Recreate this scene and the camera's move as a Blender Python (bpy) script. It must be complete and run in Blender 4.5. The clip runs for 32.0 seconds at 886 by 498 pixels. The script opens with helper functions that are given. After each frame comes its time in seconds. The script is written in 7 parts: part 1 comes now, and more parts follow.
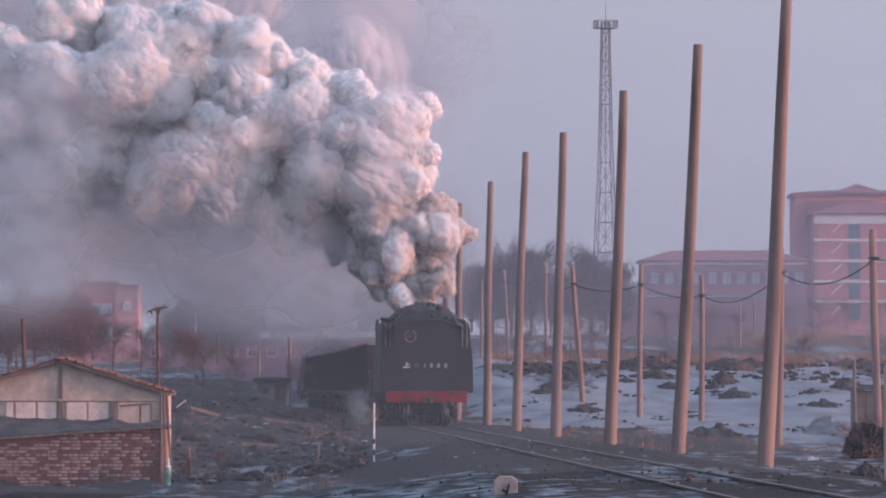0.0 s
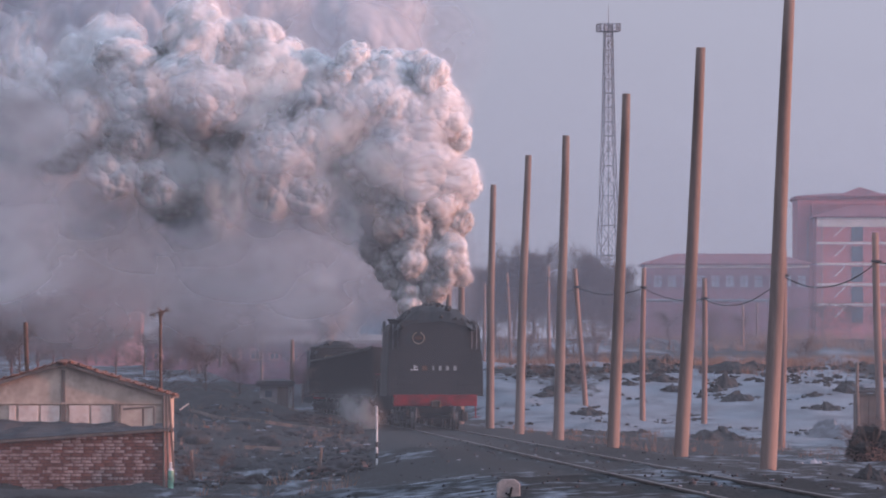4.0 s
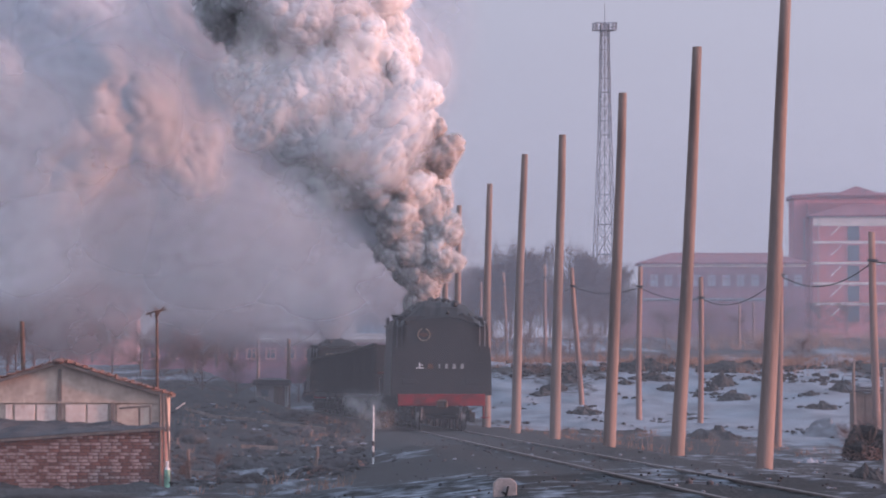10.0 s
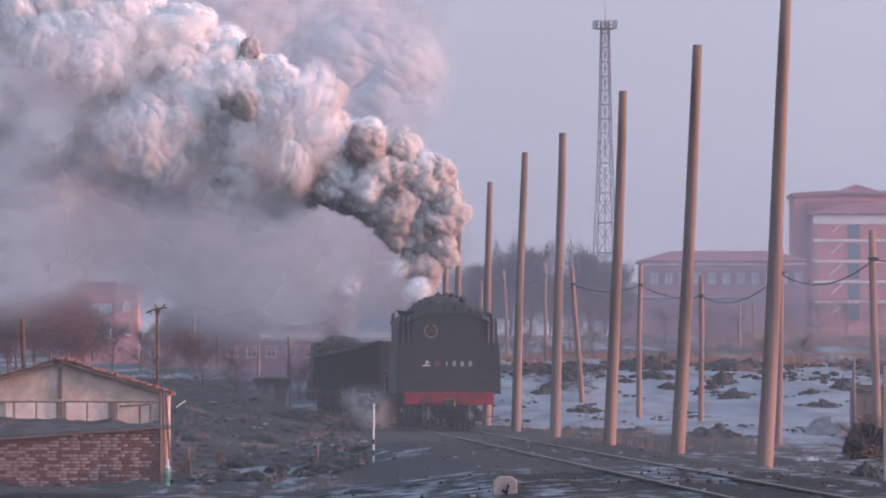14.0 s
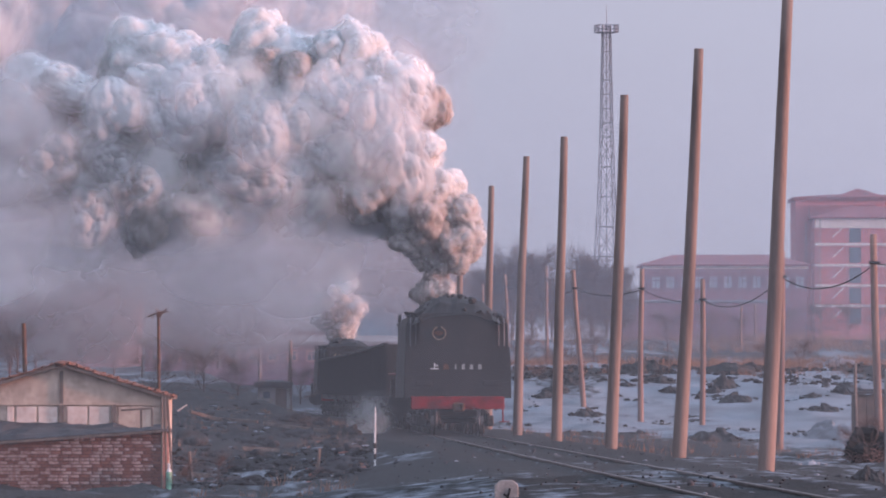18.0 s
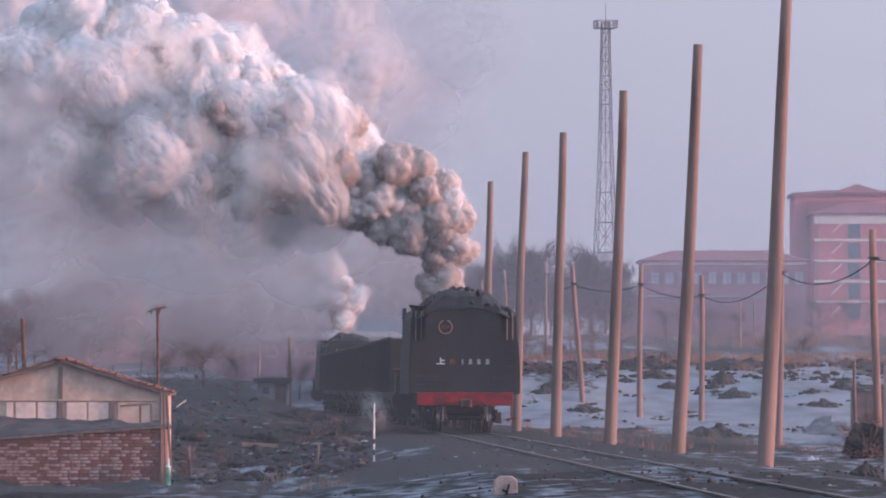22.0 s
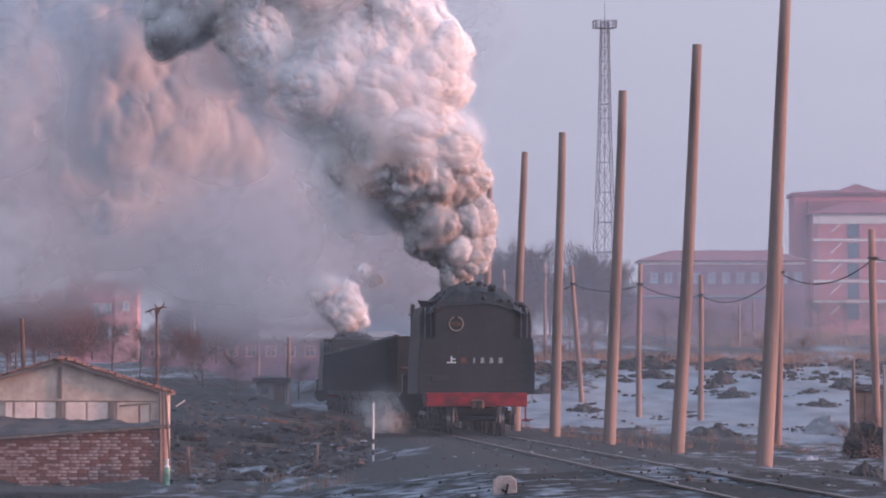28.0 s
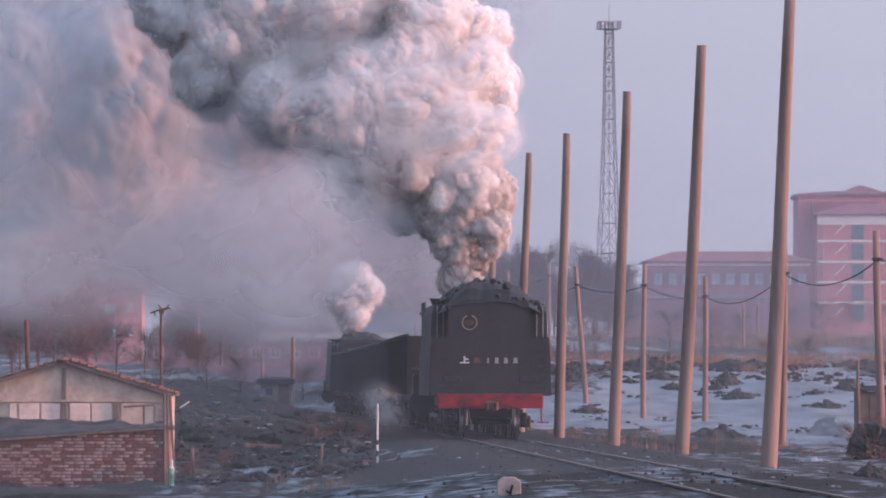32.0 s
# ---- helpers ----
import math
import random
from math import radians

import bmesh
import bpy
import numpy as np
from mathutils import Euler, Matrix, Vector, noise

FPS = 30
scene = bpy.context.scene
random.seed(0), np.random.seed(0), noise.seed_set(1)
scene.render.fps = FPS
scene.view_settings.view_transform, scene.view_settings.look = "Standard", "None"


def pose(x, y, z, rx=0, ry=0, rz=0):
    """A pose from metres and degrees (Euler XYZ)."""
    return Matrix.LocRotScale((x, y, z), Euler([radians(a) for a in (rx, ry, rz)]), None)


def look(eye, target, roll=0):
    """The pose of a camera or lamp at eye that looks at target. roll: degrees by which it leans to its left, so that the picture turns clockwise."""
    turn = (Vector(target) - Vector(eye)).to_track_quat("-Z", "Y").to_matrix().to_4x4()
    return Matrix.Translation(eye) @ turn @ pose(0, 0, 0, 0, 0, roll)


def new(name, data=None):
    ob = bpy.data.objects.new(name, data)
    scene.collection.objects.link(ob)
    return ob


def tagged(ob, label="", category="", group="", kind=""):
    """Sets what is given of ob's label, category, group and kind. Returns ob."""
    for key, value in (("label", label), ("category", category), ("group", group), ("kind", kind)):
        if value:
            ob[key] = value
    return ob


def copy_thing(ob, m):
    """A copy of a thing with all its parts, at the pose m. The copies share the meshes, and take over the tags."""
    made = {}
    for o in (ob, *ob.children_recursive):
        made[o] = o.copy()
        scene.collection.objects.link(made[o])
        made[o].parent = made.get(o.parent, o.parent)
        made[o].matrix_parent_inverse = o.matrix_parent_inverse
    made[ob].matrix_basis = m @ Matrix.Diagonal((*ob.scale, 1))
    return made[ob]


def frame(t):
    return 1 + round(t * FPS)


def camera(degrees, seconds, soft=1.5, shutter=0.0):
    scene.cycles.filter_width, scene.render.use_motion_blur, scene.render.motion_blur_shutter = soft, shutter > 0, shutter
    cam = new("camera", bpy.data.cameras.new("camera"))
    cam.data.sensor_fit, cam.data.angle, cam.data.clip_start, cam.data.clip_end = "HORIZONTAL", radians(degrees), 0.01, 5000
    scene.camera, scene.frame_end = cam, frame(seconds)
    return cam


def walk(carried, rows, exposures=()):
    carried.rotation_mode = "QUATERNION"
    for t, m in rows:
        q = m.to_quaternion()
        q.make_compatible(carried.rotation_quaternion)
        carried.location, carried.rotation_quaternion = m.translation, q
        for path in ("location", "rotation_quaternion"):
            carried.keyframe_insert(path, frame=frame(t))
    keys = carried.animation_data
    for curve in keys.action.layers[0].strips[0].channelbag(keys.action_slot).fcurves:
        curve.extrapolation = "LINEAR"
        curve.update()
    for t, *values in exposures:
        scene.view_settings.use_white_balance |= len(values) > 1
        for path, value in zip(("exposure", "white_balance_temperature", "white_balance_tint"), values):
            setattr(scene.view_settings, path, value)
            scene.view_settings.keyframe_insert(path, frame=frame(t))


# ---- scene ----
# ---------------- camera and its small sway ----------------
cam = camera(8.79, 32.0, soft=1.9)
CAM_ROWS = [
    (0, pose(0, 0, 1.43, 91.3558, 0, 0.0000)), (0.5, pose(0, 0, 1.43, 91.3805, 0, 0.0173)), (1, pose(0, 0, 1.43, 91.3730, 0, 0.0000)),
    (1.5, pose(0, 0, 1.43, 91.3643, 0, 0.0184)), (2, pose(0, 0, 1.43, 91.3730, 0, 0.0344)), (2.5, pose(0, 0, 1.43, 91.3901, 0, 0.0258)),
    (3, pose(0, 0, 1.43, 91.3859, 0, 0.0258)), (3.5, pose(0, 0, 1.43, 91.3901, 0, 0.0344)), (5.5, pose(0, 0, 1.43, 91.3708, 0, -0.0085)),
    (6, pose(0, 0, 1.43, 91.3697, 0, 0.0000)), (6.5, pose(0, 0, 1.43, 91.3643, 0, 0.0000)), (7, pose(0, 0, 1.43, 91.3547, 0, -0.0085)),
    (7.5, pose(0, 0, 1.43, 91.3385, 0, -0.0258)), (8, pose(0, 0, 1.43, 91.3462, 0, -0.0312)), (8.5, pose(0, 0, 1.43, 91.3643, 0, -0.0107)),
    (9, pose(0, 0, 1.43, 91.3816, 0, -0.0085)), (9.5, pose(0, 0, 1.43, 91.3816, 0, 0.0000)), (10, pose(0, 0, 1.43, 91.3784, 0, -0.0085)),
    (10.5, pose(0, 0, 1.43, 91.3720, 0, -0.0074)), (11, pose(0, 0, 1.43, 91.3558, 0, -0.0063)), (11.5, pose(0, 0, 1.43, 91.3495, 0, -0.0107)),
    (12, pose(0, 0, 1.43, 91.3547, 0, -0.0171)), (12.5, pose(0, 0, 1.43, 91.3665, 0, -0.0246)), (13, pose(0, 0, 1.43, 91.3643, 0, -0.0160)),
    (13.5, pose(0, 0, 1.43, 91.3816, 0, -0.0085)), (14, pose(0, 0, 1.43, 91.3600, 0, -0.0053)), (14.5, pose(0, 0, 1.43, 91.3632, 0, 0.0022)),
    (16.5, pose(0, 0, 1.43, 91.3966, 0, 0.0367)), (17, pose(0, 0, 1.43, 91.4063, 0, 0.0258)), (17.5, pose(0, 0, 1.43, 91.4085, 0, 0.0301)),
    (18, pose(0, 0, 1.43, 91.3987, 0, 0.0087)), (18.5, pose(0, 0, 1.43, 91.3901, 0, 0.0011)), (19, pose(0, 0, 1.43, 91.3816, 0, 0.0000)),
    (19.5, pose(0, 0, 1.43, 91.3901, 0, -0.0074)), (20, pose(0, 0, 1.43, 91.3901, 0, -0.0128)), (20.5, pose(0, 0, 1.43, 91.3730, 0, -0.0085)),
    (21, pose(0, 0, 1.43, 91.3698, 0, -0.0085)), (21.5, pose(0, 0, 1.43, 91.3579, 0, -0.0085)), (22, pose(0, 0, 1.43, 91.3558, 0, 0.0000)),
    (22.5, pose(0, 0, 1.43, 91.3451, 0, 0.0087)), (23, pose(0, 0, 1.43, 91.3579, 0, 0.0206)), (23.5, pose(0, 0, 1.43, 91.3643, 0, 0.0432)),
    (24, pose(0, 0, 1.43, 91.3473, 0, 0.0602)), (24.5, pose(0, 0, 1.43, 91.3505, 0, 0.0355)), (25, pose(0, 0, 1.43, 91.3558, 0, 0.0334)),
    (25.5, pose(0, 0, 1.43, 91.3611, 0, 0.0098)), (27.5, pose(0, 0, 1.43, 91.3473, 0, -0.0182)), (28, pose(0, 0, 1.43, 91.3547, 0, -0.0085)),
    (28.5, pose(0, 0, 1.43, 91.3558, 0, -0.0171)), (29, pose(0, 0, 1.43, 91.3505, 0, -0.0258)), (29.5, pose(0, 0, 1.43, 91.3342, 0, -0.0268)),
    (30, pose(0, 0, 1.43, 91.3385, 0, -0.0343)), (30.5, pose(0, 0, 1.43, 91.3385, 0, -0.0095)), (31, pose(0, 0, 1.43, 91.3558, 0, -0.0085)),
    (31.5, pose(0, 0, 1.43, 91.3730, 0, 0.0173)), (32, pose(0, 0, 1.43, 91.3654, 0, 0.0344))]
walk(cam, CAM_ROWS, exposures=[(0, -0.3), (5, -0.36), (8, -0.27), (12, -0.14), (32, -0.1)])

# ---------------- sky and sun: low winter sun behind the camera to the right ----------------
SUN_EL, SUN_AZ = radians(5.0), radians(98.5)   # azimuth clockwise from +y
world = bpy.data.worlds.new("winter_sky")
scene.world = world
world.use_nodes = True
wn, wl = world.node_tree.nodes, world.node_tree.links
wn.clear()
sky = wn.new("ShaderNodeTexSky")
sky.sky_type, sky.sun_disc = 'NISHITA', False
sky.sun_elevation, sky.sun_rotation = SUN_EL, SUN_AZ
sky.dust_density, sky.air_density = 3.0, 1.2
coord = wn.new("ShaderNodeTexCoord")
sepz = wn.new("ShaderNodeSeparateXYZ")
wl.new(coord.outputs["Generated"], sepz.inputs[0])
ramp = wn.new("ShaderNodeValToRGB")
ramp.color_ramp.elements[0].position, ramp.color_ramp.elements[0].color = 0.0, (4.5, 4.35, 5.6, 1)
ramp.color_ramp.elements[1].position, ramp.color_ramp.elements[1].color = 0.5, (4.75, 5.5, 7.6, 1)
mid = ramp.color_ramp.elements.new(0.055)
mid.color = (3.7, 3.7, 4.9, 1)
wl.new(sepz.outputs["Z"], ramp.inputs[0])
mixsky = wn.new("ShaderNodeMixRGB")
mixsky.inputs[0].default_value = 0.85
wl.new(sky.outputs[0], mixsky.inputs[1])
wl.new(ramp.outputs[0], mixsky.inputs[2])
bg = wn.new("ShaderNodeBackground")
bg.inputs[1].default_value = 0.14
# the hazy sky is brighter towards the sun
toward = wn.new("ShaderNodeVectorMath")
toward.operation, toward.inputs[1].default_value = 'DOT_PRODUCT', (math.sin(SUN_AZ), math.cos(SUN_AZ), 0.0)
wl.new(coord.outputs["Generated"], toward.inputs[0])
glow = wn.new("ShaderNodeMapRange")
glow.inputs[1].default_value, glow.inputs[2].default_value = -1.0, 1.0
wl.new(toward.outputs["Value"], glow.inputs[0])
glow2, glow3 = wn.new("ShaderNodeMath"), wn.new("ShaderNodeVectorMath")
glow2.operation, glow2.inputs[1].default_value = 'POWER', 3.0
wl.new(glow.outputs[0], glow2.inputs[0])
glow3.operation, glow3.inputs[1].default_value, glow3.inputs[2].default_value = 'MULTIPLY_ADD', (2.9, 2.95, 3.0), (1.02, 1.02, 0.99)
wl.new(glow2.outputs[0], glow3.inputs[0])
bright = wn.new("ShaderNodeVectorMath")
bright.operation = 'MULTIPLY'
wl.new(mixsky.outputs[0], bright.inputs[0])
wl.new(glow3.outputs[0], bright.inputs[1])
wl.new(bright.outputs[0], bg.inputs[0])
wout = wn.new("ShaderNodeOutputWorld")
wl.new(bg.outputs[0], wout.inputs[0])

sun_data = bpy.data.lights.new("sun", 'SUN')
sun_data.energy, sun_data.angle, sun_data.color = 5.0, radians(2.0), (1.0, 0.42, 0.29)
sun = new("sun", sun_data)
sdir = Vector((math.sin(SUN_AZ) * math.cos(SUN_EL), math.cos(SUN_AZ) * math.cos(SUN_EL), math.sin(SUN_EL)))
sun.matrix_world = look(sdir * 100, (0, 0, 0))

# ---------------- materials ----------------
def mat(name, col, col2=None, rough=0.85, metal=0.0, scale=3.0, fine=30.0, bump=0.15, vary=0.0, stretch=(1, 1, 1), spec=0.3):
    """Two-colour noise surface with grain, relief and, if asked, change from object to object."""
    m = bpy.data.materials.new(name)
    m.use_nodes = True
    n, l = m.node_tree.nodes, m.node_tree.links
    b = n["Principled BSDF"]
    tc = n.new("ShaderNodeTexCoord")
    mp = n.new("ShaderNodeMapping")
    mp.inputs["Scale"].default_value = stretch
    l.new(tc.outputs["Object"], mp.inputs[0])
    n1, n2 = n.new("ShaderNodeTexNoise"), n.new("ShaderNodeTexNoise")
    n1.inputs["Scale"].default_value, n1.inputs["Detail"].default_value = scale, 5
    n2.inputs["Scale"].default_value, n2.inputs["Detail"].default_value = fine, 4
    l.new(mp.outputs[0], n1.inputs[0])
    l.new(mp.outputs[0], n2.inputs[0])
    col2 = col2 or tuple(c * 0.6 for c in col)
    r = n.new("ShaderNodeValToRGB")
    r.color_ramp.elements[0].position, r.color_ramp.elements[0].color = 0.35, (*col2, 1)
    r.color_ramp.elements[1].position, r.color_ramp.elements[1].color = 0.65, (*col, 1)
    l.new(n1.outputs[0], r.inputs[0])
    mx = n.new("ShaderNodeMixRGB")
    mx.blend_type, mx.inputs[0].default_value = 'OVERLAY', 0.35
    l.new(r.outputs[0], mx.inputs[1])
    l.new(n2.outputs[0], mx.inputs[2])
    last = mx.outputs[0]
    if vary:
        oi, hs, ma = n.new("ShaderNodeObjectInfo"), n.new("ShaderNodeHueSaturation"), n.new("ShaderNodeMapRange")
        ma.inputs[3].default_value, ma.inputs[4].default_value = 1 - vary, 1 + vary
        l.new(oi.outputs["Random"], ma.inputs[0])
        l.new(ma.outputs[0], hs.inputs["Value"])
        l.new(last, hs.inputs["Color"])
        last = hs.outputs[0]
    l.new(last, b.inputs["Base Color"])
    b.inputs["Roughness"].default_value, b.inputs["Metallic"].default_value = rough, metal
    b.inputs["Specular IOR Level"].default_value = spec
    if bump:
        bp = n.new("ShaderNodeBump")
        bp.inputs["Strength"].default_value, bp.inputs["Distance"].default_value = bump, 0.02
        l.new(n2.outputs[0], bp.inputs["Height"])
        l.new(bp.outputs[0], b.inputs["Normal"])
    return m


def vapour(name, col, thin=0.4, scale=2.2, relief=0.5):
    """Smoke: scatters on its face, lets light through its body, thin where its "dense" value is low."""
    m = bpy.data.materials.new(name)
    m.use_nodes = True
    n, l = m.node_tree.nodes, m.node_tree.links
    n.remove(n["Principled BSDF"])
    tc, no, bp = n.new("ShaderNodeTexCoord"), n.new("ShaderNodeTexNoise"), n.new("ShaderNodeBump")
    no.inputs["Scale"].default_value, no.inputs["Detail"].default_value = scale, 6
    l.new(tc.outputs["Object"], no.inputs[0])
    bp.inputs["Strength"].default_value, bp.inputs["Distance"].default_value = relief, 0.12
    l.new(no.outputs[0], bp.inputs["Height"])
    r = n.new("ShaderNodeValToRGB")
    r.color_ramp.elements[0].position, r.color_ramp.elements[0].color = 0.3, (*(c * 0.92 for c in col), 1)
    r.color_ramp.elements[1].position, r.color_ramp.elements[1].color = 0.7, (*col, 1)
    l.new(no.outputs[0], r.inputs[0])
    d, t, mx = n.new("ShaderNodeBsdfDiffuse"), n.new("ShaderNodeBsdfTranslucent"), n.new("ShaderNodeMixShader")
    mx.inputs[0].default_value = thin
    for s in (d, t):
        l.new(r.outputs[0], s.inputs[0])
        l.new(bp.outputs[0], s.inputs["Normal"])
    l.new(d.outputs[0], mx.inputs[1])
    l.new(t.outputs[0], mx.inputs[2])
    at, pat, mul, clear, out = (n.new("ShaderNodeAttribute"), n.new("ShaderNodeMapRange"), n.new("ShaderNodeMath"), n.new("ShaderNodeBsdfTransparent"), n.new("ShaderNodeMixShader"))
    at.attribute_name = "dense"
    pat.inputs[1].default_value, pat.inputs[2].default_value, pat.inputs[3].default_value, pat.inputs[4].default_value = 0.3, 0.7, 0.2, 1.8
    l.new(no.outputs[0], pat.inputs[0])
    mul.operation, mul.use_clamp = 'MULTIPLY', True
    l.new(at.outputs["Fac"], mul.inputs[0])
    l.new(pat.outputs[0], mul.inputs[1])
    l.new(mul.outputs[0], out.inputs[0])
    l.new(clear.outputs[0], out.inputs[1])
    l.new(mx.outputs[0], out.inputs[2])
    l.new(out.outputs[0], n["Material Output"].inputs[0])
    return m


def haze_mat(name, col, most, scale, rim):
    """Thin drifting smoke: see-through, patchy, fading to nothing at its rim (the uv map runs from -1 to 1 across it)."""
    m = bpy.data.materials.new(name)
    m.use_nodes = True
    n, l = m.node_tree.nodes, m.node_tree.links
    n.remove(n["Principled BSDF"])
    tc, no, oi = n.new("ShaderNodeTexCoord"), n.new("ShaderNodeTexNoise"), n.new("ShaderNodeObjectInfo")
    no.noise_dimensions = '4D'
    no.inputs["Scale"].default_value, no.inputs["Detail"].default_value = scale, 4
    l.new(tc.outputs["Object"], no.inputs[0])
    mul = n.new("ShaderNodeMath")
    mul.operation, mul.inputs[1].default_value = 'MULTIPLY', 50
    l.new(oi.outputs["Random"], mul.inputs[0])
    l.new(mul.outputs[0], no.inputs["W"])
    uv = n.new("ShaderNodeAttribute")
    uv.attribute_name = "rim"
    edge = n.new("ShaderNodeMapRange")
    edge.interpolation_type = 'SMOOTHSTEP'
    edge.inputs[1].default_value, edge.inputs[2].default_value = 0.0, rim
    l.new(uv.outputs["Fac"], edge.inputs[0])
    pat = n.new("ShaderNodeMapRange")
    pat.interpolation_type = 'SMOOTHSTEP'
    pat.inputs[1].default_value, pat.inputs[2].default_value = 0.25, 0.62
    pat.inputs[3].default_value = 0.25
    l.new(no.outputs[0], pat.inputs[0])
    a, a2 = n.new("ShaderNodeMath"), n.new("ShaderNodeMath")
    a.operation = a2.operation = 'MULTIPLY'
    a2.inputs[1].default_value = most
    l.new(edge.outputs[0], a.inputs[0])
    l.new(pat.outputs[0], a.inputs[1])
    l.new(a.outputs[0], a2.inputs[0])
    d, t, mx, tr, mx2 = (n.new("ShaderNodeBsdfDiffuse"), n.new("ShaderNodeBsdfTranslucent"), n.new("ShaderNodeMixShader"),
                         n.new("ShaderNodeBsdfTransparent"), n.new("ShaderNodeMixShader"))
    d.inputs[0].default_value = t.inputs[0].default_value = (*col, 1)
    mx.inputs[0].default_value = 0.45
    l.new(d.outputs[0], mx.inputs[1])
    l.new(t.outputs[0], mx.inputs[2])
    l.new(a2.outputs[0], mx2.inputs[0])
    l.new(tr.outputs[0], mx2.inputs[1])
    l.new(mx.outputs[0], mx2.inputs[2])
    l.new(mx2.outputs[0], n["Material Output"].inputs[0])
    return m


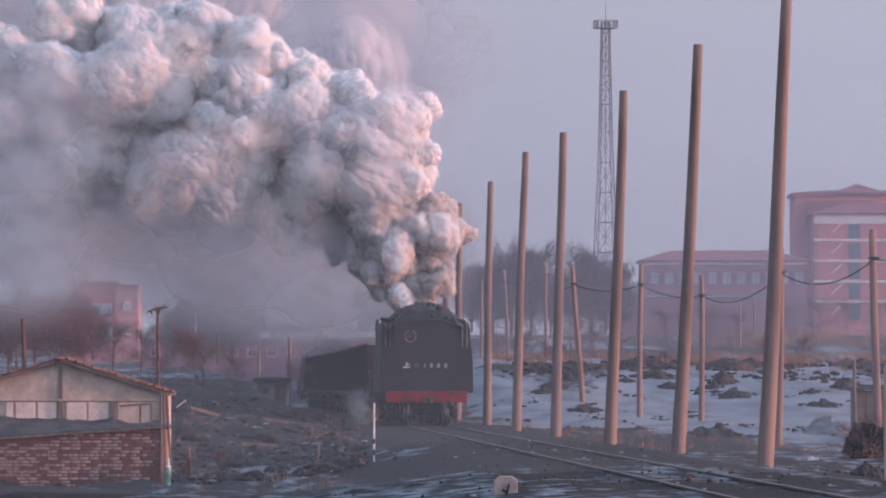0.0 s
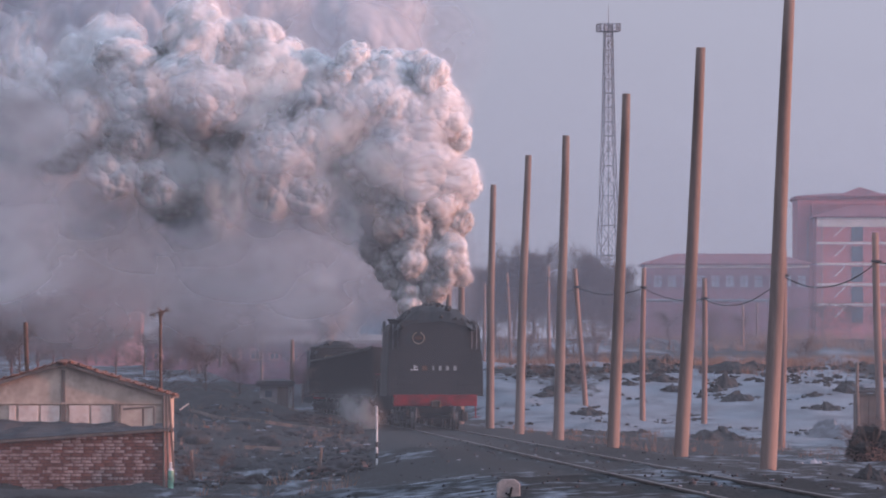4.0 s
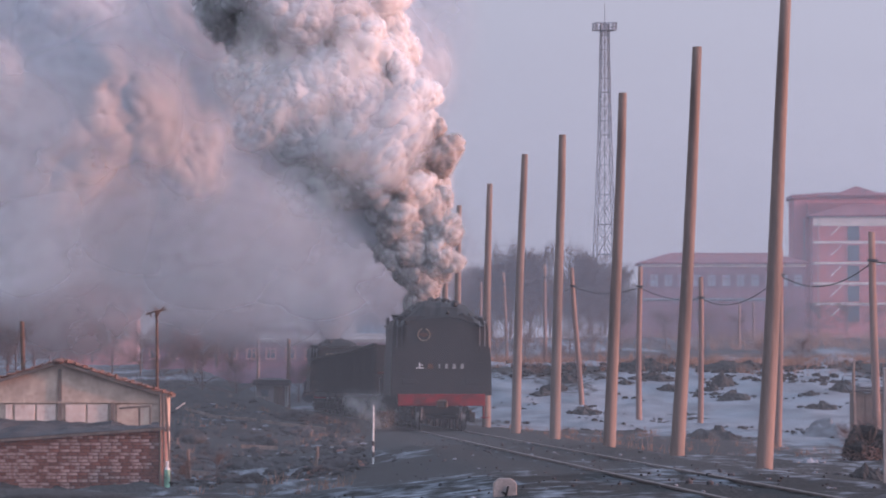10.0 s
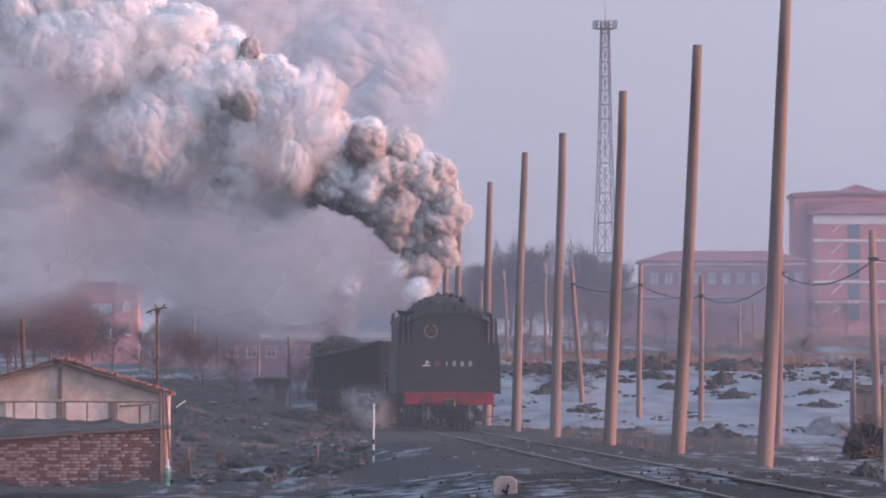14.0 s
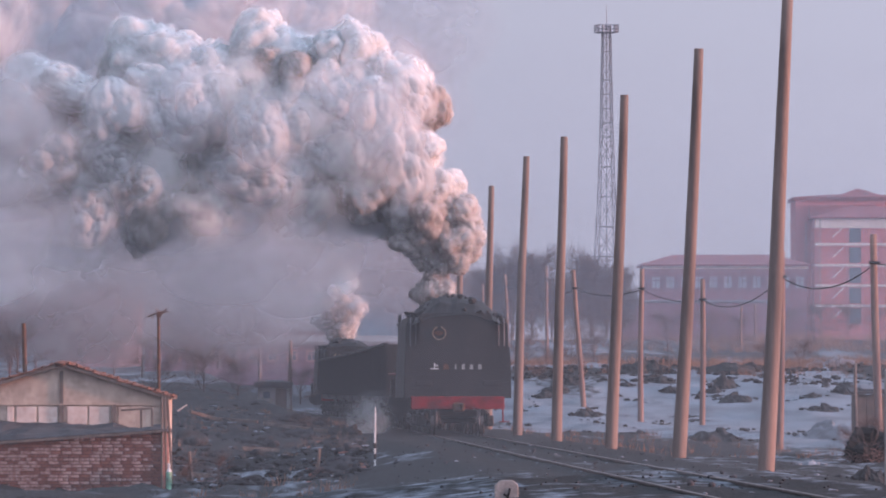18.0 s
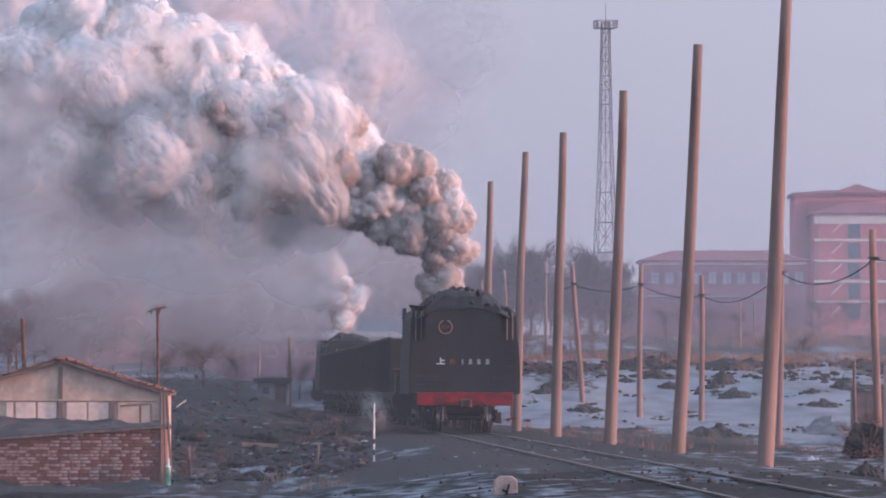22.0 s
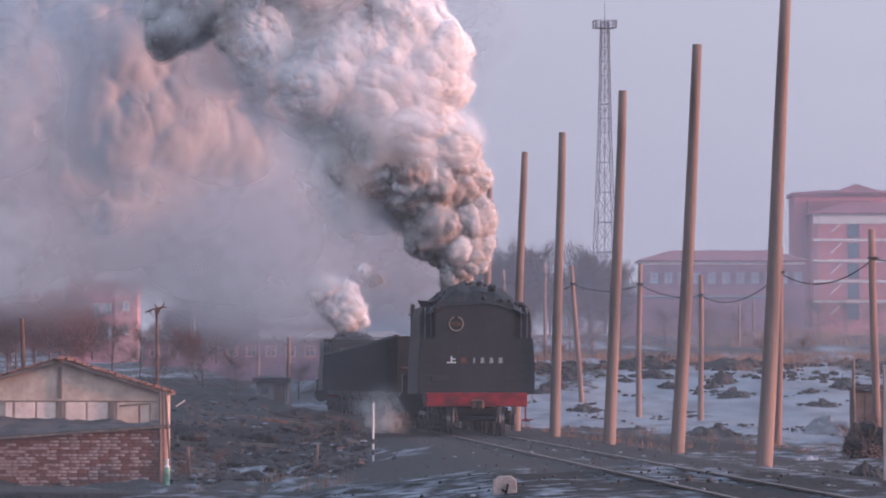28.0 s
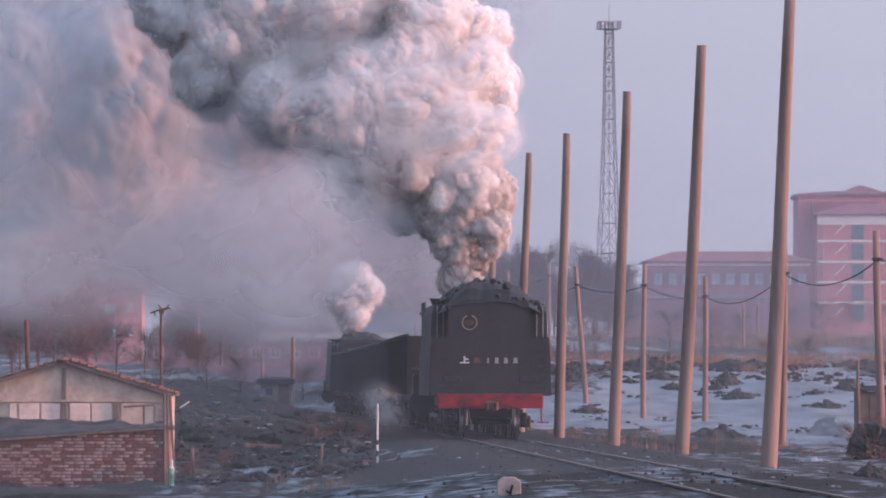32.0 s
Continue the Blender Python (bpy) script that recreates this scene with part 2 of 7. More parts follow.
M = dict(
    black=mat("sooty_black_steel", (0.028, 0.027, 0.03), (0.016, 0.016, 0.018), rough=0.55, scale=1.2, fine=9, bump=0.1, spec=0.35),
    blackplate=mat("dusty_black_plate", (0.034, 0.032, 0.034), (0.02, 0.02, 0.022), rough=0.6, scale=0.9, fine=14, bump=0.08, stretch=(1, 1, 0.4)),
    red=mat("dirty_red_paint", (0.27, 0.01, 0.018), (0.12, 0.01, 0.013), rough=0.6, scale=4, fine=20, bump=0.05),
    wheel=mat("dark_wheel_steel", (0.05, 0.045, 0.045), rough=0.5, metal=0.6, scale=6),
    tread=mat("polished_wheel_tread", (0.45, 0.42, 0.42), rough=0.3, metal=0.9, scale=6, bump=0.0),
    rust=mat("rusty_iron", (0.16, 0.08, 0.055), (0.07, 0.04, 0.03), rough=0.75, metal=0.3, scale=8),
    brass=mat("dull_brass", (0.36, 0.28, 0.22), rough=0.45, metal=0.7, scale=9),
    white=mat("old_white_paint", (0.7, 0.68, 0.68), (0.5, 0.49, 0.5), rough=0.7, scale=5),
    dullwhite=mat("chalky_worn_paint", (0.34, 0.33, 0.33), (0.2, 0.2, 0.2), rough=0.8, scale=9),
    steelgrey=mat("worn_grey_steel", (0.2, 0.2, 0.22), (0.11, 0.11, 0.12), rough=0.5, metal=0.5, scale=5),
    coal=mat("coal_lumps", (0.02, 0.02, 0.022), (0.01, 0.01, 0.011), rough=0.6, scale=5, fine=25, bump=0.6),
    wagon=mat("grimy_wagon_steel", (0.04, 0.036, 0.036), (0.022, 0.021, 0.022), rough=0.7, scale=1.5, fine=12, stretch=(1, 1, 0.3)),
    rail=mat("rail_steel", (0.15, 0.12, 0.115), (0.08, 0.06, 0.055), rough=0.5, metal=0.5, scale=2),
    sleeper=mat("tarred_sleeper_wood", (0.07, 0.055, 0.05), rough=0.9, scale=4, stretch=(6, 1, 1)),
    pole=mat("weathered_pole_wood", (0.25, 0.175, 0.15), (0.14, 0.105, 0.095), rough=0.85, scale=1.6, fine=22, bump=0.25, vary=0.08, stretch=(3, 3, 0.25)),
    oldpole=mat("old_grey_brown_wood", (0.27, 0.17, 0.14), (0.17, 0.11, 0.1), rough=0.9, scale=2, fine=22, bump=0.25, vary=0.12, stretch=(3, 3, 0.25)),
    lattice=mat("galvanised_tower_steel", (0.2, 0.205, 0.235), (0.15, 0.155, 0.18), rough=0.6, metal=0.3, scale=0.5, bump=0),
    wire=mat("black_cable", (0.03, 0.03, 0.035), rough=0.7, bump=0),
    redwall=mat("dusty_rose_render", (0.62, 0.21, 0.22), (0.53, 0.17, 0.18), rough=0.9, scale=0.25, fine=2.0, bump=0.1),
    # palepink: rose render lightened for a sunlit end wall; also window trim
    palepink=mat("pale_pink_render", (0.6, 0.3, 0.29), (0.52, 0.25, 0.25), rough=0.9, scale=0.4, fine=3.0, bump=0.1),
    # hallwall: shade and haze on the far walls are mixed into this purple
    hallwall=mat("hazed_purple_red_render", (0.29, 0.15, 0.19), (0.24, 0.12, 0.155), rough=0.9, scale=0.25, fine=2.0, bump=0.1),
    redroof=mat("dark_red_sheet_roof", (0.3, 0.1, 0.11), (0.24, 0.08, 0.09), rough=0.8, scale=0.3, fine=2.0),
    cream=mat("cream_render_band", (0.82, 0.72, 0.68), (0.72, 0.62, 0.58), rough=0.9, scale=0.5, fine=3),
    glass=mat("dull_window_glass", (0.1, 0.13, 0.16), (0.07, 0.09, 0.12), rough=0.25, scale=0.5, spec=0.6, bump=0),
    paleglass=mat("pale_window_glass", (0.52, 0.52, 0.58), (0.36, 0.37, 0.43), rough=0.35, scale=0.7, spec=0.5, bump=0),
    plaster=mat("stained_lime_plaster", (0.6, 0.45, 0.37), (0.42, 0.31, 0.255), rough=0.95, scale=2.2, fine=11, bump=0.3),
    plasterlight=mat("pale_plaster_panel", (0.8, 0.62, 0.55), (0.66, 0.49, 0.43), rough=0.95, scale=2.5, fine=14, bump=0.25),
    brick=mat("red_clay_brick", (0.25, 0.11, 0.09), (0.17, 0.075, 0.062), rough=0.95, scale=6, fine=30, bump=0.3, vary=0.2),
    frosted=mat("frost_bitten_brick", (0.42, 0.28, 0.26), (0.27, 0.14, 0.12), rough=0.95, scale=11, fine=30, bump=0.3, vary=0.18),
    mortar=mat("grey_lime_mortar", (0.17, 0.095, 0.09), (0.1, 0.06, 0.058), rough=0.95, scale=6),
    tile=mat("red_roof_tile", (0.26, 0.11, 0.075), (0.12, 0.065, 0.055), rough=0.9, scale=3, vary=0.35),
    timber=mat("grey_old_timber", (0.2, 0.15, 0.13), (0.12, 0.09, 0.08), rough=0.9, scale=4, stretch=(1, 1, 0.3)),
    felt=mat("sooty_felt_roof", (0.075, 0.07, 0.075), (0.038, 0.036, 0.04), rough=0.95, scale=1.6, fine=18, bump=0.5),
    stone=mat("whitewashed_stone", (0.34, 0.31, 0.3), (0.22, 0.2, 0.2), rough=0.9, scale=6),
    dirt=mat("frozen_earth", (0.044, 0.041, 0.042), (0.018, 0.017, 0.018), rough=0.95, scale=2.5, fine=10, bump=0.6),
    snowpile=mat("sooty_snow", (0.24, 0.26, 0.3), (0.12, 0.12, 0.135), rough=0.9, scale=1.2, fine=9, bump=0.3),
    twig=mat("bare_winter_twigs", (0.15, 0.095, 0.085), (0.1, 0.065, 0.06), rough=0.95, scale=3, bump=0),
    redtwig=mat("reddish_winter_twigs", (0.24, 0.1, 0.095), (0.15, 0.07, 0.07), rough=0.95, scale=3, bump=0),
    grass=mat("dry_winter_grass", (0.3, 0.17, 0.125), (0.18, 0.11, 0.085), rough=0.95, scale=3, bump=0),
    blue=mat("faded_blue_sheet", (0.2, 0.4, 0.52), (0.16, 0.33, 0.45), rough=0.7, scale=0.5, fine=3),
    concrete=mat("grey_concrete", (0.36, 0.33, 0.33), (0.28, 0.26, 0.26), rough=0.9, scale=1, fine=12),
    bottle=mat("pale_green_bottle_glass", (0.25, 0.5, 0.36), rough=0.25, scale=6, spec=0.6, bump=0),
    smoke=vapour("pale_grey_smoke", (0.94, 0.94, 0.95), thin=0.6, relief=0.15),
    smokepale=vapour("pale_brown_grey_smoke", (0.79, 0.765, 0.76), thin=0.55, relief=0.15),
    smokemid=vapour("grey_smoke", (0.66, 0.62, 0.61), thin=0.45, relief=0.2),
    smokedark=vapour("brown_coal_smoke", (0.48, 0.43, 0.415), thin=0.4, relief=0.2),
)


# ---------------- mesh helpers ----------------
def link(name, bm, material, parent=None, smooth=False):
    me = bpy.data.meshes.new(name)
    bm.to_mesh(me)
    bm.free()
    if smooth:
        me.shade_smooth()
    me.materials.append(material)
    ob = new(name, me)
    if parent is not None:
        ob.parent = parent
    return ob


def part(name, bm, material, parent, label="", smooth=False):
    ob = link(name, bm, material, parent, smooth)
    if label:
        tagged(ob, label)
    return ob


def thing(name, m, label, category, group="", kind=""):
    ob = new(name)
    ob.empty_display_size = 0.3
    ob.matrix_basis = m
    return tagged(ob, label, category, group, kind)


def box(bm, sx, sy, sz, m=None, bev=0.0):
    """A box on its base centre, sx by sy by sz, with worn edges if bev."""
    g = bmesh.ops.create_cube(bm, size=1.0, matrix=(m or Matrix()) @ Matrix.Translation((0, 0, sz / 2)) @ Matrix.Diagonal((sx, sy, sz, 1)))
    if bev:
        es = {e for v in g["verts"] for e in v.link_edges}
        bmesh.ops.bevel(bm, geom=list(es), offset=bev, segments=1, affect='EDGES')
    return bm


def tube(bm, a, b, r1, r2=None, seg=8, caps=True):
    a, b = Vector(a), Vector(b)
    d = b - a
    m = Matrix.Translation((a + b) / 2) @ d.to_track_quat('Z', 'Y').to_matrix().to_4x4()
    bmesh.ops.create_cone(bm, cap_ends=caps, segments=seg, radius1=r1, radius2=r1 if r2 is None else r2, depth=d.length, matrix=m)
    return bm


def new_box(*a, **k):
    return box(bmesh.new(), *a, **k)


def new_tube(*a, **k):
    return tube(bmesh.new(), *a, **k)


def prism(bm, outline, y0, y1):
    """An outline in x, z drawn out from y0 to y1."""
    va = [bm.verts.new((x, y0, z)) for x, z in outline]
    vb = [bm.verts.new((x, y1, z)) for x, z in outline]
    bm.faces.new(va)
    bm.faces.new(vb[::-1])
    n = len(outline)
    for i in range(n):
        bm.faces.new((va[i], vb[i], vb[(i + 1) % n], va[(i + 1) % n]))
    bmesh.ops.recalc_face_normals(bm, faces=bm.faces[:])
    return bm


def lump(bm, r, m, seed, rough=0.35, sub=2):
    """A rough stone-like or heap-like lump."""
    g = bmesh.ops.create_icosphere(bm, subdivisions=sub, radius=1.0)
    for v in g["verts"]:
        k = 1 + rough * noise.noise(v.co * 1.7 + Vector((seed * 3.1, seed, 0))) + 0.4 * rough * noise.noise(v.co * 5 + Vector((seed, 0, 7)))
        v.co = m @ (v.co * (r * k))
    return bm


def vnoise(x, y, seed=0):
    """Smooth noise on the plane, about -1 to 1."""
    xi, yi = np.floor(x).astype(int), np.floor(y).astype(int)
    u, v = x - xi, y - yi
    u, v = u * u * (3 - 2 * u), v * v * (3 - 2 * v)
    def h(a, b):
        k = (a * 374761393 + b * 668265263 + seed * 974711) & 0x7fffffff
        k = ((k ^ (k >> 13)) * 1274126177) & 0x7fffffff
        return ((k ^ (k >> 16)) & 0xffff) / 32767.5 - 1
    return (h(xi, yi) * (1 - u) + h(xi + 1, yi) * u) * (1 - v) + (h(xi, yi + 1) * (1 - u) + h(xi + 1, yi + 1) * u) * v


# ---------------- the ground: one sheet, with the track bed on it ----------------
LEAN, BEND = -0.03804, 5.0e-5                    # the line's slope across the view, and its curve beyond 215 m


def track_x(y):
    """Where the middle of the line runs."""
    return 1.21 + LEAN * (y - 160.0) - BEND * np.maximum(0.0, y - 215.0) ** 2


def heading(y):
    """The line's direction, in degrees."""
    return math.degrees(math.atan(-LEAN + 2 * BEND * max(0.0, y - 215.0)))


def ground_z(x, y):
    d = x - track_x(y)
    right = np.interp(y, [-400, 60, 100, 170, 240, 262, 285, 310, 400, 600, 900, 1500, 6000], [-1.2, -0.7, -0.3, -0.5, -0.35, 0.1, 1.2, 2.7, 2.7, 6.5, 9.2, 10, 10])
    left = np.interp(y, [-400, 60, 100, 136, 160, 200, 250, 300, 450, 600, 900, 1500, 6000], [-1.2, -0.7, -0.5, -1.05, -0.75, 0.1, 0.9, 1.5, 2.8, 4.5, 8.0, 9, 9])
    k = np.clip((d + 4) / 8, 0, 1)
    hill = left + (right - left) * k * k * (3 - 2 * k)
    hill = hill + 0.22 * vnoise(x * 0.17, y * 0.07, 3) + 0.1 * vnoise(x * 0.6, y * 0.25, 5) + 0.05 * vnoise(x * 1.7, y * 0.8, 8)
    slope = np.clip((-d - 3) / 3, 0, 1) * np.clip((y - 95) / 30, 0, 1) * np.clip((330 - y) / 60, 0, 1)
    hill = hill + slope * (0.28 * np.abs(vnoise(x * 0.9, y * 0.33, 31)) + 0.16 * np.abs(vnoise(x * 2.1, y * 0.8, 32)) - 0.14)
    w = np.clip((np.abs(d) - 1.9) / 5.0, 0, 1)
    w = w * w * (3 - 2 * w)
    far = np.clip((y - 430) / 160, 0, 1)
    w = np.maximum(w, far)
    bed = -0.045 + 0.03 * vnoise(x * 1.3, y * 0.5, 11) + 0.02 * vnoise(x * 3.1, y * 1.5, 12)
    return bed + (hill - bed) * w


def gz(x, y):
    return float(ground_z(np.array([float(x)]), np.array([float(y)]))[0])


def spaced(fine_lo, fine_hi, step, lo, hi, grow=1.25):
    a = list(np.arange(fine_lo, fine_hi + 1e-6, step))
    s, v = step, fine_hi
    while v < hi:
        s *= grow
        v = min(hi, v + s)
        a.append(v)
    s, v, b = step, fine_lo, []
    while v > lo:
        s *= grow
        v = max(lo, v - s)
        b.append(v)
    return np.array(b[::-1] + a)


def build_ground():
    xs, ys = spaced(-17, 19, 0.33, -4200, 4200, 1.12), spaced(74, 330, 0.9, -700, 4800, 1.18)
    gx, gy = np.meshgrid(xs, ys)
    z = ground_z(gx.ravel(), gy.ravel())
    nx, ny = len(xs), len(ys)
    idx = np.arange(nx * ny).reshape(ny, nx)
    quads = np.stack([idx[:-1, :-1], idx[:-1, 1:], idx[1:, 1:], idx[1:, :-1]], -1).reshape(-1, 4)
    me = bpy.data.meshes.new("ground")
    me.from_pydata(np.stack([gx.ravel(), gy.ravel(), z], 1).tolist(), [], quads.tolist())
    x, y = gx.ravel(), gy.ravel()
    d = x - track_x(y)
    cover = 0.5 * vnoise(x * 0.22, y * 0.06, 21) + 0.35 * vnoise(x * 0.7, y * 0.2, 22) + 0.2 * vnoise(x * 2.0, y * 0.7, 23)
    field = np.clip((d - 3.6) / 2.5, 0, 1) * np.clip((y - 204 + 9 * vnoise(x * 0.35, y * 0.02, 71)) / 20, 0, 1)
    snow = -0.35 + 1.02 * field + cover * np.where(field > 0.5, 0.75, 1.0)
    snow = snow - 0.6 * np.exp(-((x - 6.4) / 2.0) ** 2 - ((y - 293) / 13) ** 2) + 0.42 * np.clip((d - 9.5) / 2, 0, 1) * (y < 215)
    snow = snow - 0.9 * np.clip((x < track_x(y) - 2) * (y - 140) / 40, 0, 1) * 0.45
    snow = snow - 0.7 * np.clip(1 - np.abs(np.abs(d) - 1.5) / 1.6, 0, 1) * (y > 80)
    snow = snow + 0.3 * np.clip((118 - y) / 20, 0, 1) * (np.abs(d) < 5)
    streak = 0.6 * vnoise(d * 1.6, y * 0.05, 61) + 0.3 * vnoise(d * 4.0, y * 0.15, 62)
    snow = snow + (0.12 + 0.75 * streak) * (np.abs(d) < 9) * np.clip((175 - y) / 30, 0, 1)
    lay = 1.2 * np.exp(-((x + 0.9) / 1.6) ** 2 - ((y - 92 - 2 * x) / 9) ** 2)
    snow = snow - 1.5 * np.exp(-((y - 307 - 4 * vnoise(x * 0.3, y * 0.0, 41)) / 5.0) ** 2) * (d > 3) * (0.7 + 0.5 * vnoise(x * 0.4, y * 0.02, 42))
    snow = np.where(y > 330, -0.1 + 0.9 * cover, snow) + lay
    snow = np.where(y < 150, np.minimum(snow, 0.04 + 0.1 * np.clip((y - 125) / 25, 0, 1)), snow)
    at = me.attributes.new("snow", 'FLOAT', 'POINT')
    at.data.foreach_set("value", snow.astype(np.float32))
    me.shade_smooth()
    m = bpy.data.materials.new("frozen_ground_with_snow")
    m.use_nodes = True
    n, l = m.node_tree.nodes, m.node_tree.links
    b = n["Principled BSDF"]
    a = n.new("ShaderNodeAttribute")
    a.attribute_name = "snow"
    tc, n1, n2, n3 = n.new("ShaderNodeTexCoord"), n.new("ShaderNodeTexNoise"), n.new("ShaderNodeTexNoise"), n.new("ShaderNodeTexNoise")
    mp = n.new("ShaderNodeMapping")
    mp.inputs["Scale"].default_value = (1, 0.35, 1)
    l.new(tc.outputs["Object"], mp.inputs[0])
    for q, s in ((n1, 2.2), (n2, 9.0), (n3, 0.5)):
        q.inputs["Scale"].default_value, q.inputs["Detail"].default_value = s, 6
        l.new(mp.outputs[0], q.inputs[0])
    add, add2 = n.new("ShaderNodeMath"), n.new("ShaderNodeMath")
    add.operation, add.inputs[1].default_value, add.inputs[2].default_value = 'MULTIPLY_ADD', 1.5, -0.75
    l.new(n1.outputs[0], add.inputs[0])
    l.new(add.outputs[0], add2.inputs[0])
    l.new(a.outputs["Fac"], add2.inputs[1])
    r = n.new("ShaderNodeMapRange")
    r.inputs[1].default_value, r.inputs[2].default_value = -0.05, 0.3
    l.new(add2.outputs[0], r.inputs[0])
    earth, white, mx = n.new("ShaderNodeValToRGB"), n.new("ShaderNodeValToRGB"), n.new("ShaderNodeMixRGB")
    earth.color_ramp.elements[0].position, earth.color_ramp.elements[0].color = 0.35, (0.022, 0.022, 0.023, 1)
    earth.color_ramp.elements[1].position, earth.color_ramp.elements[1].color = 0.7, (0.041, 0.04, 0.041, 1)
    white.color_ramp.elements[0].position, white.color_ramp.elements[0].color = 0.3, (0.135, 0.148, 0.17, 1)
    white.color_ramp.elements[1].position, white.color_ramp.elements[1].color = 0.6, (0.235, 0.262, 0.302, 1)
    l.new(n2.outputs[0], earth.inputs[0])
    l.new(n3.outputs[0], white.inputs[0])
    l.new(r.outputs[0], mx.inputs[0])
    l.new(earth.outputs[0], mx.inputs[1])
    l.new(white.outputs[0], mx.inputs[2])
    l.new(mx.outputs[0], b.inputs["Base Color"])
    b.inputs["Roughness"].default_value = 0.95
    b.inputs["Specular IOR Level"].default_value = 0.15
    bp = n.new("ShaderNodeBump")
    bp.inputs["Strength"].default_value, bp.inputs["Distance"].default_value = 0.7, 0.12
    l.new(n2.outputs[0], bp.inputs["Height"])
    l.new(bp.outputs[0], b.inputs["Normal"])
    me.materials.append(m)
    tagged(new("ground", me), "frozen dark earth and cinders with patches of sooty snow", "ground", kind="structure")


build_ground()


def build_track():
    """Two rails swept along the line."""
    line = thing("railway_track", Matrix(), "single railway track on dark cinder ballast", "railway track", kind="structure")
    prof = [(-0.07, -0.172), (0.07, -0.172), (0.07, -0.155), (0.012, -0.135), (0.012, -0.045), (0.036, -0.035), (0.036, -0.004), (0.028, 0.0),
            (-0.028, 0.0), (-0.036, -0.004), (-0.036, -0.035), (-0.012, -0.045), (-0.012, -0.135), (-0.07, -0.155)]
    stations = [8.0, 100.0, 215.0] + [215.0 + 6.0 * k for k in range(1, 39)]
    for side in (-1, 1):
        bm = bmesh.new()
        rows = [[bm.verts.new((float(track_x(y)) + side * 0.7535 + x, y, z)) for x, z in prof] for y in stations]
        for a, b in zip(rows, rows[1:]):
            for i in range(len(prof)):
                bm.faces.new((a[i], b[i], b[(i + 1) % len(prof)], a[(i + 1) % len(prof)]))
        bm.faces.new(rows[0])
        bm.faces.new(rows[-1][::-1])
        bmesh.ops.recalc_face_normals(bm, faces=bm.faces[:])
        part("rail", bm, M["rail"], line, "worn steel rail")


build_track()


# ---------------- the train ----------------
def way(t):
    """How far from the camera the rear of the leading tender is at t seconds."""
    return 207.39 - 1.371 * t - 0.01955 * t ** 2 + 9.741e-4 * t ** 3 - 1.4906e-5 * t ** 4


def on_line(y, z=0.0):
    return pose(float(track_x(y)), y, z, 0, 0, heading(y + 6.0))


MOVERS, SPINNERS = [], []


def wheelset(parent, y, r, name="wheelset", gauge=0.75, z=None):
    """An axle with two flanged wheels, as one turning part with bright treads."""
    bm = bmesh.new()
    tube(bm, (-0.95, 0, 0), (0.95, 0, 0), 0.075, seg=10)
    for s in (-1, 1):
        tube(bm, (s * (gauge - 0.03), 0, 0), (s * (gauge - 0.06), 0, 0), r + 0.028, seg=24)
        tube(bm, (s * (gauge + 0.09), 0, 0), (s * (gauge - 0.03), 0, 0), r - 0.012, seg=24)
        for k in range(5):
            a = k * 2 * math.pi / 5
            tube(bm, (s * (gauge + 0.1), 0.12 * math.cos(a), 0.12 * math.sin(a)), (s * (gauge + 0.1), (r - 0.06) * math.cos(a), (r - 0.06) * math.sin(a)), 0.035, seg=6)
    ob = part(name, bm, M["wheel"], parent)
    ob.matrix_basis = pose(0, y, r)
    for s in (-1, 1):
        tb = new_tube((s * (gauge + 0.085), 0, 0), (s * (gauge - 0.025), 0, 0), r, seg=24, caps=False)
        part("tyre", tb, M["tread"], ob, "bright worn steel tyre", smooth=True)
    SPINNERS.append((ob, y, r))
    return ob


def bogie(parent, y, base=1.75, r=0.45):
    bm = bmesh.new()
    for s in (-1, 1):
        box(bm, 0.12, base + 0.9, 0.2, pose(s * 0.98, y, 0.5), 0.02)
        for q in (-1, 1):
            box(bm, 0.22, 0.3, 0.34, pose(s * 1.06, y + q * base / 2, 0.28), 0.03)
        for q in (-0.25, 0, 0.25):
            tube(bm, (s * 1.02, y + q, 0.3), (s * 1.02, y + q, 0.62), 0.07, seg=8)
    box(bm, 2.0, 0.4, 0.24, pose(0, y, 0.55), 0.02)
    part("bogie_frame", bm, M["black"], parent)
    for q in (-1, 1):
        wheelset(parent, y + q * base / 2, r)


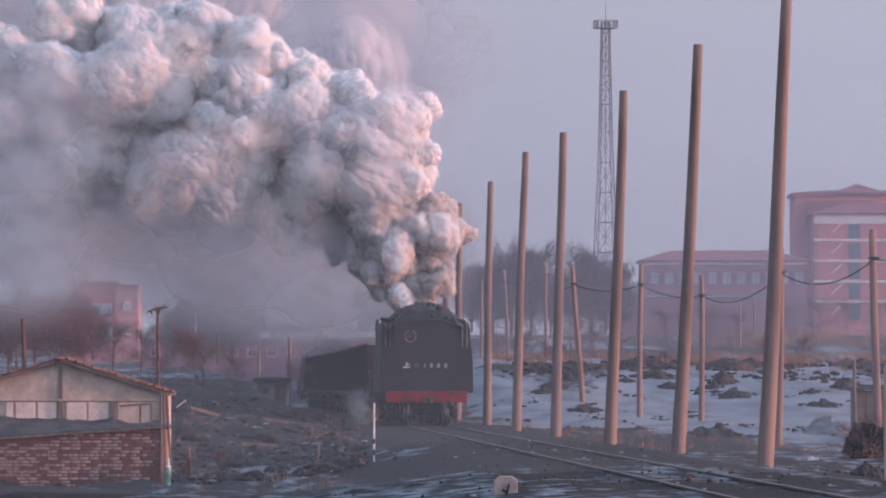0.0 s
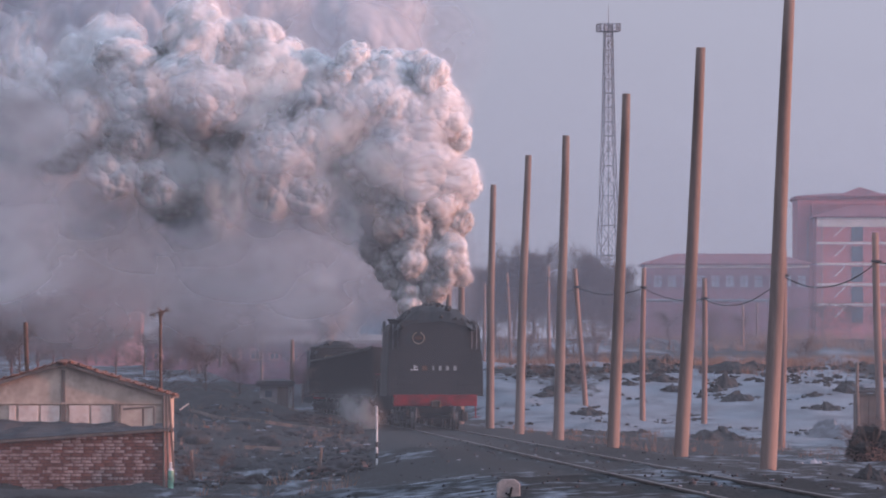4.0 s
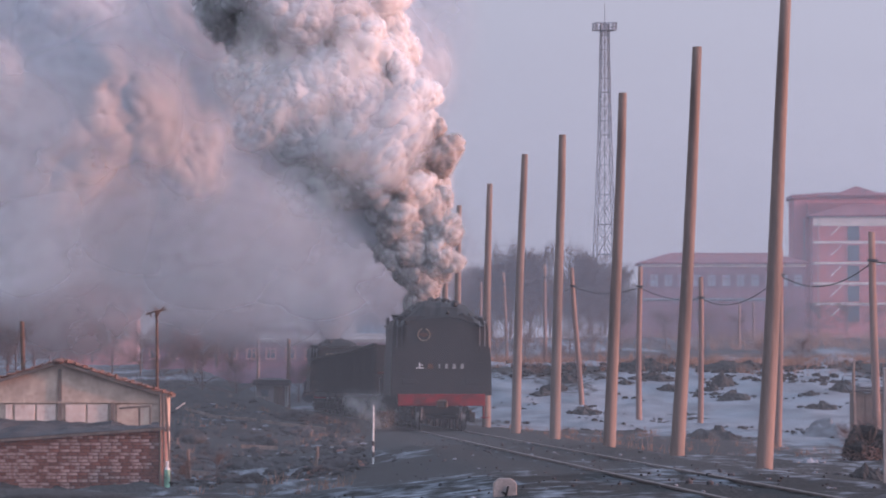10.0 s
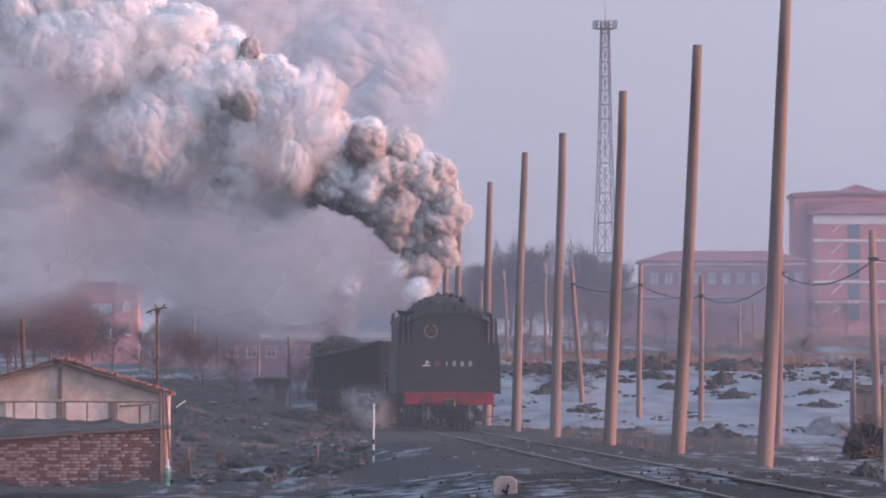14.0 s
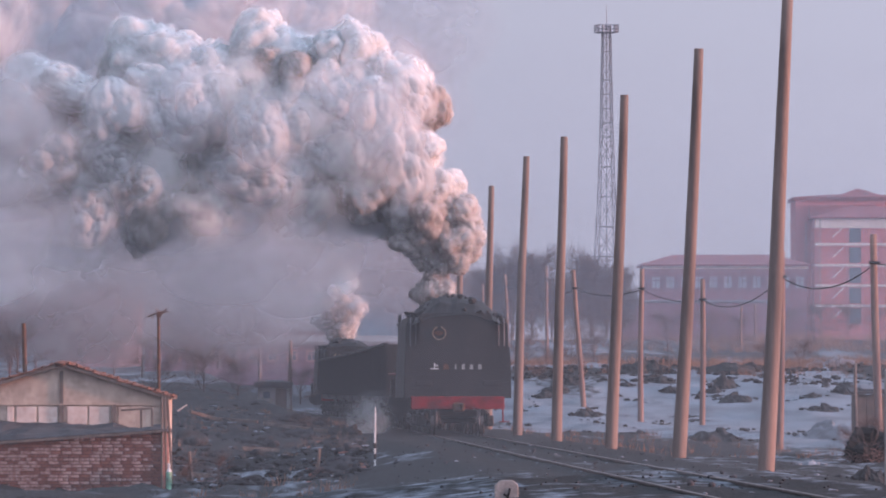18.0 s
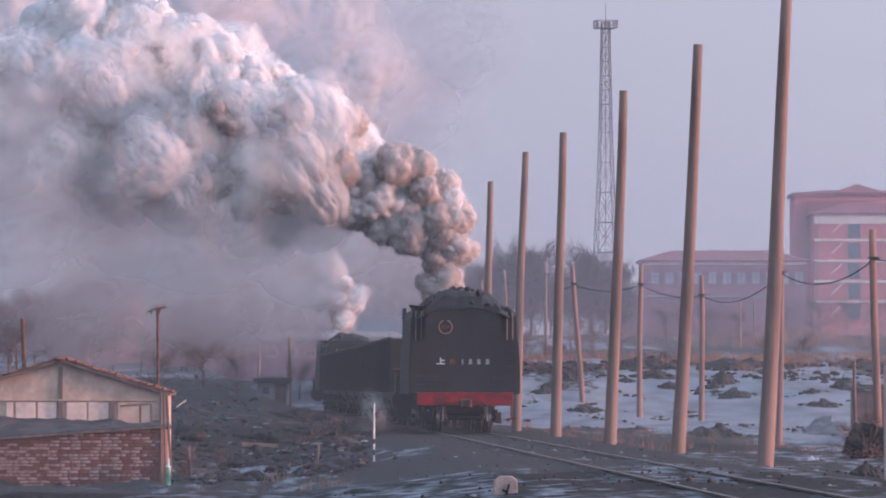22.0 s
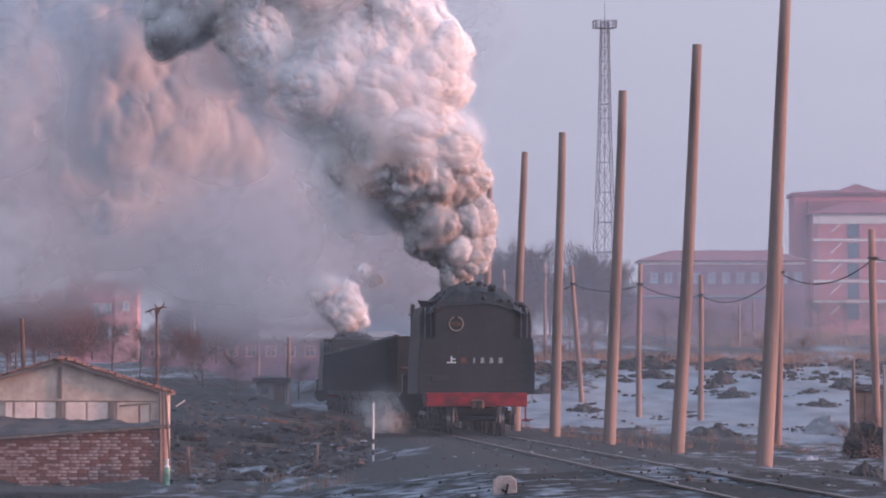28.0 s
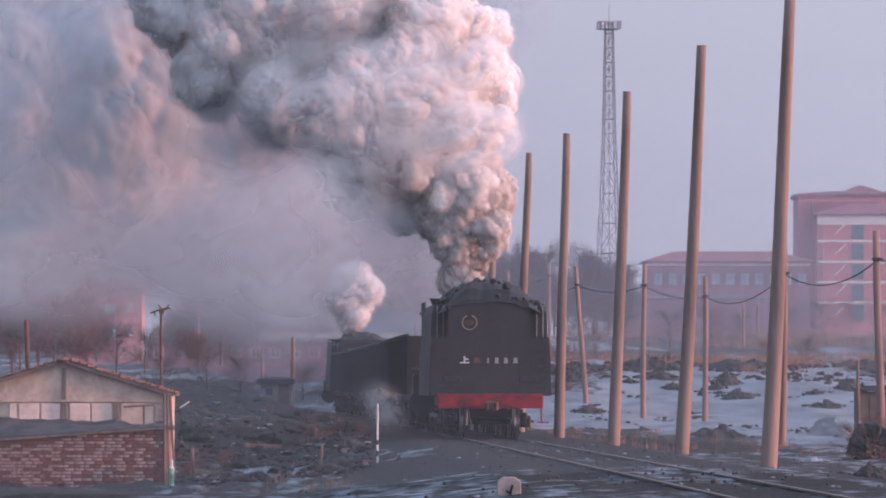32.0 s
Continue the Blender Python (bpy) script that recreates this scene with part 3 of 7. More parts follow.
def coal_mesh(w, length, base, peak, seed, n=70):
    """A heap of coal: an uneven mound with lumps on it."""
    rnd = random.Random(seed)
    bm = bmesh.new()
    nx, ny = 16, max(8, int(length / 0.35))
    vs = {}
    for i in range(nx + 1):
        for j in range(ny + 1):
            u, v = i / nx * 2 - 1, j / ny
            h = (1 - abs(u) ** 2.2) * min(1, v * 9 + 0.35) * min(1, (1 - v) * 6 + 0.1)
            x, y = u * w / 2, v * length
            h *= 1 + 0.12 * noise.noise(Vector((x * 2.3, 1.0, seed)))
            z = base + peak * h * (1 + 0.22 * noise.noise(Vector((x * 1.6 + seed, y * 1.2, seed)))) + 0.07 * noise.noise(Vector((x * 5, y * 5, seed)))
            vs[i, j] = bm.verts.new((x, y, z))
    for i in range(nx):
        for j in range(ny):
            bm.faces.new((vs[i, j], vs[i + 1, j], vs[i + 1, j + 1], vs[i, j + 1]))
    for k in range(n):
        u, v = rnd.uniform(-0.92, 0.92), rnd.uniform(0.0, 0.97)
        h = (1 - abs(u) ** 2.2) * min(1, v * 9 + 0.35) * min(1, (1 - v) * 6 + 0.1)
        s = rnd.uniform(0.05, 0.14)
        lump(bm, s, pose(u * w / 2, v * length, base + peak * h, 0, 0, rnd.uniform(0, 90)), rnd.uniform(0, 50), 0.6, 1)
    return bm


def rod(bm, pts, r=0.018, seg=6):
    for a, b in zip(pts, pts[1:]):
        tube(bm, a, b, r, seg=seg)
    return bm


def coupler(parent, y, s):
    """A knuckle coupler at y, pointing along s (-1: towards the rear)."""
    bm = new_box(0.16, 0.5, 0.16, pose(0, y + s * 0.2, 0.8), 0.02)
    box(bm, 0.3, 0.22, 0.3, pose(0.0, y + s * 0.5, 0.73), 0.05)
    box(bm, 0.12, 0.2, 0.26, pose(0.13, y + s * 0.66, 0.75), 0.04)
    box(bm, 0.1, 0.16, 0.24, pose(-0.13, y + s * 0.62, 0.76), 0.03)
    part("coupler", bm, M["rust"], parent, "rusty knuckle coupler")


def build_tender(off, label, group, heap=0.92):
    """Tender, rear at y = 0, front at y = 9."""
    t = thing("tender", on_line(way(0) + off), label, "tender", group)
    MOVERS.append((t, off))
    part("underframe", new_box(2.5, 8.8, 0.36, pose(0, 4.5, 0.86), 0.02), M["black"], t)
    # water tank with slightly splayed sides
    bm = bmesh.new()
    prism(bm, [(-1.69, 1.17), (1.69, 1.17), (1.675, 2.2), (1.63, 2.78), (-1.63, 2.78), (-1.675, 2.2)], 0.05, 8.95)
    bmesh.ops.bevel(bm, geom=[e for e in bm.edges if abs(e.verts[0].co.y - e.verts[1].co.y) < 0.01], offset=0.035, segments=2, affect='EDGES')
    part("water_tank", bm, M["blackplate"], t)
    # coal bunker: back plate, sides with rounded shoulders
    bm = bmesh.new()
    prism(bm, [(-1.17, 2.7), (1.08, 2.7), (1.08, 3.7), (1.0, 3.82), (-1.06, 3.82), (-1.17, 3.7)], 0.06, 0.14)
    part("bunker_back_plate", bm, M["blackplate"], t)
    for s in (-1, 1):
        bm = bmesh.new()
        prism(bm, [(s * 1.62, 2.78), (s * 1.6, 3.45), (s * 1.51, 3.72), (s * 1.45, 3.72), (s * 1.53, 3.43), (s * 1.55, 2.78)], 0.75, 8.2)
        part("bunker_side", bm, M["blackplate"], t)
        bm = bmesh.new()
        prism(bm, [(s * 1.1, 2.78), (s * 1.59, 2.78), (s * 1.55, 3.5), (s * 1.47, 3.68), (s * 1.1, 3.7)], 0.62, 0.7)
        part("bunker_corner_plate", bm, M["black"], t)
        for dx in (0.0, 0.17):
            bm = bmesh.new()
            rod(bm, [(s * (1.3 + dx), 0.3, 2.8), (s * (1.3 + dx), 0.22, 3.5), (s * (1.29 + dx), 0.45, 3.66), (s * (1.29 + dx), 0.62, 3.6)], 0.02)
            part("handrail", bm, M["steelgrey"], t, "worn grey handrail")
        for k in range(5):
            part("ladder_rung", rod(bmesh.new(), [(s * 1.3, 0.02, 1.45 + k * 0.27), (s * 1.47, 0.02, 1.45 + k * 0.27)], 0.014), M["black"], t)
        bm = bmesh.new()
        rod(bm, [(s * 1.4, 0.05, 1.2), (s * 1.42, 0.02, 0.45), (s * 1.42, -0.06, 0.42)], 0.025)
        box(bm, 0.32, 0.22, 0.03, pose(s * 1.46, 0.0, 0.42))
        part("step_iron", bm, M["red"] if s > 0 else M["black"], t)
        bm = new_box(0.1, 0.04, 0.3, pose(s * 0.78, -0.06, 0.62))
        rod(bm, [(s * 0.62, -0.05, 0.86), (s * 0.6, -0.2, 0.6), (s * 0.55, -0.22, 0.38)], 0.03)
        part("brake_hose", bm, M["black"], t)
    part("coal", coal_mesh(2.9, 7.4, 3.45, heap, 3 + off, 110), M["coal"], t, "heaped lump coal")
    for x0, x1, z0 in ((-1.45, -0.95, 3.72), (0.85, 1.42, 3.62)):
        bm = bmesh.new()
        for k in range(15):
            lump(bm, 0.12, pose(x0 + (x1 - x0) * k / 14, 0.75 + 0.1 * (k % 2), z0 + 0.02 + 0.09 * math.sin(k * 2.2), 0, 0, k * 40) @ Matrix.Diagonal((1.5, 1, 0.8, 1)), k + x0, 1.1, 1)
        part("coal_edge", bm, M["coal"], t)
    # buffer beam
    bm = new_box(2.92, 0.16, 0.4, pose(0, -0.04, 0.82), 0.015)
    part("buffer_beam", bm, M["red"], t, "red-painted buffer beam")
    for s in (-1, 1):
        part("coupler_guard", new_box(0.5, 0.05, 0.2, pose(s * 0.42, -0.14, 0.92, 0, s * 14)), M["red"], t)
    coupler(t, -0.02, -1)
    for s in (-0.7, 0.7):
        bm = new_tube((s * 0.95, -0.02, 0.88), (s * 0.95, -0.03, 0.35), 0.03, seg=8)
        part("guard_iron", bm, M["steelgrey"], t)
    # badge and number on the rear
    bm = bmesh.new()
    for k in range(30):
        if 5 < k < 9:
            continue
        a0, a1 = (k * 12 - 0.5) * math.pi / 180, (k * 12 + 12.5) * math.pi / 180
        tube(bm, (-0.58 + 0.2 * math.cos(a0), 0.03, 3.2 + 0.2 * math.sin(a0)), (-0.58 + 0.2 * math.cos(a1), 0.03, 3.2 + 0.2 * math.sin(a1)), 0.022, seg=6)
    badge = part("badge_ring", bm, M["brass"], t, "dull brass badge ring")
    bm = new_box(0.26, 0.02, 0.09, pose(-0.58, 0.04, 3.16), 0.008)
    box(bm, 0.12, 0.02, 0.14, pose(-0.58, 0.045, 3.13))
    part("badge_emblem", bm, M["rust"], badge)
    for k, (x, w, mt) in enumerate(((-0.72, 0.24, "white"), (-0.36, 0.2, "rust"), (-0.06, 0.06, "dullwhite"), (0.18, 0.12, "dullwhite"), (0.43, 0.12, "dullwhite"), (0.7, 0.13, "dullwhite"))):
        bm = new_box(w if k else 0.26, 0.012, 0.035, pose(x, 0.044, 2.07))
        if k == 0:
            box(bm, 0.04, 0.012, 0.19, pose(x, 0.044, 2.08))
            box(bm, 0.12, 0.012, 0.035, pose(x + 0.06, 0.044, 2.17))
        else:
            box(bm, w * 0.8, 0.012, 0.14, pose(x, 0.045, 2.09))
        part("number_bar", bm, M[mt], t)
    bm = bmesh.new()
    for x in np.arange(-1.5, 1.51, 0.15):
        for z in (1.3, 2.68):
            lump(bm, 0.018, pose(x, 0.045, z), 1, 0.0, 1)
    tagged(part("rivets", bm, M["black"], t), kind="stuff")
    for s in (-1, 1):
        bm = new_box(0.5, 0.03, 0.16, pose(s * 1.05, 0.035, 1.55), 0.01)
        part("access_plate", bm, M["black"], t)
    for y in (1.9, 6.9):
        bogie(t, y)
    return t


def build_loco(off, label, group):
    """Engine running backwards: cab at y = 0, chimney at y = 11.4, front at y = 13.2."""
    e = thing("steam_locomotive", on_line(way(0) + off), label, "locomotive", group)
    MOVERS.append((e, off))
    part("main_frame", new_box(1.2, 12.6, 0.5, pose(0, 6.6, 0.75), 0.02), M["black"], e)
    part("boiler", new_tube((0, 2.3, 2.75), (0, 10.2, 2.75), 1.0, 0.9, seg=32), M["black"], e, smooth=False)
    part("smokebox", new_tube((0, 10.2, 2.75), (0, 12.3, 2.75), 0.97, seg=32), M["black"], e)
    part("smokebox_door", new_tube((0, 12.3, 2.75), (0, 12.48, 2.75), 0.86, 0.55, seg=32), M["black"], e)
    part("firebox", new_box(2.0, 2.6, 1.9, pose(0, 3.0, 1.4), 0.25), M["black"], e)
    bm = new_tube((0, 11.4, 3.6), (0, 11.4, 4.2), 0.4, 0.36, seg=24)
    tube(bm, (0, 11.4, 4.2), (0, 11.4, 4.28), 0.46, seg=24)
    part("chimney", bm, M["black"], e)
    for y, r in ((8.6, 0.42), (6.4, 0.5)):
        bm = new_tube((0, y, 3.5), (0, y, 3.95), r, r, seg=24)
        lump(bm, r, pose(0, y, 3.95), 0, 0.0, 3)
        part("dome", bm, M["black"], e, smooth=False)
    # cab with an arched roof
    for s in (-1, 1):
        bm = new_box(0.06, 2.0, 1.35, pose(s * 1.5, 1.2, 1.35))
        box(bm, 0.06, 0.3, 1.2, pose(s * 1.5, 0.35, 2.7))
        box(bm, 0.06, 0.3, 1.2, pose(s * 1.5, 2.05, 2.7))
        part("cab_side", bm, M["blackplate"], e)
    bm = bmesh.new()
    prism(bm, [(-1.5, 1.35), (1.5, 1.35), (1.5, 3.6), (0.9, 3.85), (0, 3.95), (-0.9, 3.85), (-1.5, 3.6)], 2.14, 2.2)
    part("cab_front", bm, M["blackplate"], e)
    bm = bmesh.new()
    arc = [(-1.58, 3.56), (-1.1, 3.84), (-0.55, 3.97), (0, 4.01), (0.55, 3.97), (1.1, 3.84), (1.58, 3.56)]
    prism(bm, arc + [(x, z + 0.05) for x, z in arc[::-1]], -0.5, 2.5)
    part("cab_roof", bm, M["black"], e)
    part("cab_floor", new_box(2.9, 2.2, 0.1, pose(0, 1.1, 1.25)), M["black"], e)
    for s in (-1, 1):
        part("running_board", new_box(0.62, 9.6, 0.05, pose(s * 1.25, 7.2, 1.95), 0.01), M["red"] if s < 0 else M["black"], e)
        bm = new_tube((s * 1.2, 10.4, 0.95), (s * 1.2, 11.8, 0.95), 0.42, seg=20)
        box(bm, 0.7, 1.2, 0.7, pose(s * 1.15, 11.1, 1.1), 0.05)
        part("cylinder", bm, M["black"], e)
        bm = bmesh.new()
        rod(bm, [(s * 1.32, 2.2, 3.0), (s * 1.05, 2.6, 3.05), (s * 1.05, 11.5, 3.05)], 0.02)
        part("handrail", bm, M["steelgrey"], e)
        part("side_rod", new_box(0.06, 5.2, 0.12, pose(s * 1.0, 6.3, 0.5)), M["steelgrey"], e)
    for y in (4.2, 5.65, 7.1, 8.55):
        wheelset(e, y, 0.685, "driving_wheelset")
    wheelset(e, 1.6, 0.45)
    wheelset(e, 10.9, 0.42)
    bm = new_box(2.8, 0.14, 0.4, pose(0, 13.1, 0.85), 0.015)
    part("buffer_beam", bm, M["red"], e)
    coupler(e, 13.15, 1)
    return e


def build_wagon(off):
    """Open coal wagon, 13.4 m, with ribbed sides."""
    w = thing("coal_wagon", on_line(way(0) + off), "grimy black open coal wagon with ribbed sides, loaded with coal", "railway wagon", "coal wagons of the train")
    MOVERS.append((w, off))
    part("floor", new_box(2.9, 13.0, 0.3, pose(0, 6.7, 0.95), 0.02), M["black"], w)
    for s in (-1, 1):
        part("side_wall", new_box(0.06, 13.0, 1.84, pose(s * 1.56, 6.7, 1.2)), M["wagon"], w)
        part("top_rail", new_box(0.16, 13.1, 0.1, pose(s * 1.58, 6.7, 3.0), 0.015), M["wagon"], w)
        for k in range(10):
            part("side_rib", new_box(0.09, 0.12, 1.8, pose(s * 1.62, 0.5 + k * 1.378, 1.18)), M["wagon"], w)
    for y in (0.2, 13.2):
        part("end_wall", new_box(3.1, 0.06, 1.84, pose(0, y, 1.2)), M["wagon"], w)
        coupler(w, y, -1 if y < 1 else 1)
    part("coal", coal_mesh(3.05, 12.9, 2.62, 0.5, off, 30), M["coal"], w).location.y = 0.25
    for y in (2.4, 11.0):
        bogie(w, y)
    return w


build_tender(0.0, "black riveted steam locomotive tender heaped with coal, red buffer beam", "tenders of the train")
build_loco(9.3, "black coal-fired steam locomotive running tender first", "locomotives of the train")
wagon = build_wagon(23.4)
for k in range(1, 8):
    c = copy_thing(wagon, on_line(way(0) + 23.4 + 14.1 * k))
    MOVERS.append((c, 23.4 + 14.1 * k))
    for a in c.children:
        if a.name.startswith("wheelset"):
            SPINNERS.append((a, a.matrix_basis.translation.y, 0.45))
REAR = 23.4 + 14.1 * 8
build_tender(REAR, "black tender of the second locomotive, in smoke haze", "tenders of the train", 0.72)
build_loco(REAR + 9.3, "black steam locomotive at the far end of the train", "locomotives of the train")


# ---------------- poles ----------------
def stand(name, x, y, height, r0, r1, lean_x, label, category, group, material, bury=0.3, z=None):
    """A round tapering pole standing in the ground, leaning a little."""
    z0 = gz(x, y) if z is None else z
    p = thing(name, pose(x, y, z0), label, category, group)
    bm = bmesh.new()
    seg, rings = 14, 9
    vs = []
    for k in range(rings + 1):
        u = k / rings
        h = -bury + (height + bury) * u
        r = r0 + (r1 - r0) * u
        cx = lean_x * h + 0.02 * math.sin(u * 5 + x)
        vs.append([bm.verts.new((cx + r * math.cos(a * 2 * math.pi / seg) * (1 + 0.03 * math.sin(a * 3 + k)), r * math.sin(a * 2 * math.pi / seg), h)) for a in range(seg)])
    for a, b in zip(vs, vs[1:]):
        for i in range(seg):
            bm.faces.new((a[i], a[(i + 1) % seg], b[(i + 1) % seg], b[i]))
    bm.faces.new(vs[-1])
    part("shaft", bm, material, p, smooth=True)
    return p


TALL = ((6.06, 108.7, 9.0, 0.05), (5.21, 127.5, 9.0, 0.05), (4.24, 145.7, 9.0, 0.036), (3.25, 166.0, 9.0, 0.022),
        (2.42, 190.0, 9.0, 0.032), (1.61, 213.0, 9.0, 0.016), (0.59, 240.0, 8.6, 0.015), (0.03, 262.0, 8.6, 0.02))
TALL_Z = (-0.18, -0.02, -0.11, -0.28, 0.13, -0.03, 0.42, 0.53)
for (x, y, h, ln), z in zip(TALL, TALL_Z):
    stand("tall_pole", x, y, h, 0.165, 0.105, ln, "bare tall wooden pole beside the railway line, no wires", "pole", "tall poles along the line", M["pole"], 0.8, z)

WIRED = ((8.56, 251.0, 6.7, 0.008), (6.61, 273.0, 6.7, -0.07), (11.16, 249.0, 6.7, 0.004), (11.53, 198.0, 6.75, 0.015),
         (13.04, 173.0, 6.7, -0.02), (6.96, 390.0, 7.0, 0.0), (4.74, 420.0, 6.8, -0.04))
WIRED_Z = (0.00, 0.41, -0.50, -0.57, -0.59, 2.77, 3.04)
for (x, y, h, ln), z in zip(WIRED, WIRED_Z):
    p = stand("power_pole", x, y, h, 0.135, 0.1, ln, "old brown wooden power pole with sagging cable", "power pole", "power poles", M["oldpole"], 0.9, z)
    bm = new_box(0.34, 0.1, 0.08, pose(ln * (h - 0.9), -0.1, h - 0.9), 0.01)
    part("cable_clamp", bm, M["black"], p)


def cable(a, b, sag, r=0.021):
    a, b = Vector(a), Vector(b)
    bm = bmesh.new()
    pts = [a.lerp(b, k / 14) - Vector((0, 0, sag * 4 * (k / 14) * (1 - k / 14))) for k in range(15)]
    rod(bm, pts, r, 5)
    return tagged(link("cable", bm, M["wire"]), "sagging black overhead cable between poles", "cable", "overhead cables")


def tops(k, drop=0.9):
    (x, y, h, ln), z = WIRED[k], WIRED_Z[k]
    return (x + ln * (h - drop), y - 0.13, z + h - drop)


for a, b, s in ((4, 3, 0.55), (3, 2, 0.6), (2, 0, 0.25), (0, 1, 0.3), (1, 5, 0.5), (5, 6, 0.3)):
    cable(tops(a), tops(b), s)
far_end = tops(4)
cable(far_end, (far_end[0] + 16, far_end[1] - 25, far_end[2] - 0.4), 0.6)

# thin far posts in the smoke beyond the line
for x, y, h, z in ((32.41, 600.0, 3.82, 6.55), (26.82, 520.0, 3.57, 5.36), (2.87, 430.0, 6.11, 3.20), (-2.54, 480.0, 5.18, 4.58), (-8.80, 330.0, 2.91, 1.33), (-13.42, 420.0, 3.91, 2.34), (-17.22, 400.0, 4.90, 3.08)):
    stand("far_post", x, y, h, 0.13, 0.1, 0.0, "thin weathered wooden post seen through haze", "post", "far posts", M["oldpole"], 1.5, z)


# ---------------- lattice tower ----------------
def build_tower(x, y, z0, h, w0, w1):
    t = thing("lattice_tower", pose(x, y, z0, 0, 0, 12), "tall grey steel lattice communication tower with a railed platform", "tower")
    def half(u):
        return float(np.interp(u, [0, 0.3, 0.46, 0.64, 1.0], [w0, w0 * 0.74, w0 * 0.57, w0 * 0.43, w1])) / 2
    levels = [0.0]
    while levels[-1] < 0.985:
        levels.append(min(0.985, levels[-1] + (0.092 if levels[-1] < 0.6 else 0.044)))
    legs = ((-1, -1), (1, -1), (1, 1), (-1, 1))
    for lx, ly in legs:
        bm = bmesh.new()
        rod(bm, [(lx * half(u), ly * half(u), u * h) for u in levels], 0.07, 5)
        part("leg", bm, M["lattice"], t)
    for u, v in zip(levels, levels[1:]):
        bm = bmesh.new()
        for k in range(4):
            (ax, ay), (bx, by) = legs[k], legs[(k + 1) % 4]
            tube(bm, (ax * half(u), ay * half(u), u * h), (bx * half(v), by * half(v), v * h), 0.06, seg=4)
            tube(bm, (bx * half(u), by * half(u), u * h), (ax * half(v), ay * half(v), v * h), 0.06, seg=4)
            tube(bm, (ax * half(v), ay * half(v), v * h), (bx * half(v), by * half(v), v * h), 0.07, seg=4)
        part("bracing_bay", bm, M["lattice"], t)
    bm = new_tube((0, 0, 0), (0, 0, h * 0.98), 0.07, seg=6)
    part("cable_riser", bm, M["lattice"], t)
    pz = h * 0.965
    bm = new_box(3.0, 3.0, 0.16, pose(0, 0, pz))
    for s in (-1, 1):
        for zz in (0.7, 1.35):
            tube(bm, (-1.7, s * 1.7, pz + zz), (1.7, s * 1.7, pz + zz), 0.05, seg=4)
            tube(bm, (s * 1.7, -1.7, pz + zz), (s * 1.7, 1.7, pz + zz), 0.05, seg=4)
        for q in np.arange(-1.7, 1.71, 0.68):
            tube(bm, (q, s * 1.7, pz), (q, s * 1.7, pz + 1.4), 0.06, seg=4)
            tube(bm, (s * 1.7, q, pz), (s * 1.7, q, pz + 1.4), 0.06, seg=4)
    part("platform", bm, M["lattice"], t)
    for k in range(6):
        a = k * math.pi / 3
        bm = new_box(0.2, 0.12, 1.0, pose(1.85 * math.cos(a), 1.85 * math.sin(a), pz + 0.1, 0, 0, math.degrees(a) + 90), 0.03)
        part("antenna_panel", bm, M["white"], t)
    part("lightning_rod", new_tube((0, 0, h * 0.97), (0, 0, h * 1.05), 0.07, 0.03, seg=6), M["lattice"], t)


build_tower(27.67, 980.0, 8.83, 55.25, 4.52, 1.25)


# ---------------- buildings ----------------
def wall_box(name, parent, x0, x1, y0, y1, z0, z1, material, label=""):
    return part(name, new_box(x1 - x0, y1 - y0, z1 - z0, pose((x0 + x1) / 2, (y0 + y1) / 2, z0)), material, parent, label)


def window(parent, x, y, z, w, h, glass, bars=1, trim="cream"):
    """A window set into a wall that faces -y: frame, recessed pane, glazing bars and sill."""
    bm = bmesh.new()
    f = 0.12
    for dx in (-w / 2, w / 2):
        box(bm, f, 0.3, h, pose(x + dx, y - 0.03, z))
    for dz in (-f / 2, h - f / 2):
        box(bm, w + f, 0.3, f, pose(x, y - 0.03, z + dz))
    for k in range(bars):
        box(bm, 0.08, 0.12, h, pose(x - w / 2 + w * (k + 1) / (bars + 1), y - 0.03, z))
    box(bm, w, 0.12, 0.08, pose(x, y - 0.03, z + h * 0.62))
    ob = part("window_frame", bm, M[trim], parent)
    part("pane", new_box(w, 0.04, h, pose(x, y - 0.02, z)), glass, ob)
    return ob


def hip_roof(parent, x0, x1, y0, y1, z, rise, inset, material, name="roof"):
    bm = bmesh.new()
    ym = (y0 + y1) / 2
    lo = [bm.verts.new(v) for v in ((x0, y0, z), (x1, y0, z), (x1, y1, z), (x0, y1, z))]
    lo2 = [bm.verts.new(v) for v in ((x0, y0, z + 0.25), (x1, y0, z + 0.25), (x1, y1, z + 0.25), (x0, y1, z + 0.25))]
    a, b = bm.verts.new((x0 + inset, ym, z + rise)), bm.verts.new((x1 - inset, ym, z + rise))
    bm.faces.new(lo[::-1])
    for k in range(4):
        bm.faces.new((lo[k], lo[(k + 1) % 4], lo2[(k + 1) % 4], lo2[k]))
    bm.faces.new((lo2[0], lo2[1], b, a))
    bm.faces.new((lo2[2], lo2[3], a, b))
    bm.faces.new((lo2[1], lo2[2], b))
    bm.faces.new((lo2[3], lo2[0], a))
    bmesh.ops.recalc_face_normals(bm, faces=bm.faces[:])
    return part(name, bm, material, parent)


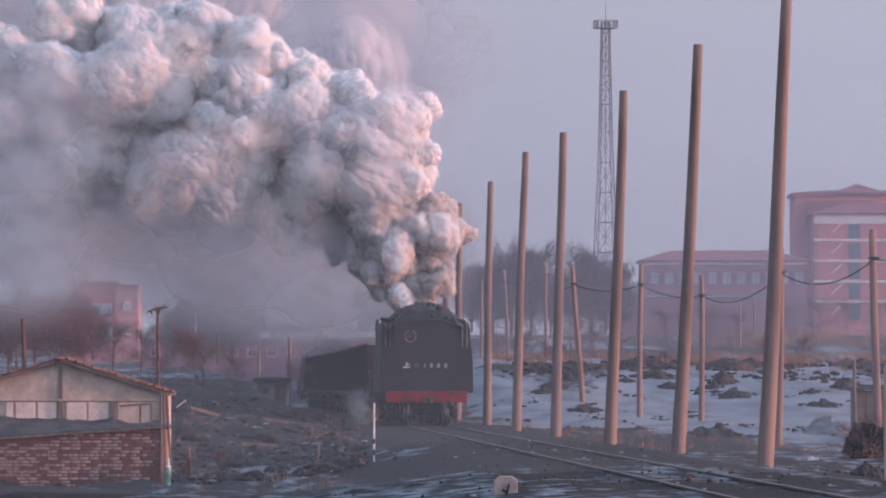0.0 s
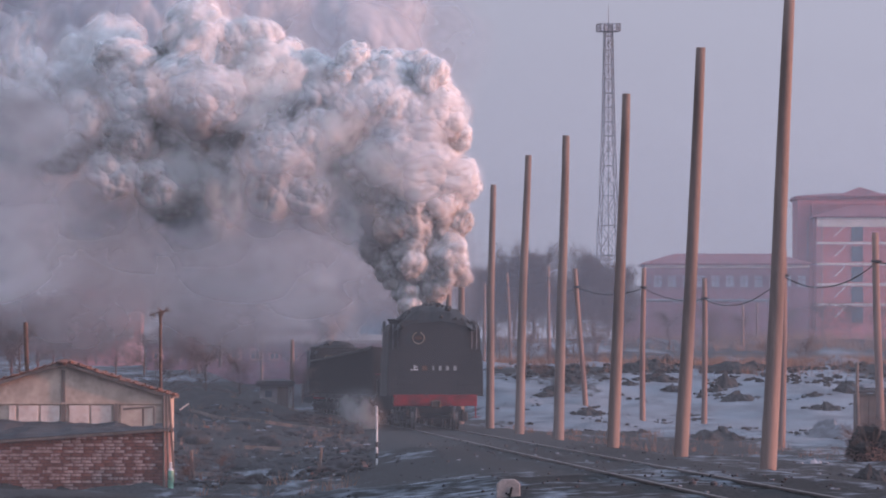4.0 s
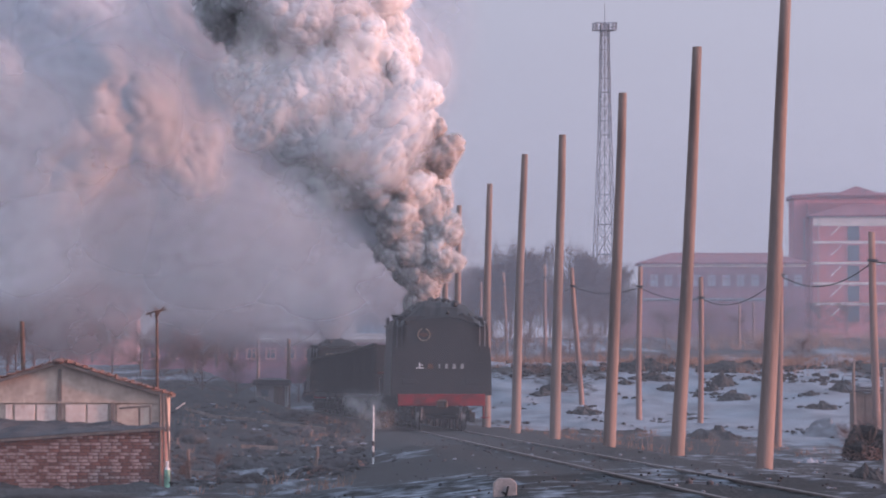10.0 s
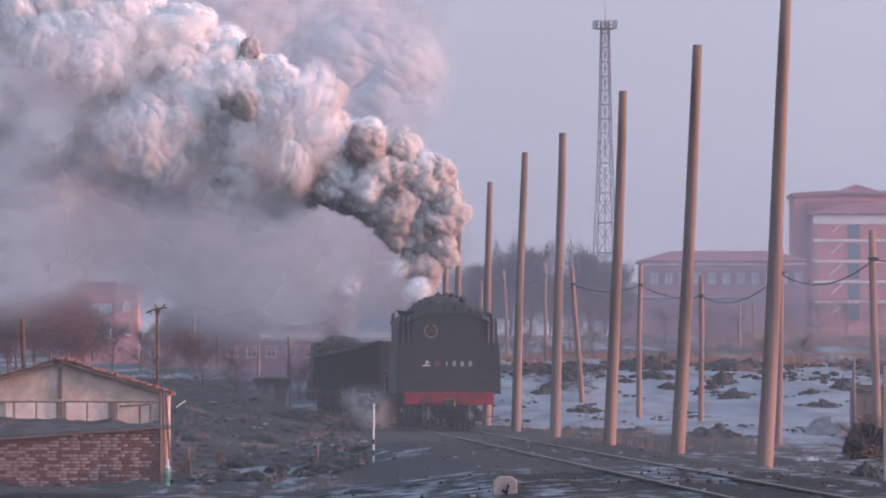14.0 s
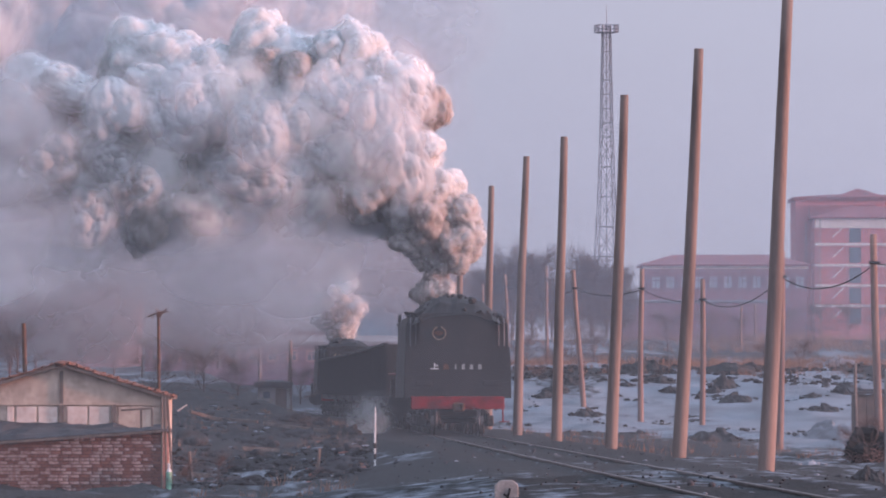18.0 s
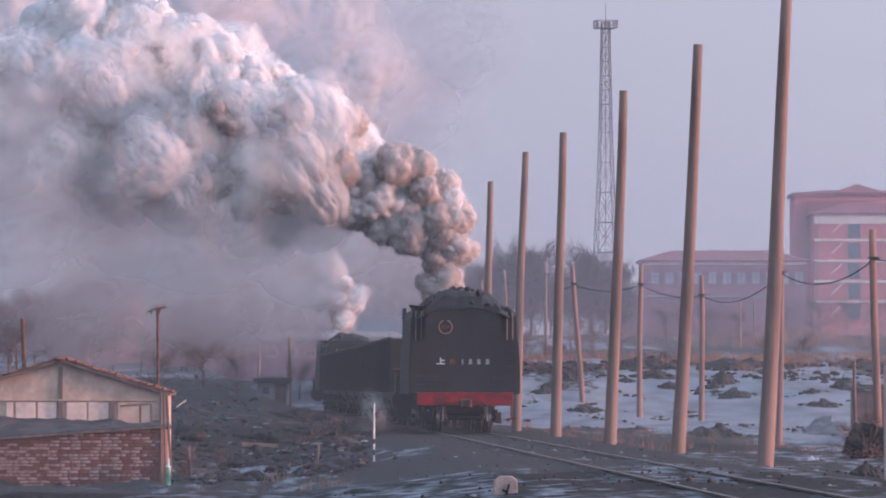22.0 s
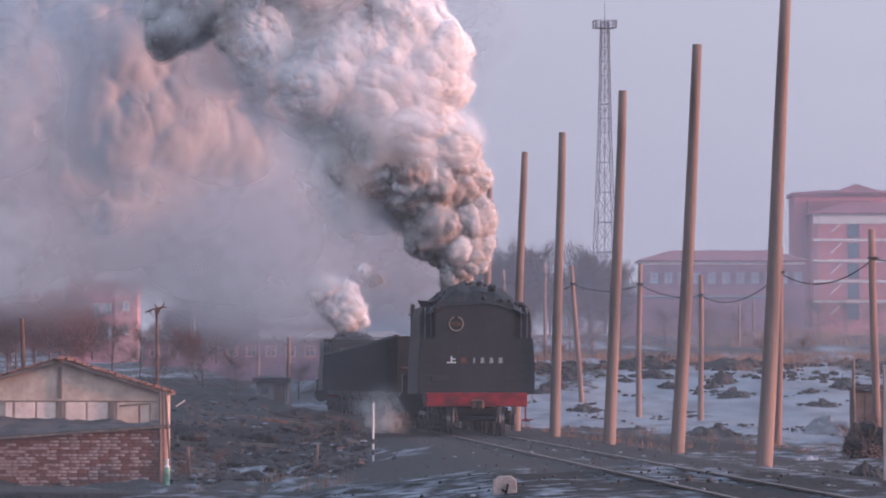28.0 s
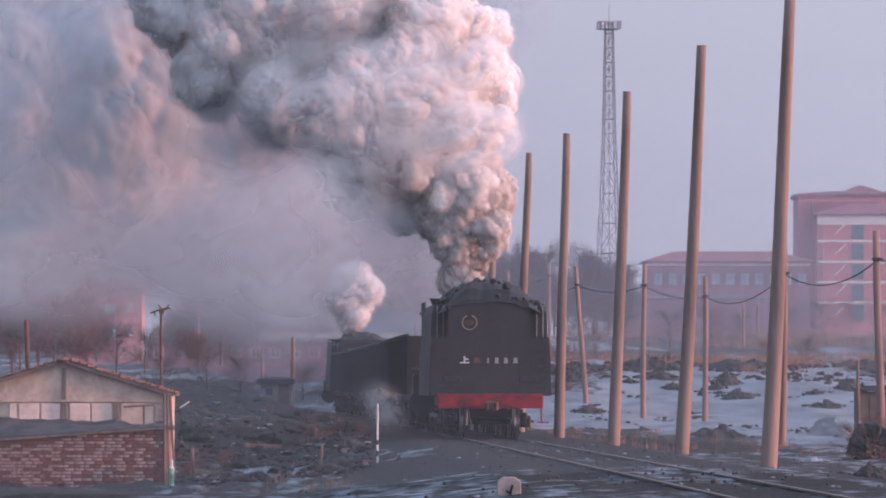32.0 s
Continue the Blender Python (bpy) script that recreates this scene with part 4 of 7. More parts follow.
def build_block():
    """Tall five-storey block with a lower-roofed front wing."""
    zb = 7.5
    b = thing("apartment_block", pose(57.57, 935.0, 0), "five-storey rose-red block with cream bands and hipped roofs", "building")
    w, zt = 36.0, 32.41
    wall_box("rear_wall_block", b, 0, w, 8, 22, zb, zt, M["redwall"])
    wall_box("cornice", b, -0.4, w + 0.4, 7.6, 22.4, zt, zt + 0.3, M["redroof"])
    hip_roof(b, -0.4, w + 0.4, 7.6, 22.4, zt + 0.3, 0.9, 6, M["redroof"], "rear_roof")
    hip_roof(b, 6.42, 14.67, 7.2, 18, zt + 0.35, 1.8, 4.03, M["redroof"], "gable_roof")
    x0 = 2.57
    zf = 29.20
    wall_box("front_wing", b, x0, w - 3, 0, 8.1, zb, zf, M["redwall"])
    hip_roof(b, x0 - 0.6, w - 2.4, -0.6, 9, zf, 2.1, 6.5, M["redroof"], "front_roof")
    wall_box("parapet_band", b, x0 + 0.06, w - 2.95, -0.15, 0.1, 27.65, zf - 0.02, M["cream"], "cream parapet band")
    for zy in (432, 469, 505, 541):
        zz = 1.43 + (687 - zy) * 935 / 10200
        wall_box("floor_band", b, x0 + 0.06, w - 2.95, -0.22, 0.1, zz, zz + 0.42, M["cream"], "cream floor band")
    for k in range(5):
        z = 27.92 - k * 3.3
        part("stair_window", new_box(1.9, 0.12, 2.5, pose(9.17, -0.04, z - 2.6)), M["glass"], b)
        bm = bmesh.new()
        tube(bm, (7.24, -0.12, z - 0.1), (5.50, -0.12, z - 1.75), 0.11, seg=6)
        part("stair_rail", bm, M["cream"], b)
    for dx in (-0.9, 0.9):
        part("drainpipe", new_tube((x0 + dx, -0.1 if dx > 0 else 7.9, zb), (x0 + dx, -0.1 if dx > 0 else 7.9, zf - 0.2), 0.09, seg=8), M["concrete"], b, "grey drainpipe")
    wall_box("penthouse", b, x0 - 0.4, 12.9, 6.2, 7.95, zf, 31.6, M["redroof"], "dark red penthouse wall")
    part("roof_snow", new_box(0.5, 0.3, 0.18, pose(11.6, 8.6, 33.5)), M["snowpile"], b)


def build_hall():
    """Long two-storey hall with a row of upper windows, and its low annex."""
    h = thing("school_hall", pose(28.38, 820.0, 0), "long red hall, shade and haze in its wall colour, with hipped roof and window row", "building")
    w, zt, zb = 23.31, 19.04, 6.0
    wall_box("wall", h, 0, w, 0, 14, zb, zt, M["hallwall"])
    hip_roof(h, -0.5, w + 0.5, -0.6, 14.6, zt, 1.75, 5, M["redroof"])
    wall_box("eaves_band", h, -0.1, w + 0.1, -0.12, 0.05, zt - 0.45, zt - 0.05, M["cream"])
    for k in range(11):
        window(h, 1.77 + k * 2.05, 0.0, 15.82, 1.25, 1.75, M["paleglass"], 1, "hallwall")
    a = thing("low_annex", pose(24.47, 790.0, 0), "low red annex with snow along its flat roof", "building")
    wall_box("wall", a, 0, 22.46, 0, 9, 5.5, 13.36, M["hallwall"])
    part("snowy_roof", new_box(22.77, 9.6, 0.35, pose(11.23, 4.5, 13.36), 0.1), M["snowpile"], a, "snow-covered flat roof")


def build_left_town():
    # pink corner house with a mast
    p = thing("pink_house", pose(-28.38, 500.0, 0), "three-storey rose-pink flat-roofed house with a roof mast", "building")
    zt, zb = 10.25, 2.0
    wall_box("wall", p, -4.0, 0, 0, 5.0, zb, zt, M["redwall"])
    # the house's end wall, turned to the front; sunlight put into its paler colour
    wall_box("pale_stair_bay", p, 0.0, 1.95, -0.35, 5.0, zb, zt - 0.25, M["palepink"], "pink end wall with its sunlight in the paler colour")
    part("flat_roof", new_box(4.4, 5.6, 0.25, pose(-2.0, 2.4, zt), 0.05), M["redroof"], p)
    part("bay_roof", new_box(2.1, 5.7, 0.2, pose(1.0, 2.35, zt - 0.25), 0.05), M["redroof"], p)
    for z in (7.66, 5.55):
        for dx in (-0.75, -1.7, -3.0):
            window(p, dx, 0.0, z, 0.75, 0.85, M["paleglass"], 1)
        window(p, 1.0, -0.35, z + 0.3, 0.5, 0.7, M["paleglass"], 0)
    part("mast", new_tube((-2.7, 1.5, zt), (-2.7, 1.5, zt + 1.6), 0.07, seg=6), M["black"], p)
    part("chimney", new_box(0.45, 0.45, 0.9, pose(-2.7, 1.5, zt + 0.2)), M["brick"], p)
    # long low row
    r = thing("long_low_house", pose(-23.86, 460.0, 0), "long low pink row house with a snowy roof ridge", "building")
    w = 20.75
    # dull wall tone: the haze before the row is in its colour
    wall_box("wall", r, 0, w, 0, 7, 1.8, 5.04, M["hallwall"])
    hip_roof(r, -0.4, w + 0.4, -0.5, 7.5, 5.04, 0.75, 1.2, M["concrete"])
    for k in range(13):
        window(r, 0.9 + k * 1.55, 0.0, 3.73, 0.75, 0.8, M["glass"], 1, "palepink")
    s = thing("workshop", pose(-16.86, 500.0, 0), "grey workshop with a snow-covered roof and dark eaves", "building")
    wall_box("wall", s, 0, 6.86, 0, 8, 2.5, 6.18, M["concrete"])
    wall_box("dark_eaves", s, -0.2, 7.01, -0.3, 8.2, 5.79, 6.38, M["redroof"])
    part("snowy_roof", new_box(7.06, 8.8, 0.35, pose(3.43, 4, 6.38), 0.1), M["snowpile"], s, "snow-covered roof")
    bl = thing("blue_shed", pose(-9.24, 620.0, 0), "pale blue sheet-metal industrial shed in the haze", "building")
    wall_box("wall", bl, 0, 6.38, 0, 10, 3.5, 10.61, M["blue"])
    for k in range(12):
        part("cladding_rib", new_box(0.12, 0.08, 10.61 - 3.6, pose(0.25 + k * 0.54, -0.03, 3.5)), M["blue"], bl)
    hip_roof(bl, -0.3, 6.69, -0.4, 10.4, 10.61, 0.9, 2.0, M["blue"])
    # hut in the yard
    hu = thing("yard_hut", pose(-8.45, 262.0, 0), "small whitewashed hut with a low dark roof", "hut")
    wall_box("wall", hu, 0, 1.41, 0, 2.2, -0.2, 1.53, M["concrete"])
    hip_roof(hu, -0.15, 1.54, -0.2, 2.4, 1.53, 0.35, 0.5, M["felt"])
    part("door", new_box(0.5, 0.06, 0.95, pose(1.05, -0.01, 0.53)), M["timber"], hu)
    part("pane", new_box(0.3, 0.05, 0.3, pose(0.4, -0.01, 1.04)), M["glass"], hu)


build_block()
build_hall()
build_left_town()


# ---------------- brick shed by the line ----------------
SY = 136.0


def build_shed():
    zg = -1.32 - 0.15
    s = thing("plastered_shed", pose(0, SY + 2.6, 0), "old shed with stained plaster gable and broken red tile roof", "shed")
    xr, xe, ze, zr = -9.21, -6.66, 1.21, 2.0
    xl = 2 * xr - xe
    bm = bmesh.new()
    prism(bm, [(xl, zg), (xe, zg), (xe, ze), (xr, zr), (xl, ze)], 0, 2.6)
    part("gable_wall", bm, M["plaster"], s, "stained beige plaster gable wall")
    zband = 1.06
    part("string_course", new_box(xe - xl, 0.06, 0.035, pose((xl + xe) / 2, -0.03, zband)), M["plaster"], s)
    part("gable_pilaster", new_box(0.09, 0.05, zr - zband - 0.12, pose(xr + 0.02, -0.02, zband)), M["timber"], s)
    for k, (xa, xb) in enumerate(((8, 20), (25, 60), (64, 98), (115, 150), (154, 190), (206, 268))):
        a, b = (xa - 784) * 138 / 10200, (xb - 784) * 138 / 10200
        part("wall_panel", new_box(b - a, 0.04, 0.52, pose((a + b) / 2, -0.018, zband - 0.55), 0.008), M["plasterlight"] if k < 5 else M["plaster"], s, "pale plaster panel")
    for xp in (105, 198):
        part("pilaster", new_box(0.1, 0.09, 0.6, pose((xp - 784) * 138 / 10200, -0.04, zband - 0.6)), M["timber"], s)
    part("corner_post", new_box(0.14, 0.1, ze - zg, pose(xe - 0.05, -0.055, zg)), M["timber"], s)
    # roof: boards and rows of tiles
    slope = math.atan2(zr - ze, xe - xr)
    for sd in (-1, 1):
        ln = (xe - xr + 0.1) / math.cos(slope)
        m = pose(xr, 0, zr + 0.02, 0, math.degrees(slope) * sd, 0)
        bm = new_box(ln, 3.2, 0.05, m @ pose(sd * ln / 2, 1.45, 0))
        part("roof_deck", bm, M["timber"], s)
        part("barge_board", new_box(ln, 0.04, 0.07, m @ pose(sd * ln / 2, -0.16, -0.02)), M["timber"], s)
        rnd = random.Random(5 + sd)
        tile = bmesh.new()
        box(tile, 0.24, 0.3, 0.03, None, 0.008)
        box(tile, 0.06, 0.3, 0.055, pose(0.09, 0, 0))
        tme = bpy.data.meshes.new("roof_tile")
        tile.to_mesh(tme)
        tile.free()
        tme.materials.append(M["tile"])
        for j in range(14):
            for i in range(4 if j else 5):
                if rnd.random() < 0.16:
                    continue
                ob = new("roof_tile", tme)
                ob.parent = s
                u = 0.12 + j * ln / 14
                ob.matrix_basis = m @ pose(sd * u, -0.05 + i * 0.31, 0.05 + rnd.uniform(0, 0.02), rnd.uniform(-7, 7), -5 * sd + rnd.uniform(-9, 9), rnd.uniform(-14, 14))
        bm = new_box(ln, 1.5, 0.04, m @ pose(sd * ln / 2, 2.1, 0.05))
        part("tile_field", bm, M["tile"], s)
    bm = bmesh.new()
    for k in range(5):
        lump(bm, 0.12, pose(xr + 0.03 * (k % 2), -0.1 + k * 0.7, zr + 0.06) @ Matrix.Diagonal((1.3, 2.4, 0.6, 1)), k, 0.3, 2)
    part("ridge_tiles", bm, M["tile"], s)
    # lean-to in front, brick, with a flat sooty roof
    l = thing("brick_lean_to", pose(0, SY, 0), "low red brick lean-to with a sagging sooty felt roof", "shed")
    x1, zt = -6.59, 0.48
    x0 = x1 - 4.6
    fall = 0.072
    bm = bmesh.new()
    prism(bm, [(x0, zg), (x1 - 0.03, zg), (x1 - 0.03, zt - 0.03), (x0, zt - 0.03 - fall * (x1 - x0))], 0.04, 0.24)
    part("backing_wall", bm, M["mortar"], l)
    part("side_wall", new_box(0.2, 2.3, zt - zg, pose(x1 - 0.12, 1.42, zg)), M["brick"], l)
    bm = bmesh.new()
    nx, ny = 24, 8
    g = [[bm.verts.new((x0 - 0.1 + (x1 - x0 + 0.16) * i / nx, -0.14 + 2.7 * j / ny, zt + 0.03 - fall * (x1 - x0) * (1 - i / nx) * (1 - j / ny) + (0.0 + 0.2 * (1 - i / nx)) * j / ny + (0.12 * noise.noise(Vector((i * 0.33, j * 0.5, 3))) + 0.07 * noise.noise(Vector((i * 0.9, j * 1.4, 5)))) * (j > 0) + 0.02 * noise.noise(Vector((i * 0.7, 1, 8))))) for j in range(ny + 1)] for i in range(nx + 1)]
    for i in range(nx):
        for j in range(ny):
            bm.faces.new((g[i][j], g[i + 1][j], g[i + 1][j + 1], g[i][j + 1]))
    r = bmesh.ops.extrude_face_region(bm, geom=bm.faces[:])
    for v in r["geom"]:
        if isinstance(v, bmesh.types.BMVert):
            v.co.z -= 0.07
    bmesh.ops.recalc_face_normals(bm, faces=bm.faces[:])
    part("felt_roof", bm, M["felt"], l, "sagging sooty felt roof")
    part("eaves_board", new_box(x1 - x0 + 0.1, 0.05, 0.06, pose((x0 + x1) / 2, -0.13, zt - 0.05 - fall * (x1 - x0) / 2, 0, -math.degrees(math.atan(fall)), 0)), M["timber"], l)
    # clutter on the flat roof: an old table frame
    f = thing("table_frame", pose(-7.32, 137.5, 0.58), "broken wooden table frame standing on the flat roof", "table frame")
    part("top_bar", new_box(0.75, 0.3, 0.05, pose(0, 0, 0.36, 0, -4, 0)), M["timber"], f)
    for dx in (0.1, 0.36):
        part("leg", new_box(0.05, 0.05, 0.5, pose(dx, 0, -0.12)), M["timber"], f)
    # pipes at the corner
    for dx, ln in ((0.06, 0.0), (0.17, 0.05), (-0.03, -0.02)):
        bm = new_tube((x1 + dx + ln, -0.05 + dx, zg - 0.1), (x1 + dx - ln - 0.05, 0.02, ze + 0.05), 0.03, seg=8)
        p = link("corner_pole", bm, M["timber"])
        p.location.y = SY
        tagged(p, "thin pale pole leaning at the shed corner", "pole", "poles at the shed corner")
    b = thing("green_bottle", pose(x1 + 0.12, SY - 0.25, -0.92), "pale green bottle standing by the shed corner", "bottle")
    part("body", new_tube((0, 0, 0), (0, 0, 0.42), 0.068, 0.068, seg=14), M["bottle"], b)
    bm = new_tube((0, 0, 0.42), (0, 0, 0.5), 0.068, 0.03, seg=14)
    tube(bm, (0, 0, 0.5), (0, 0, 0.62), 0.035, seg=12)
    part("neck", bm, M["white"], b)
    # aerial and stove pipe behind the roof
    a = thing("television_aerial", pose(-7.00, 142.0, 0), "rusty pole with a bent television aerial on top", "aerial")
    part("mast", new_tube((0, 0, zg), (-0.03, 0, 3.25), 0.035, seg=8), M["rust"], a)
    bm = bmesh.new()
    zt2 = 3.31
    rod(bm, [(-0.3, 0, zt2 - 0.08), (-0.05, 0, zt2 + 0.02), (0.22, 0.0, zt2 + 0.05)], 0.02)
    rod(bm, [(-0.1, 0, zt2 + 0.12), (0.05, 0, zt2 - 0.02), (0.16, 0, zt2 + 0.14)], 0.018)
    rod(bm, [(-0.22, 0, zt2 - 0.02), (-0.16, 0, zt2 - 0.14)], 0.018)
    box(bm, 0.12, 0.08, 0.1, pose(-0.02, 0, zt2 - 0.1))
    part("aerial_arms", bm, M["rust"], a)
    c = thing("stove_pipe", pose(-10.18, 140.0, 0), "rusty stove pipe standing behind the shed roof", "chimney pipe")
    bm = new_tube((0.03, 0, ze), (-0.03, 0, 3.04), 0.055, seg=10)
    part("pipe", bm, M["rust"], c)
    return l, x0, x1, zg, zt


SHED = build_shed()


# ---------------- things by the line ----------------
def build_marker():
    s = thing("marker_post", pose(-1.65, 138.0, gz(-1.65, 138.0)), "thin white post with black bands beside the track", "marker post")
    bands = ((0, 0.15, "white"), (0.15, 0.28, "black"), (0.28, 0.42, "white"), (0.42, 0.54, "black"), (0.54, 1.4, "white"))
    for a, b, mt in bands:
        part("band", new_tube((0, 0, a - (0.3 if a == 0 else 0)), (0, 0, b), 0.027, seg=10), M[mt], s)
    k = thing("kilometre_stone", pose(0.90, 83.0, -0.17 - 0.1), "whitewashed stone with a chipped black mark beside the rails", "stone marker")
    bm = bmesh.new()
    prism(bm, [(-0.175, 0), (0.175, 0), (0.17, 0.33), (0.09, 0.4), (-0.09, 0.4), (-0.17, 0.33)], -0.07, 0.07)
    bmesh.ops.bevel(bm, geom=bm.edges[:], offset=0.012, segments=1, affect='EDGES')
    part("stone", bm, M["stone"], k)
    part("mark", new_box(0.03, 0.012, 0.17, pose(0.01, -0.072, 0.12, 0, 14, 0)), M["black"], k)
    part("mark", new_box(0.07, 0.012, 0.03, pose(-0.02, -0.072, 0.17, 0, 30, 0)), M["black"], k)


build_marker()


def shack():
    s = thing("plank_shack", pose(13.56, 190.0, gz(14.08, 190.0) - 0.1), "small dark plank shack with a crooked roof", "shack")
    h = 1.9
    part("wall_frame", new_box(1.9, 1.8, h - 0.1, pose(0.95, 0.95, 0)), M["timber"], s)
    for k in range(11):
        part("plank", new_box(0.165, 0.03, h - 0.05 * (k % 3), pose(0.09 + k * 0.175, 0.02, 0, 0, 0.6 * math.sin(k * 4)), 0.005), M["timber"], s)
    part("roof", new_box(2.2, 2.2, 0.08, pose(0.95, 0.9, h, 4, 0, 0)), M["felt"], s)
    part("snow_cap", new_box(1.6, 1.5, 0.1, pose(1.0, 1.0, h + 0.1, 4, 0, 0), 0.04), M["snowpile"], s)
    p = stand("crooked_post", 13.29, 186.0, 2.75, 0.06, 0.05, 0.0, "short dark wooden post beside the shack", "post", "", M["timber"], 0.4)


shack()

# x, distance, half-width and height of each heap in the snowy field
HEAPS = (
    (10.17, 214.8, 1.26, 0.55, "dirt"),
    (14.26, 279.8, 1.10, 0.47, "dirt"),
    (14.17, 290.8, 0.74, 0.80, "dirt"),
    (13.45, 287.0, 0.48, 0.34, "dirt"),
    (6.41, 259.2, 0.79, 0.43, "dirt"),
    (19.85, 286.0, 0.76, 0.73, "dirt"),
    (7.50, 101.8, 0.50, 0.26, "dirt"),
    (15.01, 222.5, 1.31, 0.74, "snowpile"),
    (10.72, 307.2, 1.66, 0.72, "dirt"),
    (12.71, 327.5, 0.96, 0.51, "dirt"),
    (15.16, 306.8, 1.95, 0.42, "dirt"),
    (16.51, 308.5, 0.91, 0.36, "dirt"),
    (11.40, 268.0, 1.45, 0.11, "dirt"),
    (7.88, 235.0, 0.71, 0.12, "dirt"),
    (11.58, 262.0, 1.03, 0.10, "dirt"),
    (13.58, 285.0, 0.56, 0.17, "dirt"),
    (18.01, 280.0, 0.63, 0.14, "dirt"),
    (19.16, 290.0, 0.23, 0.28, "dirt"),
    (19.61, 297.2, 0.20, 0.23, "dirt"),
    (17.58, 268.5, 0.92, 0.37, "dirt"),
    (19.77, 356.2, 1.57, 0.49, "snowpile"),
    (20.81, 419.5, 1.85, 0.74, "snowpile"),
    (21.46, 314.5, 1.70, 0.49, "snowpile"),
    (10.93, 296.5, 1.02, 0.47, "dirt"),
    (11.38, 289.5, 0.62, 0.40, "dirt"),
    (9.21, 292.5, 0.57, 0.29, "dirt"),
    (5.64, 286.0, 0.84, 0.50, "dirt"),
    (6.49, 293.0, 0.72, 0.40, "dirt"),
    (12.40, 167.2, 0.49, 0.49, "dirt"),
    (7.89, 123.5, 0.36, 0.11, "snowpile"),
    (4.83, 279.8, 0.69, 0.33, "dirt"),
)
for k, (x, hd, r, hh, mt) in enumerate(HEAPS):
    bm = bmesh.new()
    rings, seg = 14, 44
    top = bm.verts.new((0, 0, hh))
    prev = None
    for i in range(1, rings + 1):
        u = i / rings
        row = []
        for a in range(seg):
            c = a * 2 * math.pi / seg
            e = 1 + 0.35 * noise.noise(Vector((math.cos(c) * 1.5, math.sin(c) * 1.5, k * 3.3)))
            px, py = r * u * e * math.cos(c), 1.6 * r * u * e * math.sin(c)
            up = 0.7 * hh * (1 - u ** 2.2) * (1 + 0.9 * noise.noise(Vector((px * 2.1, py * 1.1, k)))) + (0.1 * noise.noise(Vector((px * 5, py * 3, k))) + 0.07 * noise.noise(Vector((px * 13, py * 9, k)))) * (u < 0.95)
            row.append(bm.verts.new((px, py, up - 0.12 * u)))
        for a in range(seg):
            b = (a + 1) % seg
            if prev is None:
                bm.faces.new((top, row[a], row[b]))
            else:
                bm.faces.new((prev[a], row[a], row[b], prev[b]))
        prev = row
    for q in range(22):
        lump(bm, min(0.13, r * 0.14) * (0.45 + 0.3 * (q % 3)), pose(r * math.cos(q * 1.3 + k) * (0.3 + 0.04 * q), 1.3 * r * math.sin(q * 2.3 + k) * (0.3 + 0.03 * q), 0.3 * hh * (1 - q / 30)) @ Matrix.Diagonal((1.2, 1.2, min(1.0, hh / r * 1.5), 1)), q + k, 0.9, 1)
    ob = link("spoil_heap" if mt == "dirt" else "snow_heap", bm, M[mt], smooth=mt != "dirt")
    ob.location = (x, hd, gz(x, hd))
    tagged(ob, "low heap of dark frozen spoil in the snow" if mt == "dirt" else "rounded heap of sooty snow", "heap", "heaps in the snowy field")

# rubbish, timber and cinders on the slope left of the line
rnd = random.Random(12)
for k in range(22):
    y = rnd.uniform(139, 245)
    px = rnd.uniform(320, 640)
    x = min((px - 784) * y / 10200, track_x(y) - 3.2)
    bm = bmesh.new()
    r = rnd.uniform(0.15, 0.5)
    lump(bm, r * 0.8, Matrix.Diagonal((1.4, 1.4, rnd.uniform(0.5, 0.8), 1)), k, 1.3, 3)
    for q in range(4):
        lump(bm, r * 0.4, pose(r * 1.1 * math.cos(q * 1.9 + k), r * math.sin(q * 1.9 + k), 0), q + k, 0.7, 1)
    ob = link("cinder_heap", bm, M["dirt"] if k % 3 else M["felt"], smooth=True)
    ob.location = (x, y, gz(x, y) + 0.03)
    tagged(ob, "dark heap of ash and frozen cinders on the slope", "heap", "ash heaps on the slope")
for k, (px, py, d, ln, ang, tilt) in enumerate(((505, 748, 195, 1.6, 8, 8), (545, 757, 190, 1.3, -20, 6), (322, 716, 150, 0.3, 0, -35), (360, 725, 205, 1.2, 30, 14), (420, 735, 210, 1.5, -15, 4), (460, 770, 170, 1.1, 12, 3), (340, 770, 150, 0.9, 0, 5))):
    x = (px - 784) * d / 10200
    z = 1.43 + (687 - py) * d / 10200
    z = z if k == 2 else gz(x, d) + 0.12 + 0.5 * ln * abs(math.sin(radians(tilt)))
    bm = new_box(ln, 0.04 if k == 2 else 0.15, 0.035 if k == 2 else 0.12, pose(0, 0, -0.06, 0, tilt, ang), 0.01)
    ob = link("old_beam", bm, M["plasterlight"] if k == 2 else M["timber"])
    ob.location = (x, d, z)
    tagged(ob, "old weathered beam lying among the rubbish", "timber", "old timber on the slope")
for k, (px, d, h) in enumerate(((338, 139, 0.95), (562, 142, 0.7), (352, 141, 0.35), (205, 132, 0.25))):
    x = (px - 784) * d / 10200
    stand("short_stake", x, d, h, 0.045, 0.035, 0.03 * (k - 1), "short dark stake stuck in the frozen ground", "stake", "stakes on the slope", M["timber"])
b = thing("rusty_tin", pose(-6.24, 139.0, gz(-6.24, 139.0)), "rusty orange tin box nailed to a short post", "tin box")
part("post", new_box(0.06, 0.06, 0.95, pose(0.09, 0.04, -0.25)), M["timber"], b)
part("body", new_box(0.15, 0.12, 0.17, pose(0, -0.04, 0.38), 0.02), M["rust"], b)
part("lid", new_box(0.17, 0.14, 0.03, pose(0, -0.04, 0.55), 0.01), M["tile"], b)
